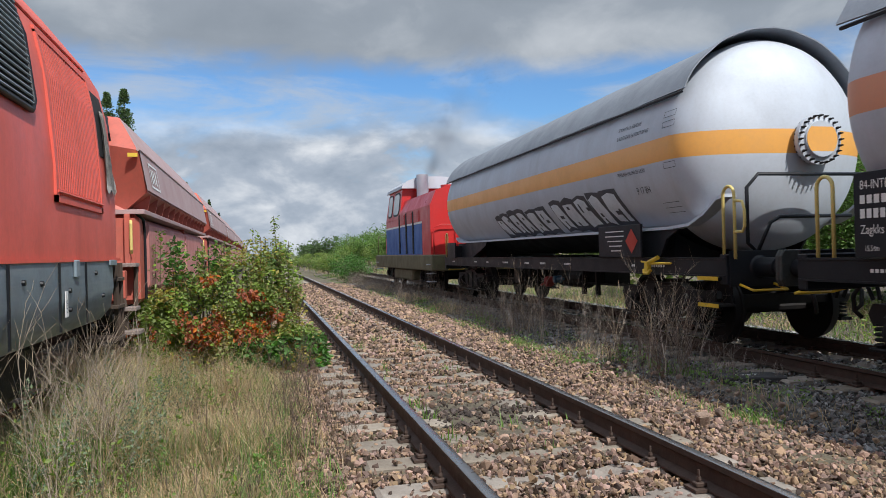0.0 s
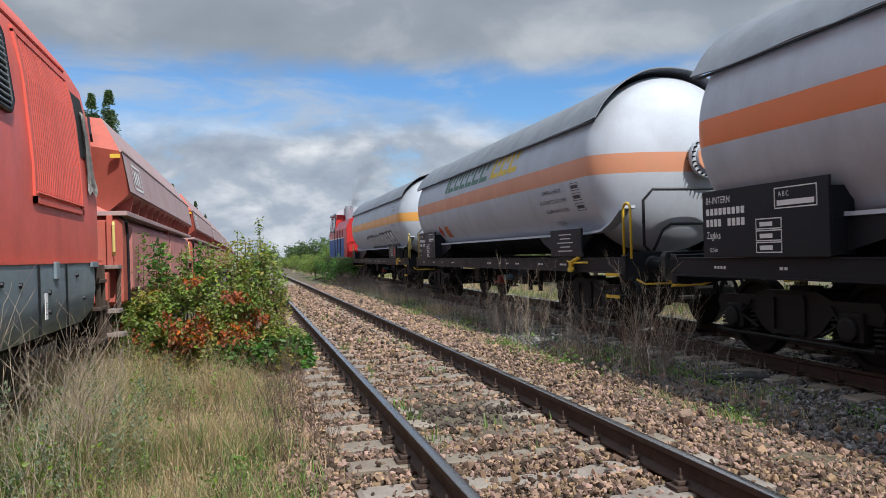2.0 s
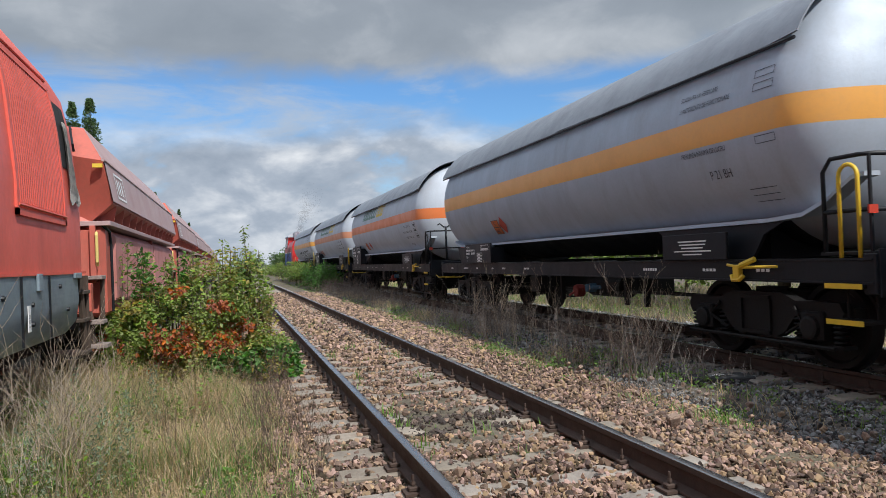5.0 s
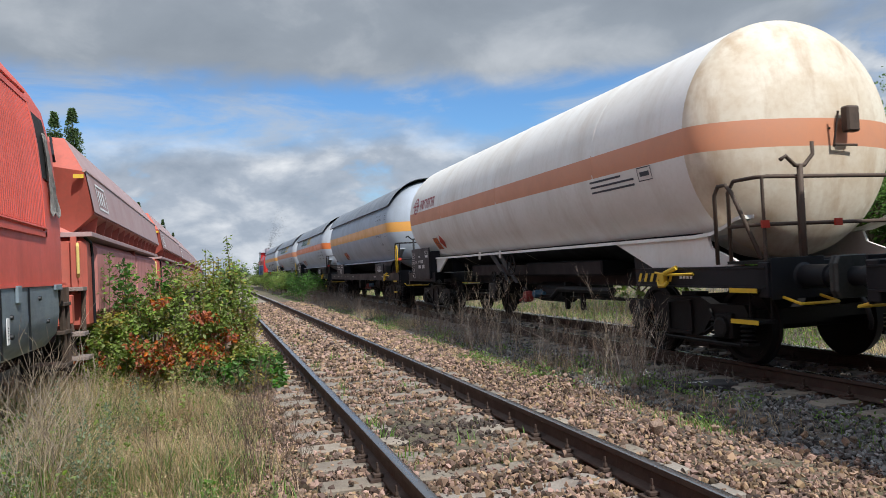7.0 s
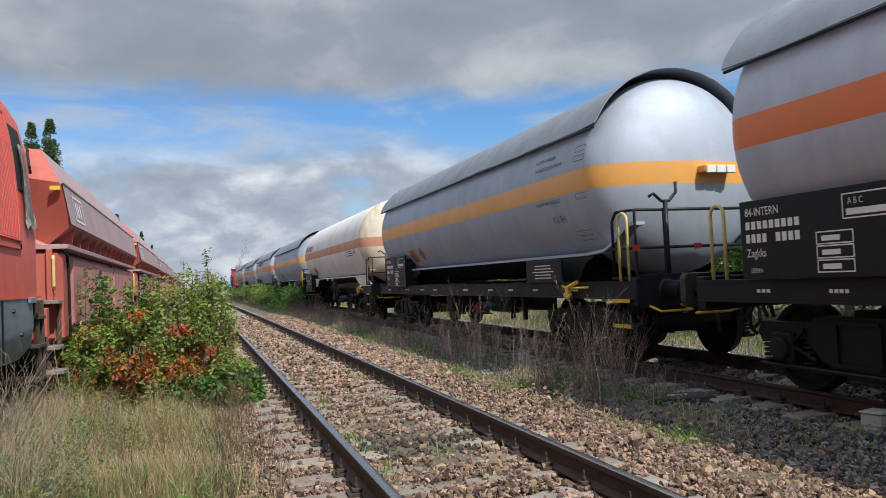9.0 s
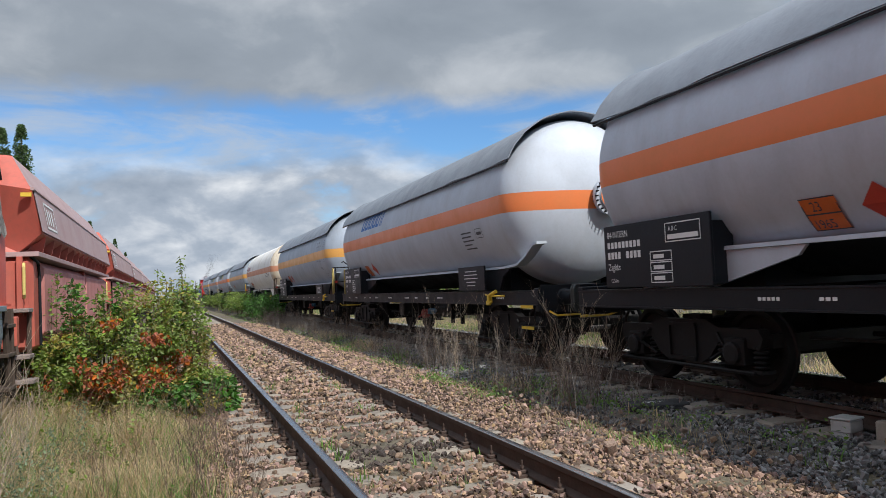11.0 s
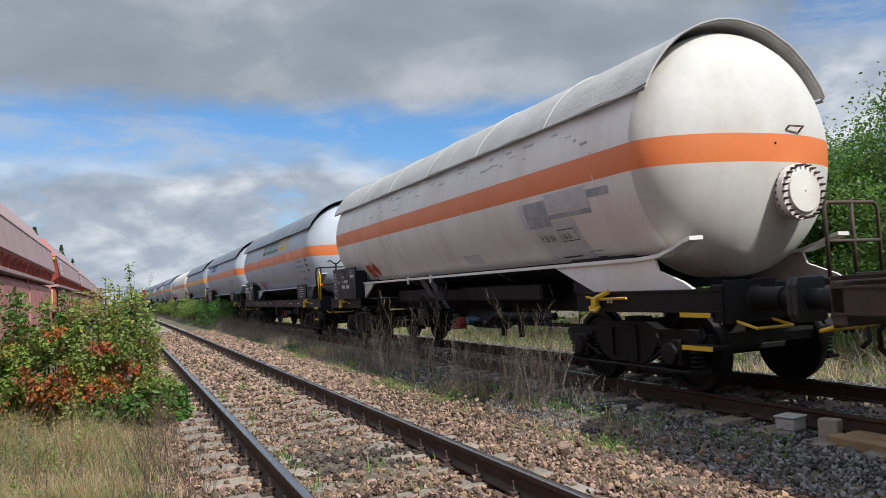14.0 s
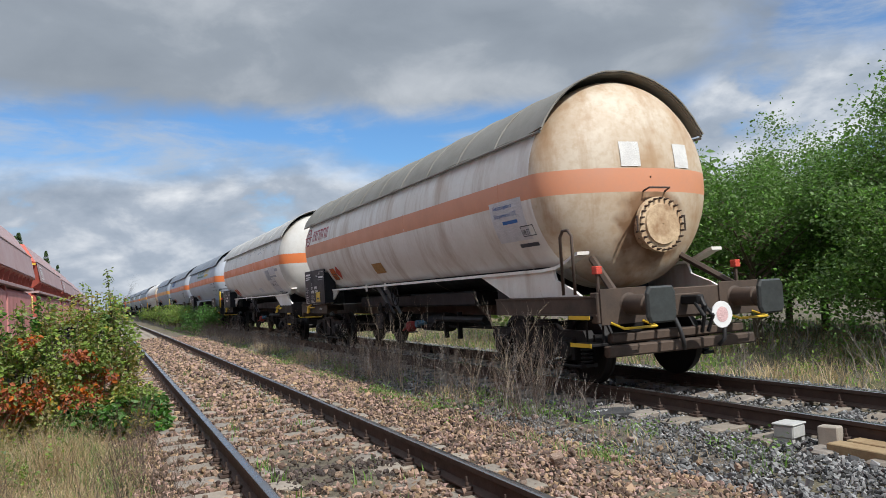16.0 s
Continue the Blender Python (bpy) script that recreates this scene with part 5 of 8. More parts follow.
def gauge_box(root, spec, hl, zc, R, yr, yf, dome):
    ye = yr - dome
    bm = bmesh.new()
    box(bm, 0.12, 0.30, ye - 0.16, ye - 0.04, 2.66, 2.96, 0.02)
    rod(bm, [(0.02, ye - 0.03, 2.50), (0.02, ye - 0.12, 2.9)], 0.014, 6)
    rod(bm, [(0.02, ye - 0.05, 2.52), (0.34, ye - 0.05, 2.52)], 0.014, 6)
    part("instrument_box", bm, M_BROWNSTEEL, root, "small weathered box on the tank end")
    bm = bmesh.new()
    rod(bm, [(-1.30, -hl + 1.45, 1.2), (-1.30, -hl + 1.45, 2.0), (-1.30, -hl + 1.38, 2.1), (-1.30, -hl + 1.25, 2.1), (-1.30, -hl + 1.15, 2.0), (-1.28, -hl + 0.75, 1.25)], 0.024, 8)
    part("handrail", bm, M_BROWNSTEEL, root, "bent tube handrail", smooth=True)
    rects = [(-hl + 3.08 - 0.14 * k, 1.0, 0.06, 0.11) for k in range(6)]
    strips(rects, M_YELLOW, root, "hazard_stripe", x=-1.352, lean=0.5)


def scuffs(root, spec, hl, zc, R):
    """Scraped patches where lettering was painted out."""
    blue = material_once("grey_overpaint", (0.27, 0.30, 0.36), amount=0.9, dark=(0.55, 0.55, 0.55), scale=5, fine=30)
    pale = material_once("pale_overpaint", (0.62, 0.62, 0.64), amount=0.3)
    for y, z, w, h, mt, d in ((4.15, 1.66, 1.05, 0.62, pale, 0.002), (4.25, 2.10, 0.62, 0.38, blue, 0.003), (4.38, 2.10, 0.14, 0.38, pale, 0.004), (3.62, 2.27, 0.98, 0.26, pale, 0.004),
                              (3.65, 2.18, 1.0, 0.07, blue, 0.003), (6.9, 1.72, 0.62, 0.2, pale, 0.003), (2.7, 2.36, 0.5, 0.1, blue, 0.003)):
        strips([(-hl + y, z, w, h)], mt, root, "overpaint", tank=(zc, R + d))
    # scrapes above the stripe
    rnd = random.Random(spec["seed"] + 77)
    scr = material_once("dull_blue_scrape", (0.30, 0.33, 0.36), amount=0.9, dark=(0.6, 0.6, 0.6), scale=8, fine=40)
    for _ in range(34):
        strips([(rnd.uniform(-hl + 2.6, 3.5), rnd.uniform(3.0, 3.35), rnd.uniform(0.05, 0.3), rnd.uniform(0.012, 0.05))], scr, root, "scrape", tank=(zc, R + 0.003))


def short_railing(root, spec, hl, zc, R, yr, yf, dome):
    y = -hl + 0.78
    for pts in ([(0.42, y, 1.2), (0.42, y, 2.0), (0.46, y, 2.06), (1.22, y, 2.06), (1.28, y, 2.0), (1.28, y, 1.2)], [(0.42, y, 1.62), (1.28, y, 1.62)], [(0.85, y, 1.2), (0.85, y, 2.1)]):
        bm = bmesh.new()
        rod(bm, pts, 0.022, 8)
        part("railing", bm, M_BROWNSTEEL, root, "dark tube railing", smooth=True)
    # small bracket over the manhole
    bm = bmesh.new()
    ye = yr - dome * 0.96
    rod(bm, [(0.16, ye + 0.05, 2.86), (0.20, ye - 0.06, 2.96), (0.42, ye - 0.06, 2.96), (0.40, ye + 0.05, 2.86)], 0.012, 6)
    part("bracket", bm, M_BROWNSTEEL, root)


def stamp_text(rear, z):
    def fn(root, spec, hl, zc, R):
        write("P 26 BH", 0.15, 0, -hl + rear, z, M_INK, root, 0.72, tank=(zc, R + 0.005))
        write("06.25", 0.12, 0, -hl + rear - 0.56, z + 0.01, M_INK, root, 0.66, tank=(zc, R + 0.005))
        strips(box_outline(-hl + rear - 0.49, z - 0.025, 0.40, 0.165, 0.012), M_INK, root, tank=(zc, R + 0.005))
    return fn


def filling_note(root, spec, hl, zc, R):
    y = -hl + 2.86
    write("Niedrigste zugelassene", 0.085, 0, y, 2.48, M_BLUEINK, root, 0.72, tank=(zc, R + 0.006))
    write("F\u00fcllungstemperatur -25\u00b0C", 0.085, 0, y, 2.36, M_BLUEINK, root, 0.72, tank=(zc, R + 0.006))
    strips([(y - 0.2, 2.25, 0.42, 0.05)], M_BLUEINK, root, tank=(zc, R + 0.006))
    strips(box_outline(y - 0.62, 2.04, 0.34, 0.15, 0.012), M_INK, root, tank=(zc, R + 0.006))
    write("08.27", 0.12, 0, y - 0.65, 2.065, M_INK, root, 0.66, tank=(zc, R + 0.006))
    strips([(y - 0.4, 1.9, 0.5, 0.06)], M_INK, root, tank=(zc, R + 0.005))


def ochre_patch(root, spec, hl, zc, R):
    strips([(-hl + 8.9, 1.82, 0.62, 0.26)], material_once("ochre_paint", (0.42, 0.22, 0.06), amount=0.5), root, "paint_patch", tank=(zc, R + 0.004))
    strips([(-hl + 2.95, 2.0, 0.92, 0.62)], material_once("pale_overpaint", (0.62, 0.62, 0.64), amount=0.3), root, "paint_patch", tank=(zc, R + 0.002))


S = dict(style="silver", paint=M_SILVER, roof=M_STEEL)
W = dict(style="white", paint=M_WHITE)
PL = (1.5, 3.55, 1.18, 1.98, -1.40)
WAGONS = [
    dict(S, L=15.54, seed=1, stripe=M_YELLOWORANGE, label="silver gas tank wagon with yellow-orange stripe and graffiti", flange=(0.22, 2.68, 0.33), flange_band=True,
         side_plate=(2.6, 4.0, 1.18, 1.68), plate_diamond=True, hoops=(("double", -7.2, 2.05, M_PALEYELLOW), ("single", 6.9, 1.9, M_PALEYELLOW)), extras=(end_pipe_rail,),
         plate=(1.3, 2.2, 1.16, 1.6, -1.40), side_text=(graffiti, banded_text(3.15, "P 17 BH"))),
    dict(S, L=15.54, seed=2, stripe=M_SALMON, label="silver gas tank wagon with faded salmon stripe and green lettering", flange=(0.3, 2.74, 0.33), flange_band=True,
         side_plate=(2.0, 3.3, 1.2, 1.68), hoops=(("single", -7.2, 2.0, M_YELLOW), ("single", 6.75, 2.0, M_PALEYELLOW)), extras=(end_pipe_rail,), plate=PL, plate_text=(plate_intern(),),
         side_text=(logo_bars(5.0, 2.98, (0.20, 0.52, 0.52, 0.44, 0.52, 0.54, 0.6, -0.15, 0.52, 0.52, 0.52), 0.56, (M_GREENINK,) * 8 + (M_GOLDINK,) * 3, 0.3), hazard_pair(4.55, 1.93, "dia_first", 0.7), verify_text(3.55, 2.35))),
    dict(S, L=15.54, seed=3, stripe=M_ORANGE, label="silver gas tank wagon with orange stripe and warning triangles", extras=(end_triangles, end_lamp_boxes, end_railing),
         side_plate=(2.6, 3.9, 1.18, 1.5), hoops=(("single", -6.85, 2.05, M_BLACK),), plate=PL, plate_text=(plate_intern(),),
         side_text=(logo_bars(4.6, 3.0, (0.14, 0.36, 0.36, 0.32, 0.36, 0.4, 0.42, -0.1, 0.36, 0.36, 0.36), 0.5, (M_GREENINK,) * 8 + (M_GOLDINK,) * 3, 0.3), hazard_pair(4.6, 1.93), verify_text(3.4, 2.35, "P 19 BH"))),
    dict(S, L=15.50, seed=4, paint=M_DULLSILVER, stripe=M_YELLOWORANGE, label="dull silver gas tank wagon with yellow-orange stripe", pale_saddle=False, extras=(end_railing,),
         side_plate=(2.6, 3.9, 1.18, 1.5), hoops=(("single", -6.85, 2.05, M_YELLOW),), plate=(3.1, 4.9, 1.18, 1.62, -1.40), plate_text=(plate_intern(head="84 INTERN"),),
         side_text=(hazard_pair(5.0, 1.95, "haz_first", 0.4), banded_text(3.3, "P 21 BH"))),
    dict(W, L=16.40, seed=5, cyl_r=1.75, stripe=M_SALMON, label="dirty white gas tank wagon with faded salmon stripe", end_paint=M_CREAM, extras=(gauge_box, end_railing), rail_mat=M_BROWNSTEEL,
         seams=(-4.2, -0.2, 3.6), plate=(1.4, 3.2, 1.0, 1.85, -1.40), plate_text=(plate_german,), side_text=(ring_logo(2.05, 3.02, 0.24), hazard_pair(3.6, 1.93, "haz_first", 0.45), small_print(4.1, 2.45, 3, 1.2))),
    dict(S, L=15.54, seed=6, paint=M_DULLSILVER, stripe=M_YELLOWORANGE, label="dull silver gas tank wagon with yellow-orange stripe and end lamps", extras=(end_lamp_boxes, end_railing),
         side_plate=(2.6, 3.9, 1.18, 1.55), hoops=(("single", -6.85, 2.1, M_PALEYELLOW),), plate=(1.8, 3.9, 1.12, 2.0, -1.40), plate_text=(plate_intern(),), side_text=(hazard_pair(4.35, 1.95, "haz_first", 0.75), banded_text(3.25, "P 21 BH"))),
    dict(S, L=15.54, seed=7, stripe=M_ORANGE, label="silver gas tank wagon with orange stripe and blue lettering", flange=(0.25, 2.72, 0.33), flange_band=True,
         side_plate=(2.6, 3.9, 1.2, 1.66), hoops=(("single", 6.75, 2.0, M_PALEYELLOW),), plate=PL, plate_text=(plate_intern(),), extras=(),
         side_text=(logo_bars(4.0, 3.02, (0.34, 0.34, 0.34, 0.34, 0.3, -0.02, 0.06, 0.06), 0.42, (M_BLUEINK,) * 8, 0.3), hazard_pair(3.9, 1.85, "haz_first", 0.7), small_print(3.6, 2.3, 5, 0.6))),
    dict(S, L=15.64, seed=8, stripe=M_ORANGE, label="clean silver gas tank wagon with orange stripe and yellow mark", extras=(end_triangles, end_railing), pale_saddle=True, triangles=((0.52, 2.98), (0.78, 2.98)),
         side_plate=(2.2, 3.4, 1.20, 1.68), hoops=(("single", -7.1, 2.0, M_YELLOW),), plate=(1.5, 3.55, 1.20, 2.0, -1.40), plate_text=(plate_intern(),),
         side_text=(logo_bars(6.3, 2.98, (0.14, 0.44, 0.44, 0.38, 0.44, 0.47, 0.5, -0.02, 0.54, 0.5, 0.54), 0.56, (M_GOLDINK,) + (M_GREENINK,) * 7 + (M_GOLDINK,) * 3, 0.3), hazard_pair(4.82, 1.83, "haz_first", 0.62), verify_text(3.3, 2.4, "P 21 BH"))),
    dict(W, L=16.12, seed=9, cyl_r=1.72, cyl_f=2.0, zc=2.76, stripe=M_ORANGE, label="white gas tank wagon with orange stripe and patched paint", roof=material_once("pale_grey_roof", (0.46, 0.46, 0.45), rough=0.6, amount=0.5, dark=(0.27, 0.24, 0.21), scale=1.4, fine=16), roof_bands=6, roof_over=0.3, end_paint=M_OFFWHITE, flange=(0.26, 2.2, 0.32), flange_mat=M_RUSTWHITE, bolt_mat=M_BROWNSTEEL, stripe_z=(2.55, 2.87),
         extras=(short_railing,), rail_mat=M_BROWNSTEEL, seams=(-5.6, -1.8, 2.4), frame_mat=M_GRIME, plate=(1.35, 3.4, 1.16, 1.97, -1.42), plate_text=(plate_german,), hooks=(-8.06 + 2.6, 8.06 - 1.9),
         side_text=(hazard_pair(3.88, 1.82, "haz_first", 0.42), scuffs, stamp_text(4.08, 1.9), small_print(3.9, 1.66, 3, 0.6))),
    dict(dict(W, paint=M_RUSTWHITE), L=16.10, seed=10, cyl_r=1.78, cyl_f=2.0, stripe=M_SALMON, label="stained white gas tank wagon at the train's tail", roof=M_GREYROOF, roof_bands=10, roof_over=0.3, end_paint=M_TAILEND, flange=(0.05, 2.07, 0.37), flange_mat=M_RUSTCOVER, bolt_mat=M_BROWNSTEEL,
         extras=(end_patches, tail_fittings), seams=(-5.4, -1.6, 2.2), frame_mat=M_BROWNSTEEL, plate=(1.6, 3.65, 1.20, 2.13, -1.42), plate_text=(plate_swiss,), hooks=(8.05 - 1.75,),
         side_text=(ring_logo(2.0, 3.06, 0.27), hazard_pair(4.1, 1.95, "haz_first", 0.42), filling_note, ochre_patch)),
]
TRAIN = []
rear = -135.51
for spec in reversed(WAGONS):
    TRAIN.append((tank_wagon(spec), rear + spec["L"] / 2))
    rear += spec["L"]
LOCO_REAR = rear


# ---- shunting locomotive at the head ----
def shunter():
    root = thing("diesel_locomotive", "red and blue diesel locomotive with silver cab roof", "locomotive")
    hw = 1.42
    bm = bmesh.new()
    box(bm, -1.45, 1.45, 0.62, 12.6, 0.72, 1.26, 0.03)
    box(bm, -1.35, 1.35, 4.4, 8.2, 0.30, 0.72, 0.05)
    part("frame", bm, M_KHAKI, root, "dirty olive frame")
    bm = bmesh.new()
    extrude_profile(bm, [(-hw, 1.26), (-hw, 2.92), (-hw + 0.22, 3.42), (-0.6, 3.62), (0.6, 3.62), (hw - 0.22, 3.42), (hw, 2.92), (hw, 1.26)], 0.9, 6.3)
    hood = part("engine_hood", bm, M_LOCORED, root, "red engine hood")
    bm = bmesh.new()
    box(bm, -hw - 0.006, hw + 0.006, 2.2, 6.3, 1.27, 2.36)
    part("band", bm, M_LOCOBLUE, hood, "blue lower band")
    bm = bmesh.new()
    box(bm, -hw - 0.012, hw + 0.012, 2.2, 6.3, 2.36, 2.43)
    part("band_line", bm, M_LETTER, hood)
    for y in (2.6, 3.9, 5.3):
        bm = bmesh.new()
        box(bm, -hw - 0.02, -hw - 0.004, y, y + 0.95, 2.44, 2.84, 0.008)
        for k in range(5):
            box(bm, -hw - 0.035, -hw - 0.02, y + 0.08, y + 0.87, 2.47 + 0.07 * k, 2.50 + 0.07 * k)
        part("hood_door", bm, M_LOCORED, hood, "louvred red hood door")
        # raised black strip, its colour standing for the shade of a gap
        bm = bmesh.new()
        box(bm, -hw - 0.03, -hw - 0.004, y + 0.97, y + 1.2, 1.30, 2.86, 0.008)
        part("door_gap", bm, M_DARKHOLE, hood, "black strip painted as the shade between hood doors")
    bm = bmesh.new()
    quads(bm, [[(-hw, 6.3, 1.26), (hw, 6.3, 1.26), (hw, 9.6, 1.26), (-hw, 9.6, 1.26)], [(-hw, 6.3, 2.75), (hw, 6.3, 2.75), (hw, 9.6, 2.75), (-hw, 9.6, 2.75)],
               [(-hw + 0.14, 6.3, 3.98), (hw - 0.14, 6.3, 3.98), (hw - 0.14, 9.25, 3.98), (-hw + 0.14, 9.25, 3.98)]], True, cap=True)
    cab = part("cab", bm, M_LOCORED, root, "red driver's cab")
    bm = bmesh.new()
    box(bm, -hw - 0.006, hw + 0.006, 6.3, 9.606, 1.27, 2.36)
    part("band", bm, M_LOCOBLUE, cab, "blue lower band")
    bm = bmesh.new()
    box(bm, -hw - 0.012, hw + 0.012, 6.3, 9.612, 2.36, 2.43)
    part("band_line", bm, M_LETTER, cab)
    bm = bmesh.new()
    prof = [(-1.36, 3.92), (-1.34, 4.04), (-1.14, 4.22), (-0.8, 4.34), (-0.3, 4.40), (0.3, 4.40), (0.8, 4.34), (1.14, 4.22), (1.34, 4.04), (1.36, 3.92)]
    extrude_profile(bm, prof, 6.05, 9.55)
    part("cab_roof", bm, M_SILVER, cab, "silver arched cab roof")
    bm = bmesh.new()
    rings = [[(0.24 * math.cos(t) - 0.55, 5.9 + 0.24 * math.sin(t), z) for t in (2 * math.pi * k / 16 for k in range(16))] for z in (3.5, 4.45)]
    quads(bm, rings, True, cap=True)
    part("silencer", bm, M_SILVER, root, "silver exhaust silencer drum", smooth=40)
    bm = bmesh.new()
    rings = [[(0.30 * math.cos(t) + 0.4, 5.5 + 0.30 * math.sin(t), z) for t in (2 * math.pi * k / 16 for k in range(16))] for z in (3.3, 4.0)]
    quads(bm, rings, True, cap=True)
    part("silencer", bm, M_LOCORED, root, smooth=40)
    # side windows in rubber frames, following the cab's lean
    for y0, y1 in ((6.65, 7.85), (8.25, 9.1)):
        for k, (d, mt, nm) in enumerate(((0.07, M_RUBBER, "window_frame"), (0.0, M_CABPANE, "window_pane"))):
            bm = bmesh.new()
            ring = []
            for a in range(24):
                t = 2 * math.pi * a / 24
                u, w = math.cos(t), math.sin(t)
                ring.append(((y0 + y1) / 2 + ((y1 - y0) / 2 + d) * math.copysign(abs(u) ** 0.45, u), 3.34 + (0.42 + d) * math.copysign(abs(w) ** 0.45, w)))
            quads(bm, [[(-hw + 0.14 * (z - 2.75) / 1.23 - out, y, z) for y, z in ring] for out in (0.002, 0.012 + 0.008 * k)], True, cap=True)
            part(nm, bm, mt, cab, "wide rounded cab side window" if k else "")
    bm = bmesh.new()
    rod(bm, [(-hw + 0.02, 6.25, 2.72), (-hw - 0.02, 9.3, 2.72)], 0.02, 6)
    part("waist_rail", bm, M_LOCORED, cab)
    bm = bmesh.new()
    box(bm, -0.3, 0.3, 4.6, 5.2, 3.38, 3.62, 0.03)
    box(bm, -0.9, 0.9, 1.4, 3.2, 3.38, 3.5, 0.04)
    part("exhaust", bm, M_GRIME, root, "sooty exhaust stack")
    for y in (0.75, 12.4):
        for x in (-1.35, 1.35):
            bm = bmesh.new()
            rod(bm, [(x, y, 1.26), (x, y, 2.15), (x * 0.8, y, 2.25), (x * 0.4, y, 2.25), (x * 0.4, y, 1.26)], 0.02, 6)
            part("handrail", bm, M_KHAKI if y > 5 else M_LOCORED, root, smooth=True)
    bm = bmesh.new()
    box(bm, -1.1, 1.1, 9.6, 11.8, 1.26, 2.1, 0.08)
    part("front_hood", bm, M_LOCORED, root)
    for e, y in ((-1, 0.62), (1, 12.6)):
        for s in (-1, 1):
            bm = bmesh.new()
            spun(bm, [(y, 0.13), (y + e * 0.5, 0.13), (y + e * 0.52, 0.22), (y + e * 0.58, 0.22), (y + e * 0.6, 0.02)], 16, 1.05, centre_x=s * 0.875)
            part("buffer", bm, M_GRIME, root)
    for y in (2.9, 10.2):
        add_bogie(root, y, M_GRIME)
    for y in (1.1, 12.0):
        for zz in (0.35, 0.62, 0.92):
            bm = bmesh.new()
            box(bm, -1.5, -1.25, y - 0.22, y + 0.22, zz, zz + 0.03)
            part("step", bm, M_SILVER, root, "pale metal access step")
    return root


LOCO = shunter()


# ---- red locomotive standing on the siding ----
def siding_loco():
    y0, y1 = -8.0, 8.60
    root = thing("diesel_locomotive", "faded red locomotive with blue-grey skirt, standing on the siding", "locomotive", m=pose(X_SIDING, 0, 0))
    half = [(1.50, 1.34), (1.50, 2.05), (1.44, 2.75), (1.36, 3.12), (1.26, 3.30), (0.9, 3.75), (0.4, 3.95)]
    prof = half + [(-x, z) for x, z in reversed(half)]
    bm = bmesh.new()
    rings = []
    for y, k in ((y0, 1), (y1 - 0.5, 1), (y1 - 0.2, 0.992), (y1 - 0.05, 0.975), (y1, 0.945)):
        rings.append([(x * k, y, 1.34 + (z - 1.34) * (k if z > 1.4 else 1)) for x, z in prof])
    quads(bm, rings, False)
    for r, flip in ((rings[0], True), (rings[-1], False)):
        bm.faces.new([bm.verts.new(p) for p in (r[::-1] if flip else r)][::-1])
    bm.faces.new([bm.verts.new(v) for v in ((-1.5, y0, 1.34), (1.5, y0, 1.34), (1.38, y1, 1.34), (-1.38, y1, 1.34))])
    bmesh.ops.remove_doubles(bm, verts=bm.verts, dist=0.0005)
    bmesh.ops.recalc_face_normals(bm, faces=bm.faces)
    body = part("body", bm, M_RED, root, "faded red body side", smooth=30)

    def wall_x(z):
        for (xa, za), (xb, zb) in zip(half, half[1:]):
            if za <= z <= zb:
                return xa + (xb - xa) * (z - za) / (zb - za)
        return 1.5

    def panel(bm, ya, yb, z0, z1, d0, d1, n=6):
        zs = [z0 + (z1 - z0) * i / n for i in range(n + 1)]
        outer = [[(wall_x(z) + d1, ya, z), (wall_x(z) + d1, yb, z)] for z in zs]
        inner = [[(wall_x(z) + d0, ya, z), (wall_x(z) + d0, yb, z)] for z in zs]
        vo, vi = quads(bm, outer), quads(bm, inner)
        for i in range(n):
            for k in (0, 1):
                bm.faces.new((vo[i][k], vo[i + 1][k], vi[i + 1][k], vi[i][k]))
        for i in (0, n):
            bm.faces.new((vo[i][0], vo[i][1], vi[i][1], vi[i][0]))

    # ribbed shutter in a raised frame
    ya, yb, za, zb = 6.06, 7.58, 1.88, 3.04
    for q in ((ya - 0.06, yb + 0.06, za - 0.10, za - 0.05), (ya - 0.06, yb + 0.06, zb, zb + 0.05), (ya - 0.06, ya, za - 0.1, zb + 0.02), (yb, yb + 0.06, za - 0.1, zb + 0.02)):
        bm = bmesh.new()
        panel(bm, *q, 0.0, 0.02)
        part("shutter_frame", bm, M_RED, body)
    for k in range(26):
        y = ya + (yb - ya) * k / 26
        bm = bmesh.new()
        panel(bm, y + 0.012, y + (yb - ya) / 26 - 0.012, za, zb, 0.0, 0.013, 4)
        part("shutter_rib", bm, M_RED, body)
    bm = bmesh.new()
    rod(bm, [(wall_x(za) + 0.02, ya - 0.03, za - 0.02), (wall_x(za) + 0.02, yb + 0.03, za - 0.02)], 0.013, 6)
    part("shutter_rod", bm, M_RED, body)
    # engine-room grille
    bm = bmesh.new()
    panel(bm, 2.2, 5.60, 2.38, 3.32, 0.001, 0.012)
    gr = part("grille", bm, M_DARKHOLE, body, "dark slatted air-intake grille")
    for k in range(20):
        z = 2.42 + 0.87 * k / 19
        bm = bmesh.new()
        rod(bm, [(wall_x(z) + 0.025, 2.25, z), (wall_x(z) + 0.025, 5.56, z)], 0.009, 6)
        part("slat", bm, M_BLUEGREY, gr)
    bm = bmesh.new()
    x = wall_x(2.4)
    rod(bm, [(wall_x(3.3) + 0.02, 5.61, 3.32), (wall_x(2.9) + 0.02, 5.61, 2.9), (wall_x(2.45) + 0.02, 5.61, 2.45), (x + 0.02, 5.54, 2.37), (x + 0.02, 2.2, 2.37)], 0.022, 6)
    part("grille_frame", bm, M_BLACK, gr, smooth=True)
    # cab window as a black panel for its unlit inside, with a hanging cloth
    bm = bmesh.new()
    panel(bm, 7.70, 8.16, 2.35, 2.98, 0.0, 0.008)
    part("window", bm, M_DARKHOLE, body, "cab window with its dark inside painted black")
    bm = bmesh.new()
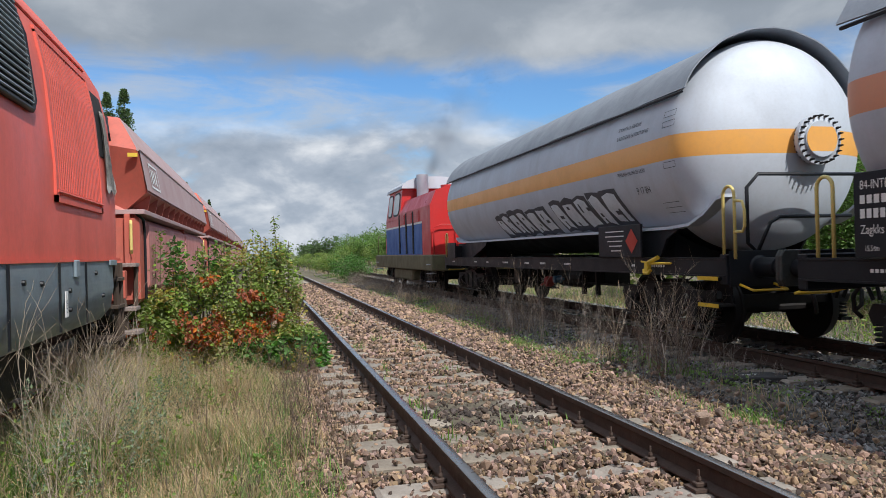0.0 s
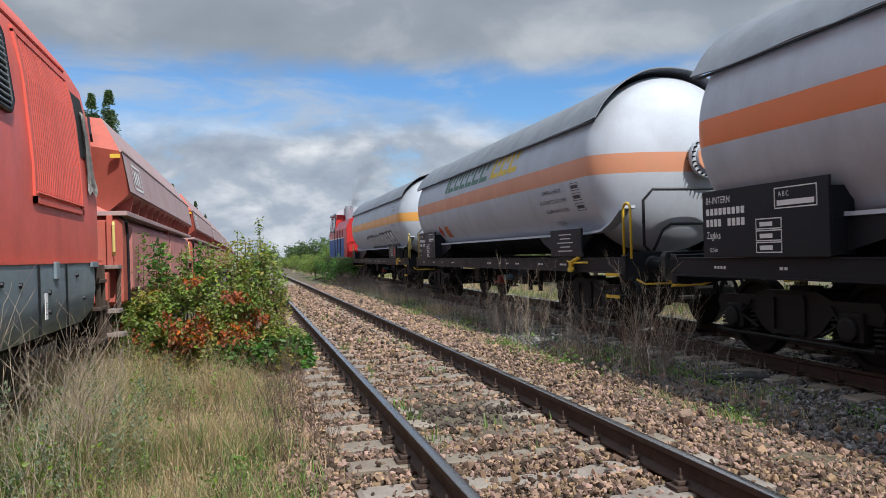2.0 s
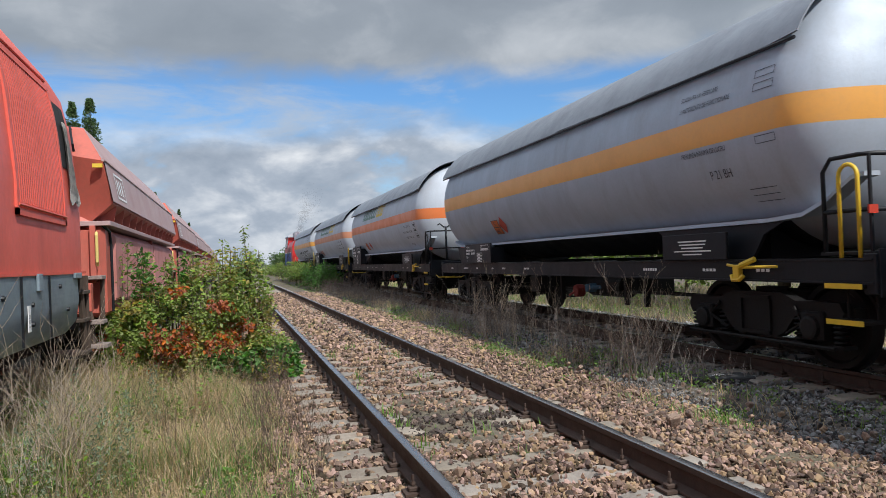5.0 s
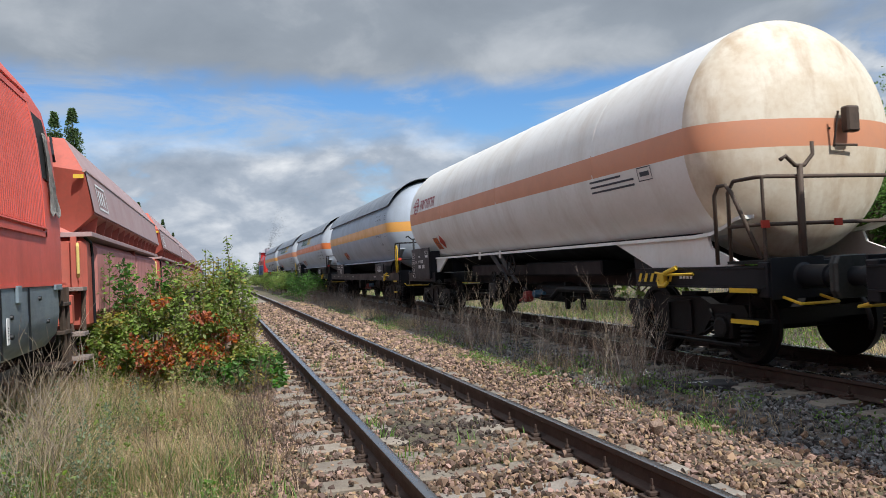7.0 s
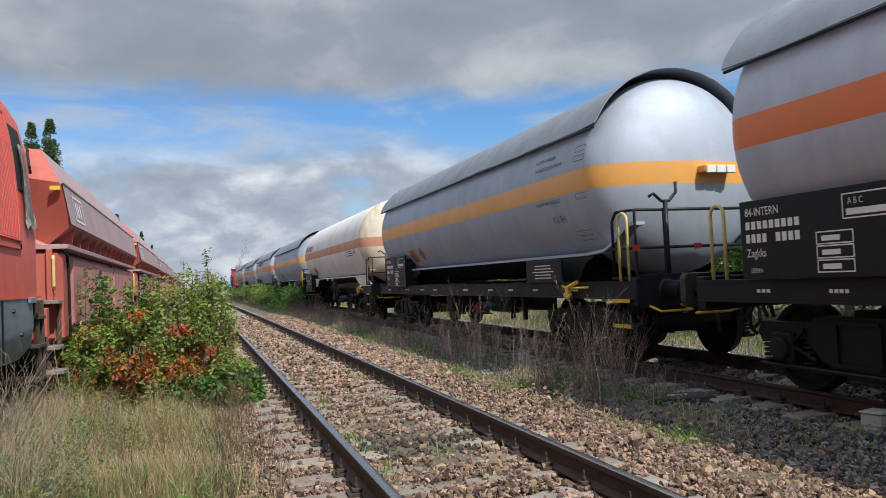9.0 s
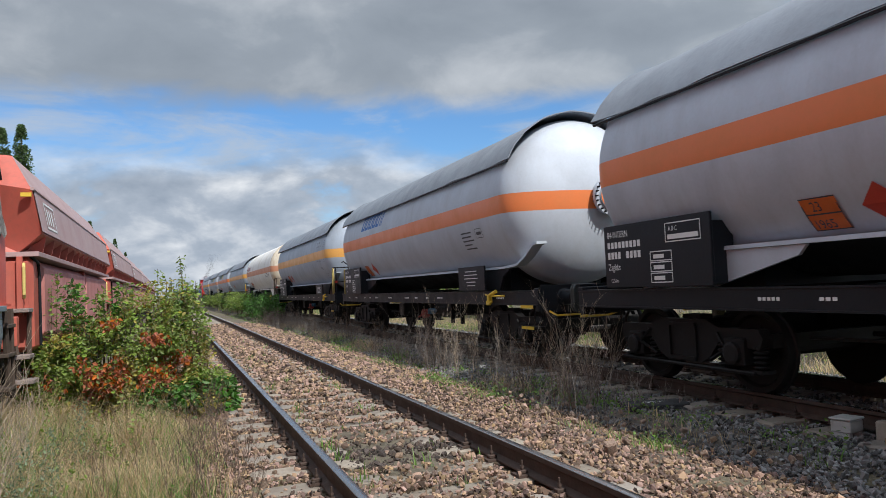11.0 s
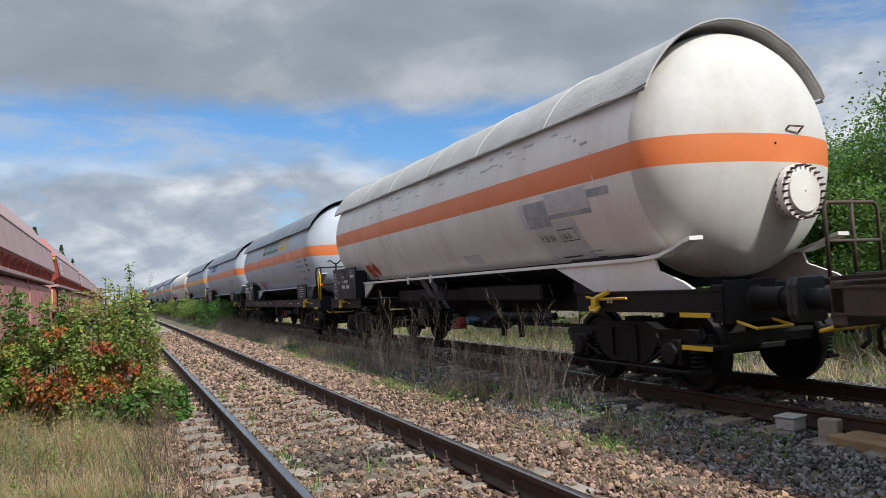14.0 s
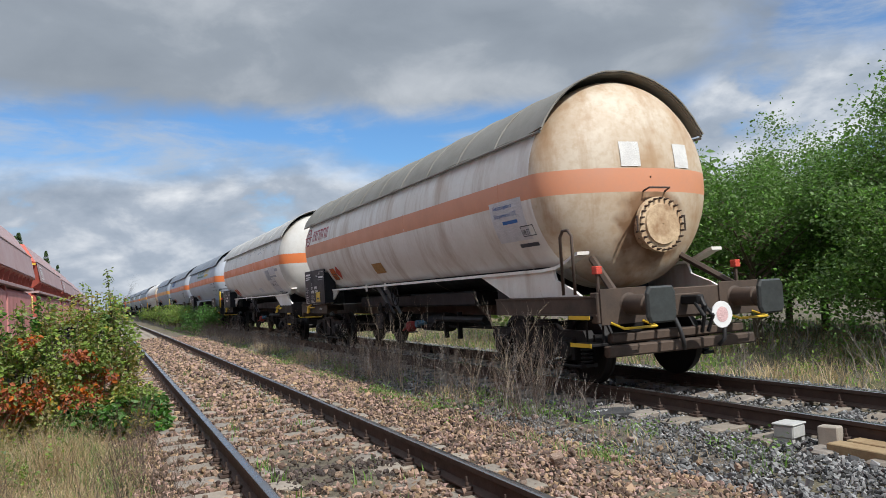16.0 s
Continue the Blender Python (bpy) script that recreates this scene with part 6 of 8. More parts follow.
    rows = []
    rnd = random.Random(3)
    for i in range(13):
        z = 2.80 - 0.76 * i / 12
        wdt = 0.12 + 0.30 * i / 12
        rows.append([(wall_x(z) + 0.025 + 0.012 * math.sin(k * 1.9 + i * 0.35) + 0.01 * rnd.random(), 7.84 + (k / 8) * wdt, z - 0.05 * (k % 2) * (i == 12)) for k in range(9)])
    quads(bm, rows)
    bmesh.ops.solidify(bm, geom=bm.faces[:], thickness=0.012)
    part("window_cloth", bm, M_CLOTH, body, "ragged grey cloth hanging from the window", smooth=True)
    for z in (3.16,):
        bm = bmesh.new()
        rod(bm, [(wall_x(z) + 0.01, 5.5, z), (wall_x(z) + 0.01, 7.7, z)], 0.014, 6)
        part("rain_gutter", bm, M_RED, body)
    bm = bmesh.new()
    rod(bm, [(1.34, 8.28, 1.7), (1.30, 8.33, 2.2), (1.28, 8.33, 2.9)], 0.014, 6)
    part("handrail", bm, M_BLACK, body)
    bm = bmesh.new()
    box(bm, 1.49, 1.512, y0, y1 - 0.1, 1.325, 1.35)
    part("trim_line", bm, M_RED, body)
    # rounded blue-grey skirt
    sk = [(1.50, 1.33), (1.51, 1.05), (1.48, 0.86), (1.38, 0.74), (1.2, 0.68), (-1.2, 0.68), (-1.38, 0.74), (-1.48, 0.86), (-1.51, 1.05), (-1.50, 1.33)]
    bm = bmesh.new()
    quads(bm, [[(x * k, y, z) for x, z in sk] for y, k in ((y0, 1), (y1 - 0.5, 1), (y1, 0.94))], True, cap=True)
    skirt = part("skirt", bm, M_BLUEGREY, root, "scratched blue-grey skirt", smooth=30)
    for y in (4.9, 6.05, 6.9):
        bm = bmesh.new()
        box(bm, 1.508, 1.522, y - 0.01, y + 0.01, 0.8, 1.32)
        part("panel_joint", bm, M_BLACK, skirt)
    for y, z in ((5.6, 1.18), (6.35, 1.1), (6.35, 0.95), (7.3, 1.22), (5.2, 1.2), (7.6, 1.0)):
        bm = bmesh.new()
        spun_x(bm, [(1.50, 0.022), (1.525, 0.018)], y, z, 8)
        part("bolt", bm, M_BLACK, skirt)
    for q in ((6.5, 6.62, 1.20, 1.34), (7.9, 8.2, 1.28, 1.335)):
        bm = bmesh.new()
        box(bm, 1.505, 1.53, *q, 0.005)
        part("lug", bm, M_BLUEGREY, skirt)
    bm = bmesh.new()
    box(bm, 1.512, 1.518, 6.2, 6.27, 0.9, 1.1)
    tag = part("label_plate", bm, M_LETTER, skirt, "small pale plate with a number")
    me = text_mesh("100", 0.075)
    for v in me.vertices:
        v.co = (1.5185, 6.215 + v.co.y * 0.7, 0.92 + v.co.x)
    me.materials.append(M_INK)
    tw = new("writing", me)
    tw.parent = tag
    # steps and step irons at the end
    for zz in (0.45, 0.8, 1.1):
        bm = bmesh.new()
        box(bm, 1.1, 1.46, y1 + 0.02, y1 + 0.42, zz, zz + 0.04, 0.005)
        part("step", bm, M_BROWNSTEEL, root)
    bm = bmesh.new()
    rod(bm, [(1.42, y1 + 0.05, 1.3), (1.42, y1 + 0.25, 0.4)], 0.035, 6)
    rod(bm, [(1.42, y1 + 0.38, 1.3), (1.42, y1 + 0.42, 0.35)], 0.03, 6)
    part("step_hanger", bm, M_BROWNSTEEL, root)
    bm = bmesh.new()
    for y in (-5, -2.5, 1.5, 3.6, 5.6):
        spun_x(bm, [(-0.8, 0.5), (-0.68, 0.52), (0.68, 0.52), (0.8, 0.5)], y, 0.52, 24)
    box(bm, -1.2, 1.2, -6.2, 6.6, 0.3, 0.7, 0.05)
    part("running_gear", bm, M_GRIME, root)
    bm = bmesh.new()
    for s in (-1, 1):
        spun(bm, [(y1 - 0.05, 0.13), (y1 + 0.5, 0.13), (y1 + 0.52, 0.22), (y1 + 0.57, 0.22), (y1 + 0.58, 0.02)], 16, 1.05, centre_x=s * 0.875)
    part("buffer", bm, M_GRIME, root)


siding_loco()


# ---- self-unloading hopper wagons ----
M_DUSTSTEP = material_once("dusty_step_steel", (0.27, 0.22, 0.20), rough=0.85, amount=0.6)


def hopper_wagon(y0):
    """y0: buffer faces at its near end; 12.2 m long."""
    L = 12.2
    root = thing("hopper_wagon", "weathered brown-red hopper wagon with sloping covers", "hopper wagon", "hopper wagons on the siding", m=pose(track_x(X_SIDING, y0 + L / 2), y0, 0))
    a, b = 1.32, L - 0.30
    # upper bin with inward sloping covers
    half = [(1.25, 2.0), (1.55, 2.22), (1.46, 2.76), (1.15, 3.28), (0.35, 3.38)]
    prof = half + [(-x, z) for x, z in reversed(half)]
    bm = bmesh.new()
    rings = [[(x, a + 0.12 + 0.2 * max(0.0, (2.22 - z) / 0.22) - 0.12 * min(1, max(0, (z - 2.22) / 0.54)) + max(0, z - 2.76) * 1.1, z) for x, z in prof], [(x, b - 0.5 * max(0.0, (2.22 - z) / 0.22) - max(0, z - 2.76) * 1.1, z) for x, z in prof]]
    vs = quads(bm, rings, True, cap=True)
    for f in bm.faces:
        if f.calc_center_median().z > 2.9 and abs(f.normal.y) < 0.5:
            f.material_index = 1
    bm.normal_update()
    for f in bm.faces:
        c = f.calc_center_median()
        f.material_index = 1 if (c.z > 2.9 and abs(c.y - L / 2) < L * 0.3) else 0
    binn = part("bin", bm, [M_HOPRED, M_HOPPINK], root)
    # outer side sheets, bleached
    for s in (-1, 1):
        bm = bmesh.new()
        quads(bm, [[(s * (1.565 - 0.09 * t), a + 0.05, 2.24 + 0.51 * t), (s * (1.565 - 0.09 * t), b - 0.05, 2.24 + 0.51 * t)] for t in (0, 0.5, 1)])
        part("side_sheet", bm, M_HOPPINK, binn, "sun-bleached side sheet")
        bm = bmesh.new()
        rod(bm, [(s * 1.465, a, 2.77), (s * 1.465, b, 2.77)], 0.024, 6)
        part("top_rim", bm, M_HOPPINK, binn)
        # gusset row under the bin
        bm = bmesh.new()
        box(bm, s * 1.0, s * 1.52, a + 0.06, b + 0.02, 1.93, 1.99, 0.004)
        ledge = part("ledge", bm, M_HOPPINK, root, "dusty ledge under the bin")
        for k in range(14):
            y = a + 0.5 + (b - a - 1.0) * k / 13
            bm = bmesh.new()
            quads(bm, [[(s * 1.27, y + d, 2.0), (s * 1.50, y + d, 2.0), (s * 1.54, y + d, 2.2), (s * 1.5, y + d, 2.21)] for d in (-0.015, 0.015)], True, cap=True)
            part("gusset", bm, M_HOPRED, ledge)
        # two long discharge doors with rounded edges
        for ya, yb in ((2.08, 7.1), (7.2, b - 0.02)):
            bm = bmesh.new()
            box(bm, s * 1.20, s * 1.46, ya, yb, 0.85, 1.90, 0.09)
            part("discharge_door", bm, M_HOPDOOR, root)
        bm = bmesh.new()
        box(bm, s * 1.18, s * 1.44, 7.09, 7.21, 0.8, 1.93, 0.01)
        part("door_pillar", bm, M_HOPRED, root, "bare red pillar between the doors")
        bm = bmesh.new()
        box(bm, s * 1.0, s * 1.44, a + 0.1, 2.06, 0.75, 1.93, 0.06)
        part("corner_pillar", bm, M_HOPRED, root)
        bm = bmesh.new()
        rod(bm, [(s * 1.40, a + 0.16, 1.95), (s * 1.455, a + 0.4, 1.86), (s * 1.455, a + 0.48, 1.7), (s * 1.455, a + 0.5, 0.8)], 0.02, 6)
        part("air_pipe", bm, M_BLACK, root)
    bm = bmesh.new()
    box(bm, -1.2, 1.2, a + 0.2, b, 0.7, 1.93, 0.02)
    box(bm, -1.35, 1.35, a - 0.45, a - 0.3, 0.85, 1.2, 0.01)
    box(bm, -1.35, 1.35, b + 0.1, b + 0.25, 0.85, 1.2, 0.01)
    part("underframe", bm, M_HOPRED, root)
    for s in (-1, 1):
        bm = bmesh.new()
        box(bm, s * 1.27, s * 1.34, a + 0.02, a + 0.10, 1.2, 1.93, 0.006)
        part("end_post", bm, M_HOPRED, root)
        bm = bmesh.new()
        rod(bm, [(s * 1.18, a - 0.02, 1.26), (s * 1.28, a - 0.06, 0.72), (s * 1.30, a - 0.08, 0.42)], 0.032, 6)
        part("step_hanger", bm, M_BROWNSTEEL, root)
        bm = bmesh.new()
        rod(bm, [(s * 1.40, a + 0.05, 1.26), (s * 1.40, a, 0.66)], 0.03, 6)
        part("step_hanger", bm, M_BROWNSTEEL, root)
        for zz, x0, x1 in ((1.24, 1.02, 1.44), (0.68, 1.16, 1.44), (0.38, 1.2, 1.48)):
            bm = bmesh.new()
            box(bm, s * x0, s * x1, a - 0.22, a + 0.10, zz, zz + 0.05, 0.006)
            part("step", bm, M_DUSTSTEP, root, "dusty grey end step")
        bm = bmesh.new()
        rod(bm, [(s * 1.35, a + 0.04, 1.84), (s * 1.36, a - 0.01, 1.80), (s * 1.36, a - 0.01, 1.46), (s * 1.35, a + 0.04, 1.42)], 0.019, 8)
        part("handrail", bm, M_PALEYELLOW, root, "yellow grab handle")
        for e in (0, 1):
            yy = a - 0.45 if e == 0 else b + 0.25
            d = -1 if e == 0 else 1
            bm = bmesh.new()
            spun(bm, [(yy, 0.12), (yy + d * 0.4, 0.12), (yy + d * 0.42, 0.21), (yy + d * 0.47, 0.2)], 14, 1.05, centre_x=s * 0.875)
            part("buffer", bm, M_GRIME, root)
    bm = bmesh.new()
    box(bm, 1.34, 1.46, a - 0.02, a + 0.01, 2.67, 2.72)
    part("marker", bm, M_GOLDINK, binn, "small yellow marker")
    bm = bmesh.new()
    rod(bm, [(1.0, a + 0.55, 3.25), (1.02, a + 0.38, 3.26), (1.10, a + 0.10, 2.98), (1.10, a + 0.16, 2.9)], 0.016, 6)
    part("end_handle", bm, M_BLACK, binn)
    # faded square mark on the side
    bm = bmesh.new()
    for ya, z0, w, h in ((1.9, 2.32, 0.85, 0.03), (1.9, 2.64, 0.85, 0.03), (1.9, 2.32, 0.045, 0.35), (2.70, 2.32, 0.045, 0.35), (2.05, 2.39, 0.10, 0.2), (2.22, 2.39, 0.10, 0.2), (2.42, 2.39, 0.10, 0.2)):
        bm.faces.new([bm.verts.new((1.572 - 0.09 * ((z - 2.24) / 0.51), y, z)) for y, z in ((ya, z0), (ya + w, z0), (ya + w, z0 + h), (ya, z0 + h))])
    part("faded_mark", bm, M_LETTER, binn, "faded pale square mark")
    for k in range(2):
        add_static_bogie(root, 2.6 if k == 0 else L - 2.3)
    return root


def add_static_bogie(root, y):
    keep = len(WHEELSETS)
    add_bogie(root, y, M_GRIME)
    del WHEELSETS[keep:]


hopper = hopper_wagon(8.93)
for k in range(1, 9):
    yy = 8.93 + 12.2 * k
    copy_thing(hopper, pose(track_x(X_SIDING, yy), yy, 0))


# ---- sleepers and fastenings ----
def sleeper_mesh(w, h):
    bm = bmesh.new()
    prof = [(-1.28, -0.02), (-1.25, 0.0), (-0.45, 0.0), (-0.3, -0.03), (0.3, -0.03), (0.45, 0.0), (1.25, 0.0), (1.28, -0.02), (1.28, -h), (-1.28, -h)]
    quads(bm, [[(x, -w / 2, z - 0.012) for x, z in prof], [(x, -w / 2 + 0.02, z) for x, z in prof], [(x, w / 2 - 0.02, z) for x, z in prof], [(x, w / 2, z - 0.012) for x, z in prof]], True, cap=True)
    return bm


def clip_mesh():
    bm = bmesh.new()
    box(bm, -0.16, 0.16, -0.07, 0.07, -0.176, -0.158)
    for s in (-1, 1):
        box(bm, s * 0.055, s * 0.13, -0.03, 0.03, -0.158, -0.128, 0.006)
        spun_x_z(bm, s * 0.095, 0, -0.13, 0.018, 0.032, 6)
        spun_x_z(bm, s * 0.095, 0, -0.10, 0.010, 0.045, 6)
    return bm


def lay_sleepers(root, x0, ya, yb, pitch, clip_to, seed):
    rnd = random.Random(seed)
    y = ya
    while y < yb:
        ob = shared("sleeper", lambda: sleeper_mesh(0.26, 0.16), M_SLEEPER, root, "sleeper")
        ob.matrix_basis = pose(track_x(x0, y) + rnd.uniform(-0.02, 0.02), y, -0.178 + rnd.uniform(-0.006, 0.0), 0, 0, rnd.uniform(-0.7, 0.7))
        if y < clip_to:
            for side in (-0.7525, 0.7525):
                c = shared("rail_clip", clip_mesh, M_RAIL, root, "rail_clip")
                c.matrix_basis = pose(track_x(x0, y) + side, y, 0.0)
        y += pitch + rnd.uniform(-0.015, 0.015)


lay_sleepers(main_track, X_MAIN, -1.9, 95, 0.60, 36, 11)
lay_sleepers(train_track, X_TRAIN, -1.9, 70, 0.60, 26, 12)
lay_sleepers(siding_track, X_SIDING, 3.0, 14, 0.62, 0, 13)


# ---- ballast ----
CUBE = np.array([(x, y, z) for x in (-1, 1) for y in (-1, 1) for z in (-1, 1)], float)
CUBE_F = np.array([(0, 1, 3, 2), (4, 6, 7, 5), (0, 4, 5, 1), (2, 3, 7, 6), (0, 2, 6, 4), (1, 5, 7, 3)])


def hull_shape(rng):
    """An angular crushed stone: the hull of ten random points."""
    q = rng.normal(size=(10, 3))
    q /= np.linalg.norm(q, axis=1)[:, None]
    q *= rng.uniform(0.8, 1.1, (10, 1)) * rng.uniform(0.62, 1.18, 3)
    bm = bmesh.new()
    for p in q:
        bm.verts.new(p)
    bmesh.ops.convex_hull(bm, input=bm.verts[:])
    bm.verts.ensure_lookup_table()
    bm.verts.index_update()
    v = np.array([tuple(w.co) for w in bm.verts])
    f = np.array([[w.index for w in face.verts] for face in bm.faces])
    bm.free()
    return v, f


def stone_shape(rng):
    p = CUBE * rng.uniform(0.55, 1.0, (8, 3)) * rng.uniform(0.65, 1.15, 3)
    q = rng.normal(size=4)
    q /= np.linalg.norm(q)
    w, x, y, z = q
    r = np.array([[1 - 2 * (y * y + z * z), 2 * (x * y - z * w), 2 * (x * z + y * w)], [2 * (x * y + z * w), 1 - 2 * (x * x + z * z), 2 * (y * z - x * w)], [2 * (x * z - y * w), 2 * (y * z + x * w), 1 - 2 * (x * x + y * y)]])
    return p @ r.T


def mesh_object(name, verts, faces, mats, parent=None, label="", category="", kind="", smooth=False):
    me = bpy.data.meshes.new(name)
    me.from_pydata(verts, [], faces)
    for m in mats if isinstance(mats, (list, tuple)) else [mats]:
        me.materials.append(m)
    if smooth:
        me.shade_smooth()
    ob = new(name, me)
    ob.parent = parent
    return tagged(ob, label, category, kind=kind)


def scatter_stones(name, x_lo, x_hi, x0, count, size, mat, seed, label, z_bed, dark_patch=False):
    rng = np.random.default_rng(seed)
    shapes = [hull_shape(rng) for _ in range(120)]
    coarse = [stone_shape(rng) for _ in range(60)]
    verts, faces, n = [], [], 0
    for _ in range(count):
        # nearer ground gets more stones
        y = 3.4 * (40 / 3.4) ** (rng.random() ** 0.95)
        x = track_x(rng.uniform(x_lo, x_hi), y)
        d = x - track_x(x0, y)
        if min(abs(d - 0.7525), abs(d + 0.7525)) < 0.085:
            continue
        s = (size[0] + (size[1] - size[0]) * rng.random() ** 1.6) * (1 + 0.5 * (rng.random() < 0.06)) * (1 + max(0, y - 12) * 0.02)
        on_sleeper = abs(d) < 1.3 and abs(((y + 1.9) / 0.6 + 0.5) % 1 - 0.5) < 0.22
        if on_sleeper and rng.random() < (0.84 if d > -0.75 else 0.95):
            continue
        slope = max(0.0, abs(d) - 1.7) * 0.10
        z = z_bed - slope + rng.uniform(-0.024, 0.026) + (0.035 if on_sleeper else 0.0)
        # one patch of stones between the rails is dark brown
        spot = ((x - 2.0) / 0.62) ** 2 + ((y - 6.6) / 0.55) ** 2 < 1.0 + 0.5 * noise.noise(Vector((x * 3, y * 3, 1)))
        if spot != dark_patch:
            continue
        if y < 11:
            v, f = shapes[rng.integers(120)]
            faces.extend((f + n).tolist())
        else:
            v = coarse[rng.integers(60)]
            faces.extend((CUBE_F + n).tolist())
        verts.append(v * s + (x, y, z))
        n += len(v)
    return mesh_object(name, np.concatenate(verts).tolist(), faces, mat, None, label, "ballast", "stuff")


scatter_stones("ballast", 0.05, 4.75, X_MAIN, 92000, (0.014, 0.038), M_STONE, 21, "brown crushed-stone ballast between and beside the rails", -0.215)
scatter_stones("ballast", 0.05, 4.75, X_MAIN, 92000, (0.014, 0.038), M_DARKSTONE, 21, "dark brown patch of ballast between the rails", -0.215, True)
scatter_stones("ballast", 4.4, 9.4, X_TRAIN, 62000, (0.015, 0.036), M_GREYSTONE, 22, "grey crushed-stone ballast of the train's track", -0.225)

# loose larger stones close to the rails, one by one
rng = np.random.default_rng(5)
LOOSE = []
for k in range(8):
    p = stone_shape(rng)
    bm = bmesh.new()
    vs = [bm.verts.new(q) for q in p]
    for f in CUBE_F:
        bm.faces.new([vs[i] for i in f])
    bmesh.ops.bevel(bm, geom=bm.edges[:], offset=0.18, segments=1, affect="EDGES")
    me = bpy.data.meshes.new("stone")
    bm.to_mesh(me)
    bm.free()
    me.materials.append(material_once("loose_stone", (0.30, 0.21, 0.155), rough=0.9, random_tint=0.4, bump=0.05, scale=2, fine=9))
    LOOSE.append(me)
for k in range(280):
    ob = new("stone", LOOSE[k % 8])
    ob.parent = main_track
    y = rng.uniform(4.6, 10.5)
    x = rng.uniform(0.2, 4.9)
    while min(abs(x - X_MAIN - 0.7525), abs(x - X_MAIN + 0.7525)) < 0.14:
        x = rng.uniform(0.2, 4.9)
    s = rng.uniform(0.022, 0.040)
    ob.matrix_basis = pose(x, y, -0.185, *rng.uniform(0, 360, 3)) @ Matrix.Diagonal((s, s, s, 1))
bm_rock = new("stone", LOOSE[2])
tagged(bm_rock, "large reddish-brown stone lying on the ballast", "stone")
bm_rock.matrix_basis = pose(3.62, 5.62, -0.15, 20, 30, 50) @ Matrix.Diagonal((0.10, 0.08, 0.07, 1))


# ---- grass and weeds ----
def blades(name, spots, mat, label, category, seed, height, width, lean=0.5):
    """spots: (x, y, z, scale) for each blade."""
    rng = np.random.default_rng(seed)
    n = len(spots)
    sp = np.array(spots)
    az, h = rng.uniform(0, 2 * math.pi, n), rng.uniform(*height, n) * sp[:, 3]
    ln = rng.uniform(0.05, lean, n) * h
    w = rng.uniform(*width, n) / 2
    dx, dy = np.cos(az), np.sin(az)
    px, py = -dy, dx
    # the blade's flat side faces any way
    base, v = sp[:, :3], np.empty((n, 5, 3))
    for i, (t, k) in enumerate(((0, 1), (0.55, 0.8))):
        c = base + np.stack([dx * ln * t * t, dy * ln * t * t, h * t], -1)
        o = np.stack([px * w * k, py * w * k, np.zeros(n)], -1)
        v[:, 2 * i], v[:, 2 * i + 1] = c - o, c + o
    v[:, 4] = base + np.stack([dx * ln, dy * ln, h * 0.97], -1)
    idx = np.arange(n)[:, None] * 5
    faces = (idx + np.array([0, 1, 3, 2])).tolist() + (idx + np.array([2, 3, 4])).tolist()
    return mesh_object(name, v.reshape(-1, 3).tolist(), faces, mat, None, label, category, "stuff")


def patch(n, seed, xr, yr, keep, clump=0.0):
    rng = np.random.default_rng(seed)
    out = []
    while len(out) < n:
        x, y = rng.uniform(*xr), rng.uniform(*yr)
        f = keep(x, y)
        if clump:
            f *= 0.15 + 1.6 * max(0.0, noise.noise(Vector((x * clump, y * clump, seed))) + 0.25)
        if rng.random() < f:
            out.append((x, y, ground_z(x, y) - 0.01, 0.6 + 0.5 * f))
    return out


def left_verge(x, y):
    edge = 0.62 + 0.12 * math.sin(y * 1.7)
    if x > edge:
        return 0.0
    return min(1.0, (edge - x) * 1.6) * (1.0 if y < 10.5 else max(0.0, 1 - (y - 10.5) / 3))


def verge_height(pts, k=1.0):
    """Taller by the siding, trodden down towards the ballast."""
    out = []
    for x, y, z, s in pts:
        t = min(max((0.5 - x) / 1.7, 0.0), 1.0)
        wave = 0.75 + 0.7 * noise.noise(Vector((x * 1.1, y * 1.1, 2.0)))
        out.append((x, y, z, k * (0.38 + 0.72 * t) * max(0.45, wave)))
    return out


blades("dry_grass", verge_height(patch(30000, 31, (-2.4, 0.62), (3.3, 13), left_verge, 0.9)), M_STRAW, "dry straw-coloured grass on the verge", "grass", 41, (0.14, 0.62), (0.004, 0.008), 1.3)
blades("dry_grass", verge_height(patch(2600, 39, (-2.4, 0.45), (3.3, 10), left_verge, 0.7)), M_STRAW, "tall dry seed stalks on the verge", "grass", 49, (0.55, 0.85), (0.003, 0.005), 0.5)
blades("green_grass", verge_height(patch(24000, 32, (-2.4, 0.5), (3.3, 11), left_verge, 1.1)), M_GRASS, "green grass among the straw on the verge", "grass", 42, (0.12, 0.55), (0.004, 0.010), 1.0)


def between(x, y):
    c = 4.55 + 0.02 * (y - 8)
    return max(0.0, 1 - abs(x - track_x(c, y)) / 0.85) * (1 if y > 7.5 else 0.4)


blades("dry_grass", patch(15000, 33, (3.4, 6.0), (5, 70), between, 0.5), M_STRAW, "sparse dry grass between the tracks", "grass", 43, (0.06, 0.26), (0.003, 0.009), 1.7)
blades("green_grass", patch(7000, 34, (3.2, 6.3), (4.5, 60), lambda x, y: max(0.0, 1 - abs(x - 4.6) / 1.1) * max(0.0, noise.noise(Vector((x * 1.3, y * 0.9, 7))) * 2.2 - 0.25)), M_GRASS, "green weed tufts between the tracks", "grass", 44, (0.05, 0.17), (0.006, 0.013), 1.5)
blades("green_grass", patch(500, 35, (1.3, 2.6), (5, 25), lambda x, y: max(0.0, noise.noise(Vector((x * 3.1, y * 1.9, 17))) * 3 - 0.9)), M_GRASS, "green sprouts between the rails", "grass", 45, (0.06, 0.20), (0.008, 0.016), 0.9)
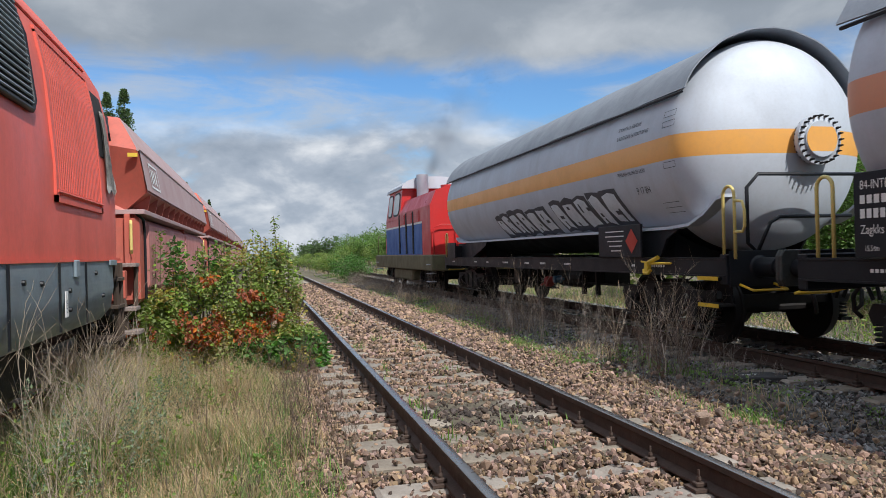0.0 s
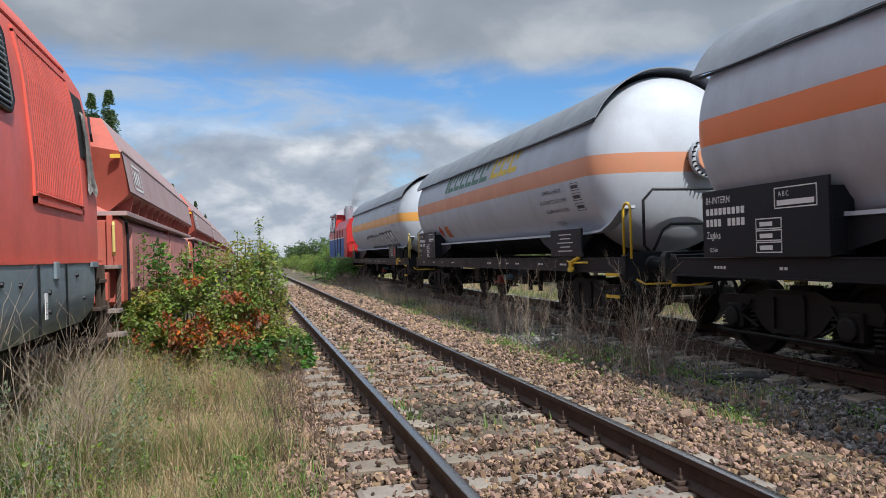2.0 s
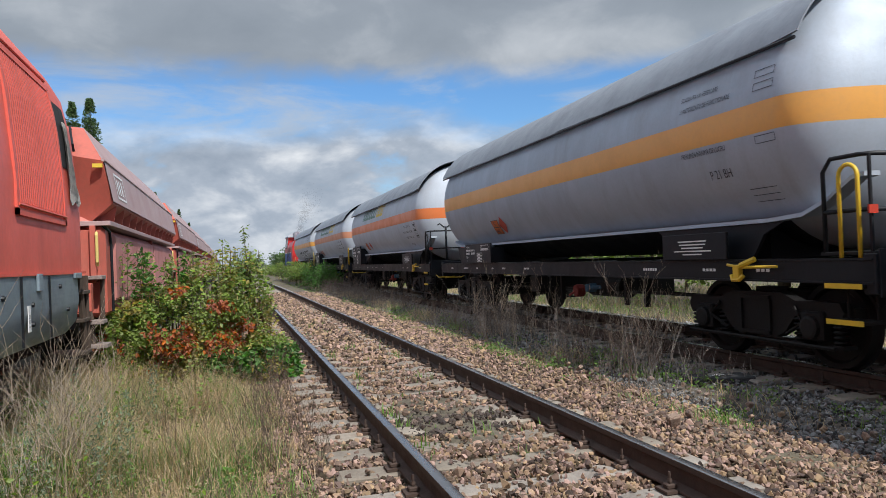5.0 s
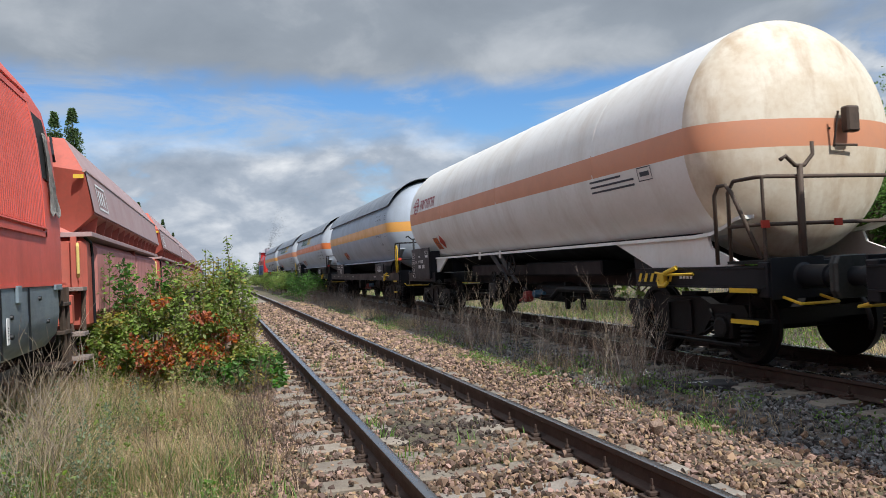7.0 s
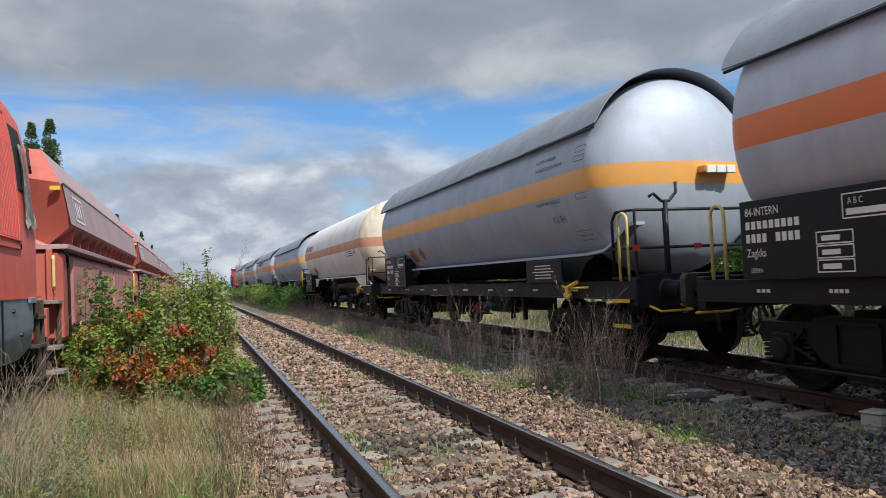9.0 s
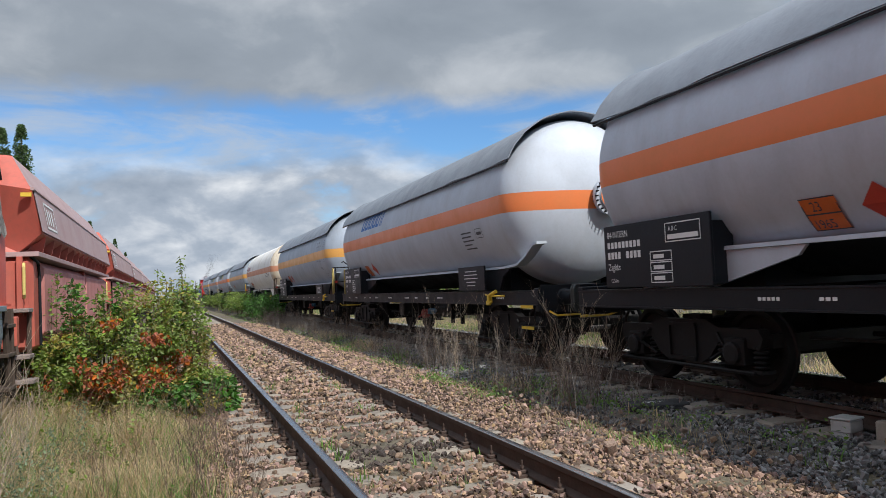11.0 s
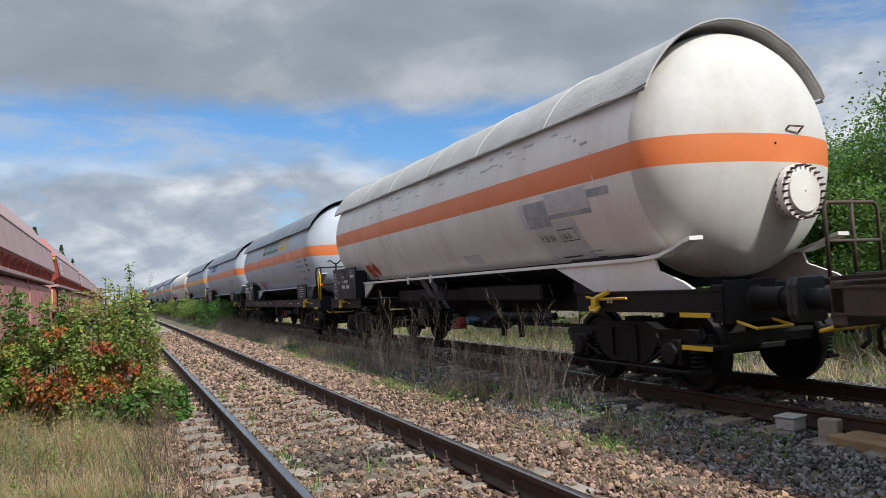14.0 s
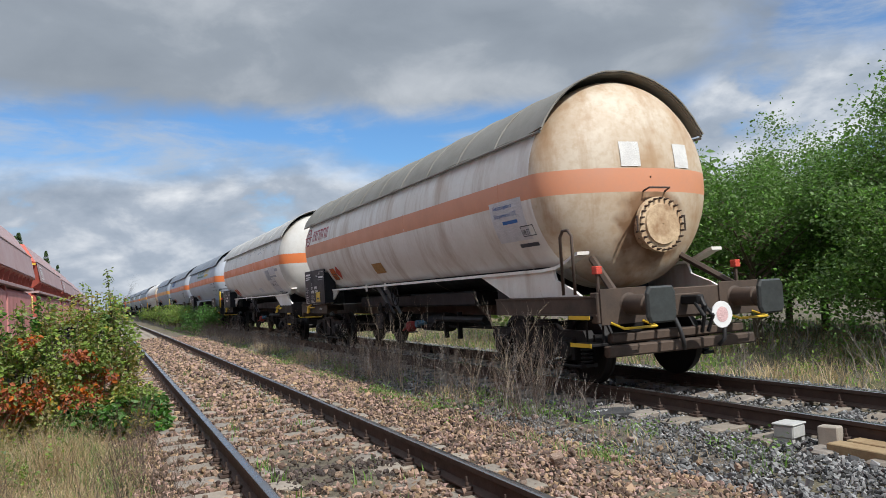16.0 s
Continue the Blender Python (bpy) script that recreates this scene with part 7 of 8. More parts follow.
blades("dry_grass", patch(42000, 36, (8.9, 20), (0, 70), lambda x, y: 0.35 + 0.65 * (x > 9.6), 0.4), M_STRAW, "dry grass beyond the train's track", "grass", 46, (0.08, 0.34), (0.007, 0.018), 1.6)
blades("green_grass", patch(26000, 37, (9.2, 20), (0, 80), lambda x, y: 1.0, 0.35), M_GRASS, "green grass beyond the train's track", "grass", 47, (0.08, 0.34), (0.008, 0.02), 1.5)
blades("dry_grass", patch(16000, 38, (-1.6, 60), (60, 330), lambda x, y: 1.0 if (x > 9 or -1.3 < x < 0.2 or 3.8 < x < 5.4) else 0.0, 0.05), M_STRAW, "far dry grass along the line", "grass", 48, (0.3, 0.7), (0.03, 0.08), 0.6)


def twig_weeds(name, spots, mat, seed, height, label, spread_k=0.55, depth=2, thick=0.0035):
    """Dead stalks that fork upwards, in thin three-sided rods."""
    rnd = random.Random(seed)
    verts, faces = [], []

    def stick(a, b, r0, r1):
        d = (b - a).normalized()
        u = d.orthogonal().normalized()
        w = d.cross(u)
        n = len(verts)
        for p, r in ((a, r0), (b, r1)):
            for k in range(3):
                t = 2.094 * k
                verts.append(p + (u * math.cos(t) + w * math.sin(t)) * r)
        for k in range(3):
            faces.append((n + k, n + (k + 1) % 3, n + 3 + (k + 1) % 3, n + 3 + k))

    def grow(p, d, ln, r, depth):
        a = p
        for k in range(3):
            d = (d + Vector((rnd.uniform(-1, 1), rnd.uniform(-1, 1), rnd.uniform(-0.3, 0.5))) * 0.16).normalized()
            b = a + d * ln / 3
            stick(a, b, r * (1 - 0.2 * k), r * (0.8 - 0.2 * k))
            if depth > 0 and rnd.random() < 0.85:
                for _ in range(rnd.randint(1, 2)):
                    side = Vector((rnd.uniform(-1, 1), rnd.uniform(-1, 1), rnd.uniform(0.3, 1.0))).normalized()
                    grow(b, (d * 0.6 + side * spread_k * 1.3).normalized(), ln * rnd.uniform(0.3, 0.55), r * 0.62, depth - 1)
            a = b

    for x, y, z, s in spots:
        for _ in range(rnd.randint(1, 3)):
            h = rnd.uniform(*height) * s
            lean = Vector((rnd.uniform(-1, 1) * spread_k * 0.6, rnd.uniform(-1, 1) * spread_k * 0.6, 1)).normalized()
            grow(Vector((x + rnd.uniform(-0.06, 0.06), y + rnd.uniform(-0.06, 0.06), z)), lean, h, thick, depth)
    return mesh_object(name, [tuple(v) for v in verts], faces, mat, None, label, "weeds", "stuff")


twig_weeds("dead_weeds", patch(16, 51, (-1.46, -0.8), (4.4, 8.4), lambda x, y: 1.0 if x < -0.15 * y else 0.0), M_TWIG, 61, (0.5, 0.95), "bleached dead branching weeds beside the locomotive", 0.8, thick=0.0042)
twig_weeds("dead_weeds", patch(42, 52, (-0.5, 0.75), (5.4, 10), lambda x, y: max(0, 1 - abs(x - 0.35) / 0.5)), M_TWIGDARK, 62, (0.25, 0.5), "brown dead weeds at the ballast edge", 0.45, thick=0.003)
twig_weeds("dead_weeds", patch(210, 53, (3.9, 5.9), (7.6, 40), lambda x, y: max(0.0, 1 - abs(x - 4.9) / 0.9), 0.4), M_TWIGDARK, 63, (0.35, 0.75), "brown dead weeds between the tracks", 0.4, thick=0.004)
twig_weeds("dead_weeds", patch(26, 54, (4.6, 5.7), (8.0, 17), lambda x, y: 1.0), M_TWIG, 64, (0.45, 0.95), "tall bleached dead stalks beside the train", 0.5, thick=0.0036)
twig_weeds("dead_weeds", patch(420, 55, (9.4, 14.5), (1, 34), lambda x, y: 1.0, 0.4), M_TWIGGREY, 65, (0.3, 0.75), "grey dead weeds beyond the train's track", 0.8, depth=1, thick=0.006)

twig_weeds("dead_weeds", patch(11, 56, (-1.46, -1.1), (3.9, 6.4), lambda x, y: 1.0), M_TWIG, 66, (0.55, 1.0), "pale dead branching stalks against the locomotive skirt", 0.7, thick=0.004)
twig_weeds("dead_weeds", verge_height(patch(150, 57, (-1.3, 0.5), (4.0, 10), left_verge, 0.9)), M_TWIGDARK, 67, (0.3, 0.8), "thin brown dead stems in the verge grass", 0.4, depth=1, thick=0.0026)
twig_weeds("dead_weeds", patch(760, 58, (3.8, 6.0), (7.0, 45), lambda x, y: max(0.0, 1 - abs(x - 4.95) / 1.0), 0.5), M_TWIGGREY, 68, (0.2, 0.55), "low grey-brown dead weeds between the tracks", 0.6, depth=1, thick=0.0036)
twig_weeds("dead_weeds", patch(60, 59, (4.3, 5.8), (7.4, 16), lambda x, y: 1.0, 0.6), M_TWIGGREY, 69, (0.4, 0.85), "tangled grey dead weeds beside the train", 0.7, thick=0.003)

twig_weeds("dry_stalks", verge_height(patch(330, 60, (-1.4, 0.5), (3.8, 10), left_verge, 0.7)), M_STRAW, 70, (0.3, 0.75), "tangled wiry straw stalks on the verge", 0.9, depth=1, thick=0.0024)


# ---- leaves ----
def leaf_cloud(pts, seed, size, fold=0.25, droop=0.0):
    """A diamond leaf with a folded midrib at each point."""
    rng = np.random.default_rng(seed)
    n = len(pts)
    p = np.array(pts)
    d = rng.normal(size=(n, 3))
    d[:, 2] = d[:, 2] * 0.5 - droop
    d /= np.linalg.norm(d, axis=1)[:, None]
    u = rng.normal(size=(n, 3)) + np.array([0, 0, 1.2])
    s = np.cross(d, u)
    s /= np.linalg.norm(s, axis=1)[:, None] + 1e-9
    up = np.cross(s, d)
    L = rng.uniform(*size, n)[:, None]
    v = np.empty((n, 6, 3))
    v[:, 0] = p
    v[:, 1] = p + d * L * 0.35 + s * L * 0.30 + up * L * fold * 0.3
    v[:, 2] = p + d * L * 0.35 - s * L * 0.30 + up * L * fold * 0.3
    v[:, 3] = p + d * L * 0.72 + s * L * 0.20 + up * L * fold * 0.1
    v[:, 4] = p + d * L * 0.72 - s * L * 0.20 + up * L * fold * 0.1
    v[:, 5] = p + d * L - up * L * 0.08
    i = np.arange(n)[:, None] * 6
    faces = (i + np.array([0, 1, 3, 5])).tolist() + (i + np.array([0, 5, 4, 2])).tolist()
    return v.reshape(-1, 3).tolist(), faces


def seed_heads():
    """Loose panicles of dry seed over the verge grass."""
    rnd = random.Random(12)
    pts = []
    for x, y, z, s in verge_height(patch(420, 40, (-2.2, 0.45), (3.6, 10), left_verge, 0.8)):
        h = rnd.uniform(0.4, 0.78) * s
        for _ in range(16):
            t = rnd.random()
            pts.append((x + rnd.gauss(0, 0.035), y + rnd.gauss(0, 0.035), z + h * (0.65 + 0.35 * t)))
    v, f = leaf_cloud(pts, 9, (0.008, 0.02), droop=0.3)
    mesh_object("seed_heads", v, f, M_STRAW, None, "loose dry seed heads above the verge grass", "grass", "stuff")
    pts = []
    for x, y, z, s in patch(60, 41, (-2.3, -0.2), (4.0, 8.5), left_verge, 0.8):
        h = rnd.uniform(0.35, 0.7)
        for k in range(46):
            t = rnd.random()
            pts.append((x + rnd.gauss(0, 0.07) * (1.1 - 0.6 * t), y + rnd.gauss(0, 0.07), z + h * t))
    v, f = leaf_cloud(pts, 10, (0.02, 0.045), droop=-0.4)
    mesh_object("leafy_weeds", v, f, M_LEAF, None, "low leafy green weeds on the verge", "weeds", "stuff")


def upright_weeds():
    """Feathery grey-green stalks and fresh green tufts rising through the dry grass."""
    rnd = random.Random(77)
    for name, count, xr, yr, hr, mat, label, size in (("leafy_weeds", 26, (-1.4, -0.75), (3.9, 7.5), (0.5, 0.95), M_GREYGREEN, "feathery grey-green upright weeds by the locomotive", (0.012, 0.032)),
                                                      ("leafy_weeds", 40, (-1.1, 0.45), (3.9, 7.5), (0.15, 0.42), M_GRASS, "fresh green tufts among the dry verge grass", (0.012, 0.035))):
        pts = []
        for x, y, z, s in patch(count, 90 + count, xr, yr, left_verge):
            h = rnd.uniform(*hr)
            lx, ly = rnd.uniform(-0.15, 0.15), rnd.uniform(-0.15, 0.15)
            for k in range(int(150 * h) + 20):
                t = rnd.random() ** 0.8
                g = 0.05 * (1.1 - t) + 0.012
                pts.append((x + lx * t + rnd.gauss(0, g), y + ly * t + rnd.gauss(0, g), z + h * t))
        v, f = leaf_cloud(pts, 300 + count, size, droop=-0.7)
        mesh_object(name, v, f, mat, None, label, "weeds", "stuff")


upright_weeds()
seed_heads()


def low_weeds():
    """Ground-hugging green weeds along the foot of the ballast."""
    rnd = random.Random(33)
    pts = []
    for x, y, z, s in patch(64, 42, (3.3, 6.0), (4.6, 30), lambda x, y: max(0.0, 1 - abs(x - 4.7) / 0.9) * max(0.0, noise.noise(Vector((x * 1.3, y * 0.9, 3))) * 2.0 + 0.05)):
        r = rnd.uniform(0.08, 0.2)
        for _ in range(60):
            pts.append((x + rnd.gauss(0, r), y + rnd.gauss(0, r), z + 0.03 + abs(rnd.gauss(0, 0.08))))
    v, f = leaf_cloud(pts, 20, (0.02, 0.055), droop=-0.5)
    mesh_object("leafy_weeds", v, f, M_GRASS, None, "low green weeds along the ballast edge", "weeds", "stuff")
    pts = []
    for x, y, z, s in patch(70, 43, (9.3, 14), (1, 30), lambda x, y: 1.0):
        r = rnd.uniform(0.15, 0.4)
        for _ in range(80):
            pts.append((x + rnd.gauss(0, r), y + rnd.gauss(0, r), z + 0.05 + abs(rnd.gauss(0, 0.2))))
    v, f = leaf_cloud(pts, 21, (0.035, 0.08), droop=-0.3)
    mesh_object("leafy_weeds", v, f, M_LEAF, None, "green weeds beyond the train's track", "weeds", "stuff")


low_weeds()


def roadside_bush():
    root = thing("bush", "leafy green bush with withered red-brown patches beside the siding", "bush")
    rnd = random.Random(8)
    green, dark, red, yellow, stems = [], [], [], [], bmesh.new()
    lobes = [((-1.0, 11.0, 0.25), (0.72, 0.8, 0.72)), ((-0.22, 11.0, 0.55), (0.66, 0.9, 1.0)), ((0.16, 10.9, 0.52), (0.40, 0.7, 0.98)), ((-1.5, 11.2, 0.15), (0.40, 0.7, 0.72)),
             ((0.34, 10.4, -0.05), (0.50, 0.6, 0.48)), ((-0.5, 10.4, 0.05), (1.0, 0.55, 0.52)), ((-0.7, 10.6, 0.55), (0.9, 0.5, 0.55))]
    for (cx, cy, cz), (rx, ry, rz) in lobes:
        for _ in range(6800):
            v = Vector((rnd.gauss(0, 1), rnd.gauss(0, 1), rnd.gauss(0, 1))).normalized() * rnd.uniform(0.70, 1.06)
            p = (cx + v.x * rx, cy + v.y * ry, cz + v.z * rz)
            if p[2] < -0.38 or noise.noise(Vector(p) * 3.2) < (-0.16 if p[2] < 0.5 else 0.02):
                continue
            a = noise.noise(Vector(p) * 1.5 + Vector((9, 2, 5)))
            front = p[1] < 10.9
            if front and ((((p[0] + 0.92) / 0.46) ** 2 + ((p[2] - 0.42) / 0.30) ** 2 < 1 and a > -0.10) or (((p[0] + 0.06) / 0.34) ** 2 + ((p[2] - 0.43 - 0.4 * (p[0] + 0.06)) / 0.19) ** 2 < 1)):
                (red if rnd.random() < 0.62 else green).append(p)
            elif front and p[2] > -0.1 and noise.noise(Vector(p) * 3.1) > 0.5:
                red.append(p)
            elif a > 0.04 and rnd.random() < 0.75 or rnd.random() < 0.10:
                yellow.append(p)
            # leaves low on the right-hand side take the deeper green
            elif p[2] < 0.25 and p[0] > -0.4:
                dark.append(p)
            else:
                green.append(p)
    # upright shoots above the crown
    more = [(rnd.uniform(-1.3, 0.35), rnd.uniform(10.5, 11.5), 0.6, rnd.uniform(1.1, 1.68), rnd.choice((green, green, yellow, dark))) for _ in range(38)]
    for x, y, z0, z1, col in more + list(((0.18, 11.2, 1.0, 1.93, green), (-0.12, 11.3, 0.9, 1.76, green), (0.02, 11.1, 0.9, 1.62, yellow), (-1.42, 11.2, 0.5, 1.75, green), (-1.55, 11.4, 0.5, 1.58, green),
                              (-1.25, 11.3, 0.5, 1.45, yellow), (-0.55, 11.4, 0.8, 1.5, green), (0.36, 11.0, 0.8, 1.55, green))):
        top = Vector((x + rnd.uniform(-0.06, 0.06), y, z1))
        rod(stems, [(x, y, -0.4), (x + rnd.uniform(-0.05, 0.05), y, z0), top], 0.01, 5, radii=[0.014, 0.008, 0.003])
        k = int((z1 - z0) / 0.018)
        for i in range(k):
            z = z0 + (z1 - z0) * i / k
            g = (0.19 if x < -1 else 0.14) * (1 - 0.6 * i / k)
            for _ in range(2):
                col.append((x + rnd.gauss(0, g * 0.55), y + rnd.gauss(0, g), z))
    for _ in range(40):
        x, y = rnd.uniform(-1.5, 0.5), rnd.uniform(10.7, 11.8)
        rod(stems, [(x * 0.8, y, -0.42), (x * 0.95, y + rnd.uniform(-0.1, 0.1), 0.2), (x + rnd.uniform(-0.2, 0.2), y + rnd.uniform(-0.2, 0.2), rnd.uniform(0.6, 1.1))], 0.01, 5, radii=[0.014, 0.009, 0.004])
    tagged(part("branchwork", stems, M_BARK, root), kind="stuff")
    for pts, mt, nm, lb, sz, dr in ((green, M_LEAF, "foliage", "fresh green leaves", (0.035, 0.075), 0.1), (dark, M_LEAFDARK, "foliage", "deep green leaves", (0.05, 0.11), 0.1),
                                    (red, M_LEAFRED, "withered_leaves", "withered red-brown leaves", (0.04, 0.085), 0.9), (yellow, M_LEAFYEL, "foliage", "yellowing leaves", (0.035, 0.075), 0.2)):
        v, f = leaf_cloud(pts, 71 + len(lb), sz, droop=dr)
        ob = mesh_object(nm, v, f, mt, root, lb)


roadside_bush()


def tree(name, label, height, spread_r, seed, leaves, leaf, mat, m, trunk_r=0.12, squat=0.35, group=""):
    """Tapered trunk, forked limbs and a crown of leaf clumps with gaps."""
    root = thing(name, label, "tree", group, m=m)
    rnd = random.Random(seed)
    bm = bmesh.new()
    tips = []
    rod(bm, [(0, 0, -0.3), (rnd.uniform(-0.1, 0.1), 0, height * 0.3), (rnd.uniform(-0.3, 0.3), rnd.uniform(-0.3, 0.3), height * 0.62)], trunk_r, 7, radii=[trunk_r, trunk_r * 0.75, trunk_r * 0.35])
    for k in range(30):
        a, h0 = rnd.uniform(0, 2 * math.pi), height * rnd.uniform(0.12, 0.6)
        r = spread_r * rnd.uniform(0.5, 1.0)
        tip = Vector((r * math.cos(a), r * math.sin(a), min(height, h0 + height * rnd.uniform(0.12, 0.45))))
        rod(bm, [(0, 0, h0), (tip.x * 0.5, tip.y * 0.5, (h0 + tip.z) / 2 + 0.1), tip], 0.03, 5, radii=[trunk_r * 0.4, trunk_r * 0.22, 0.008])
        tips.append(tip)
        for _ in range(3):
            tips.append(tip + Vector((rnd.gauss(0, 1), rnd.gauss(0, 1), rnd.gauss(0, 0.8))) * spread_r * 0.28)
    tips.append(Vector((0, 0, height * 0.92)))
    part("trunk", bm, M_BARK, root)
    pts = []
    for _ in range(leaves):
        t = rnd.choice(tips)
        q = rnd.gauss(0, 1)
        p = t + Vector((rnd.gauss(0, 1), rnd.gauss(0, 1), rnd.gauss(0, 0.75))) * spread_r * 0.14
        if p.z > 0.05:
            pts.append(tuple(p))
    v, f = leaf_cloud(pts, seed + 3, leaf, droop=0.25)
    mesh_object("crown", v, f, mat, root)
    return root


TREE_LABEL = "bushy deciduous tree with dense green foliage"
t1 = tree("tree", TREE_LABEL, 4.9, 2.5, 81, 38000, (0.055, 0.115), M_TREE, pose(16.6, 10.5, -0.2), group="trees behind the line")
t2 = tree("tree", TREE_LABEL, 3.9, 2.3, 82, 32000, (0.055, 0.115), M_TREE, pose(14.6, 13.5, -0.2), group="trees behind the line")
t3 = tree("tree", "sprawling green shrub behind the line", 3.0, 2.0, 83, 26000, (0.055, 0.11), M_TREE, pose(14.2, 8.6, -0.2), 0.07, group="trees behind the line")
rnd = random.Random(99)
for k in range(8):
    copy_thing((t1, t2, t3)[k % 3], pose(17.2 + rnd.uniform(-1, 2.5), 2.0 + k * 2.1, -0.2, 0, 0, rnd.uniform(0, 360)))
m1 = tree("tree", TREE_LABEL, 4.6, 2.2, 87, 3600, (0.14, 0.28), M_TREE, pose(14.5, 17, -0.25), group="trees behind the line")
m2 = tree("tree", "sprawling green shrub behind the line", 3.0, 2.0, 88, 3000, (0.13, 0.26), M_LEAF, pose(13.0, 21, -0.25), 0.07, group="trees behind the line")
for k in range(26):
    y = 19 + k * 5.2 + rnd.uniform(-2, 2)
    copy_thing((m1, m2)[k % 2], pose(13.6 + rnd.uniform(-0.6, 3.5) + y * 0.01, y, -0.25, 0, 0, rnd.uniform(0, 360)))
# low shrubs near the train's track ahead
sh = tree("shrub", "low dark green shrub between the tracks", 1.5, 0.85, 84, 2600, (0.06, 0.12), M_LEAFDARK, pose(5.0, 47.5, -0.35), 0.03, group="shrubs along the line")
sh2 = tree("shrub", "low light green shrub between the tracks", 1.8, 0.8, 85, 2400, (0.06, 0.12), M_LEAF, pose(4.6, 58, -0.35), 0.03, group="shrubs along the line")
for x, y, q in ((4.3, 72, 1), (5.1, 66, 0), (4.2, 90, 1), (4.6, 105, 0), (-0.6, 120, 1), (4.9, 41, 0), (4.5, 53, 1)):
    copy_thing((sh, sh2)[q], pose(x, y, -0.35, 0, 0, y * 7))

# far trees closing the view
far = tree("tree", "distant tree in hazy green leaf", 4.6, 3.4, 86, 1900, (0.35, 0.7), M_TREEFAR, pose(14, 170, -0.3), 0.18, group="distant trees")
for k in range(46):
    a = rnd.uniform(-1, 1)
    y = rnd.uniform(230, 420)
    x = rnd.uniform(-120, 190)
    if -8 < x - track_x(2, y) < 9 and y < 330:
        x += 26
    copy_thing(far, pose(x, y, -0.3, 0, 0, rnd.uniform(0, 360)))
for k in range(16):
    copy_thing(far, pose(-16 - rnd.uniform(0, 10), 60 + k * 12, -0.5, 0, 0, rnd.uniform(0, 360)))


def poplar(label, height, seed, m):
    root = thing("poplar", label, "tree", "poplars", m=m)
    rnd = random.Random(seed)
    bm = bmesh.new()
    rod(bm, [(0, 0, -0.3), (0.1, 0, height * 0.5), (0, 0, height * 0.96)], 0.2, 7, radii=[0.24, 0.14, 0.03])
    part("trunk", bm, M_BARK, root)
    pts = []
    for _ in range(9500):
        t = rnd.random() ** 0.8
        z = height * (0.15 + 0.85 * t)
        r = height * 0.052 * math.sin(math.pi * min(1, 0.16 + 0.84 * t)) ** 0.6 + 0.1
        a = rnd.uniform(0, 2 * math.pi)
        q = r * rnd.uniform(0.3, 1.1)
        p = Vector((q * math.cos(a), q * math.sin(a), z))
        if noise.noise(p * 0.8) > -0.42:
            pts.append(tuple(p))
    v, f = leaf_cloud(pts, seed, (0.14, 0.30))
    mesh_object("crown", v, f, M_TREEFAR, root)
    return root


p1 = poplar("tall slim dark green poplar", 20.0, 91, pose(-14.0, 84, -0.5))
copy_thing(p1, pose(-15.9, 85, -0.7, 0, 0, 80))
for x, y in ((-17.5, 185), (-19.0, 192), (-16, 240), (-17, 310)):
    copy_thing(p1, pose(x, y, -0.5, 0, 0, y))


# ---- distant platform canopy ----
def canopy():
    root = thing("platform_canopy", "distant grey-blue platform canopy on thin posts", "shelter", m=pose(-5.5, 175, -0.4))
    bm = bmesh.new()
    box(bm, -2.2, 2.2, 0, 22, 3.1, 3.5, 0.05)
    part("roof", bm, M_BLUEGREY, root)
    for k in range(5):
        bm = bmesh.new()
        box(bm, 1.7, 1.9, 0.5 + k * 5, 0.7 + k * 5, 0, 3.1)
        part("post", bm, M_SILVER, root)


canopy()


# ---- small things on the ground ----
def ground_box():
    root = thing("junction_box", "small pale grey concrete cable box on the ballast", "cable box", m=pose(5.82, 5.12, -0.21, 0, 0, 12))
    bm = bmesh.new()
    box(bm, -0.11, 0.11, -0.095, 0.095, 0.04, 0.155, 0.012)
    part("housing", bm, material_once("pale_concrete", (0.42, 0.42, 0.40), rough=0.9, bump=0.01), root)
    bm = bmesh.new()
    box(bm, -0.12, 0.12, -0.105, 0.105, 0.155, 0.175, 0.008)
    part("lid", bm, material_once("pale_concrete", (0.42, 0.42, 0.40)), root)
    for x in (-0.08, 0.08):
        bm = bmesh.new()
        box(bm, x - 0.025, x + 0.025, -0.08, 0.08, -0.05, 0.04)
        part("foot", bm, material_once("pale_concrete", (0.42, 0.42, 0.40)), root)


ground_box()


def marker_slab():
    root = thing("marker_slab", "dark flat slab with worn white letters on the ballast", "slab", m=pose(5.35, 7.35, -0.20, 0, 0, -16))
    bm = bmesh.new()
    box(bm, -0.36, 0.36, -0.17, 0.17, -0.08, 0.05, 0.015)
    part("slab", bm, material_once("tarred_concrete", (0.05, 0.05, 0.052), rough=0.85, bump=0.01), root)
    me = text_mesh("DST", 0.15)
    for v in me.vertices:
        v.co = (v.co.x - 0.17, v.co.y * 0.8 - 0.05, 0.053)
    me.materials.append(M_LETTER)
    t = new("writing", me)
    t.parent = root


marker_slab()


def crossing_boards():
    root = thing("crossing_boards", "weathered wooden boards laid along the outer side of the rail", "boards", m=pose(5.86, 4.14, -0.19))
    wood = material_once("weathered_board", (0.31, 0.225, 0.12), rough=0.85, dark=(0.2, 0.12, 0.06), scale=5, fine=40, amount=0.6, bump=0.01, streak=(0.2, 0.13, 0.07), streak_scale=(30, 2, 30))
    for k in range(2):
        bm = bmesh.new()
        box(bm, -0.17 + 0.185 * k, 0.005 + 0.185 * k, -1.3, 0.50 - 0.05 * k, -0.07, 0.06 + 0.008 * k, 0.008)
        part("board", bm, wood, root)


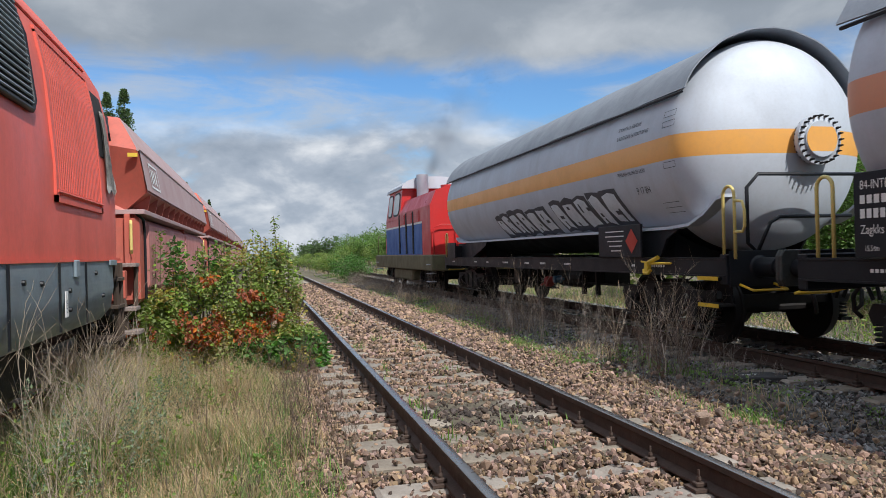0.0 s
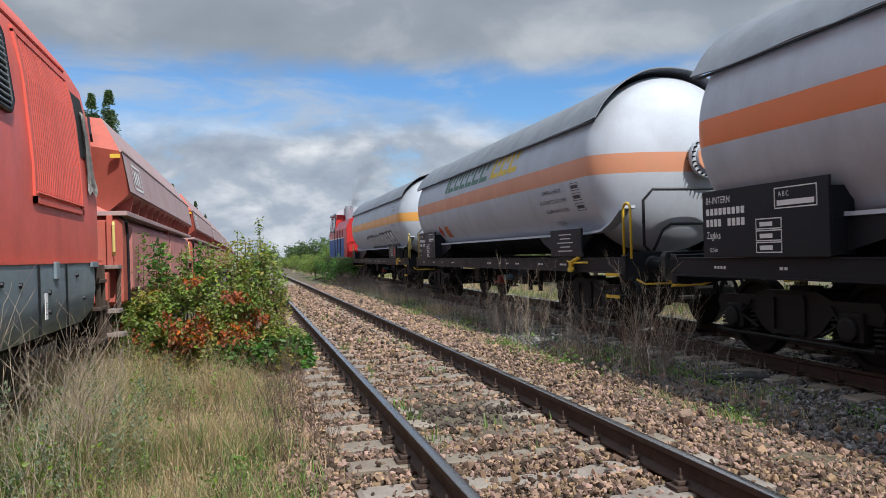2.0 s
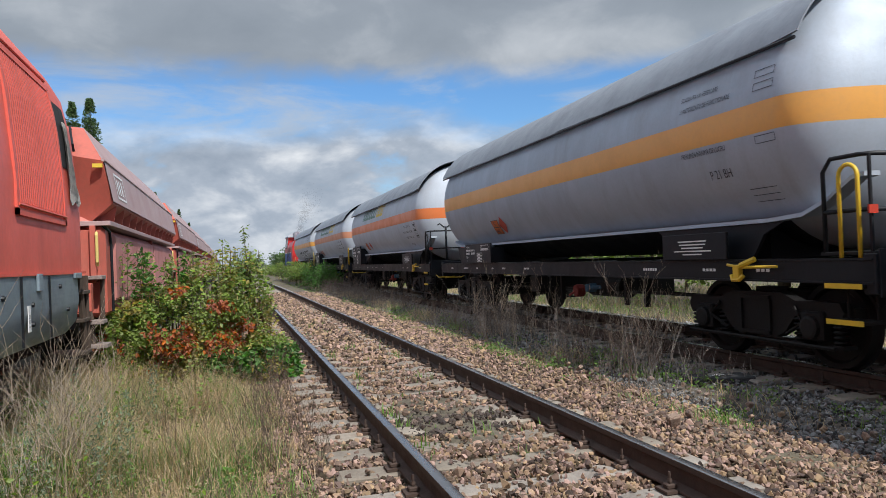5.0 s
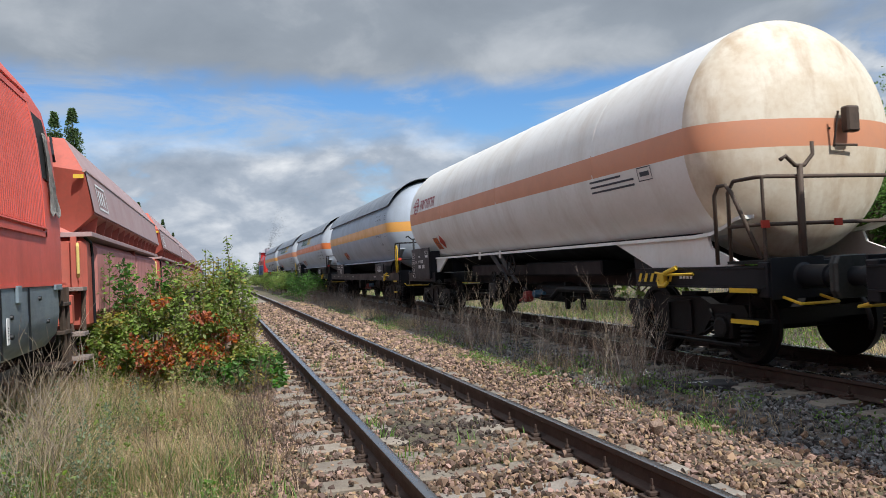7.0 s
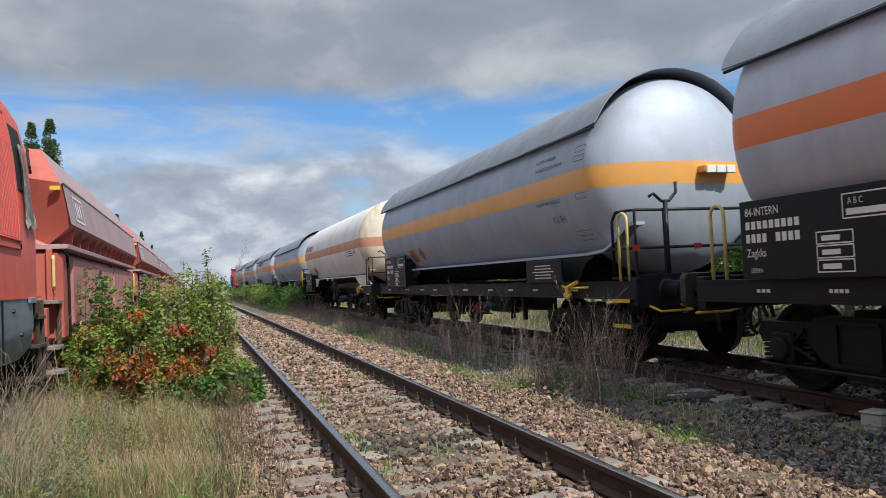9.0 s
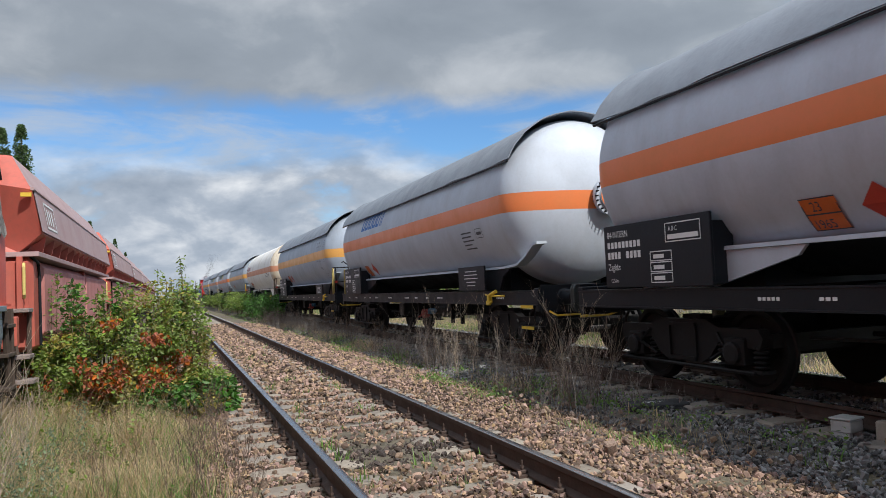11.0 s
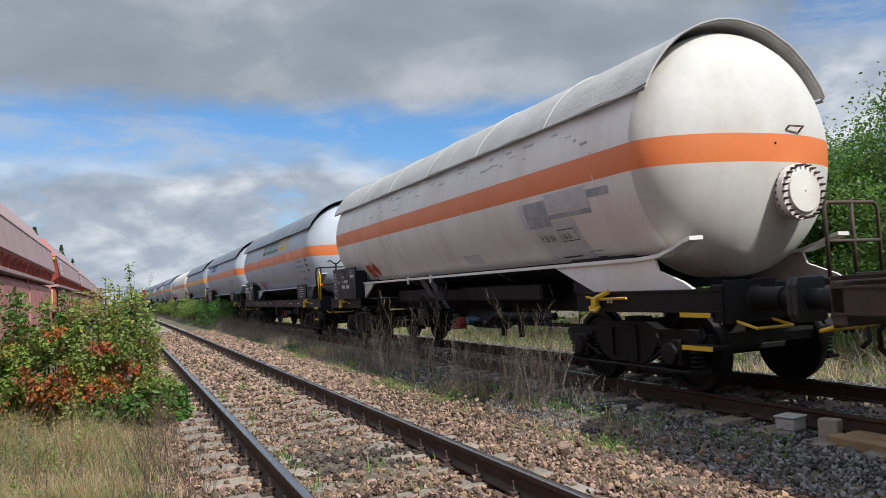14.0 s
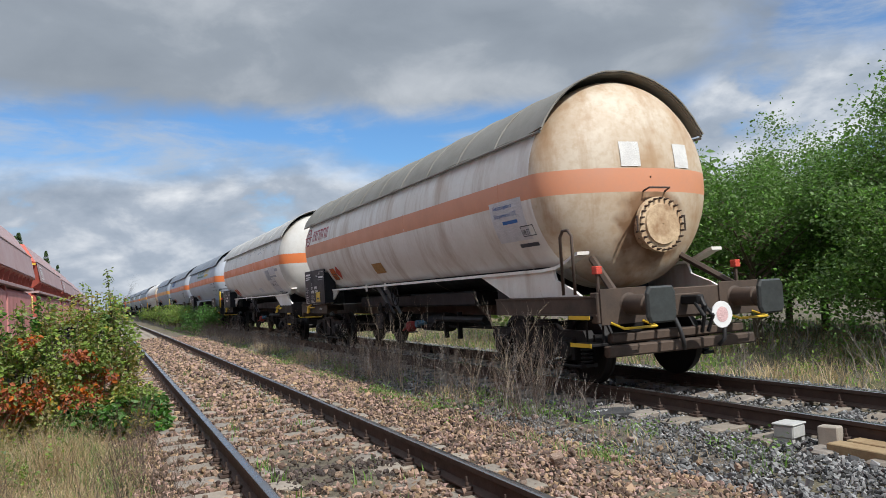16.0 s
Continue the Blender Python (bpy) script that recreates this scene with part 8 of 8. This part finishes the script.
def concrete_block():
    root = thing("concrete_block", "rough grey-brown concrete block standing beside the rail", "block", m=pose(5.90, 4.76, -0.22, 0, 4, 20))
    bm = bmesh.new()
    box(bm, -0.075, 0.075, -0.085, 0.085, -0.06, 0.19, 0.012)
    part("block_body", bm, material_once("rough_concrete", (0.33, 0.29, 0.24), rough=0.9, bump=0.01), root)


concrete_block()
crossing_boards()


# ---- exhaust over the locomotive ----
def exhaust_smoke():
    root = thing("exhaust_smoke", "thin dark exhaust smoke drifting back from the locomotive", "smoke")
    soot = material_once("soot", (0.035, 0.033, 0.032), rough=1.0, bump=0.0)
    rnd = random.Random(17)
    for k in range(8):
        t = (k + 0.5) / 8
        pts = []
        for _ in range(6500):
            u = t + rnd.uniform(-0.09, 0.09)
            g = 0.10 + 0.42 * u
            p = Vector((-0.4 + 1.0 * u + rnd.gauss(0, g), 5.9 - 4.4 * u + rnd.gauss(0, g * 1.2), 4.15 + 3.3 * max(u, 0) ** 0.9 + rnd.gauss(0, g)))
            if noise.noise(p * 1.1) > rnd.uniform(-0.5, 0.35):
                pts.append(tuple(p))
        v, f = leaf_cloud(pts, 200 + k, (0.006, 0.014))
        mesh_object("puff", v, f, soot, root, kind="stuff")
    return root


SMOKE = exhaust_smoke()


# ---- what moves ----
def motions():
    # the train starts a little ahead of an even pace, falls back, then gains
    gain = ((0, 0.95), (2, 0.80), (4, 0.50), (6, 0.19), (8, -0.09), (10, -0.31), (11, -0.37), (12.5, -0.35), (14.2, -0.20), (16, 0.0))
    times = [t for t, _ in gain]
    ahead = dict(gain)
    for ob, y in TRAIN + [(LOCO, LOCO_REAR), (SMOKE, LOCO_REAR)]:
        rows = []
        for t in times:
            yy = y + SPEED * t + ahead[t]
            rows.append((t, pose(track_x(X_TRAIN, yy), yy, 0, 0, 0, -math.degrees(math.atan(BEND * yy)))))
        walk(ob, rows)
    # wheels roll with the train
    n = 16 * 15
    spin = math.degrees(8.86 / 0.46) / 15
    turns = [(k / 15, k * spin) for k in range(n + 1)]
    for w, ax in WHEELSETS:
        walk(w, [(t, pose(0, ax, 0.46, -(a % 360.0))) for t, a in turns])


motions()
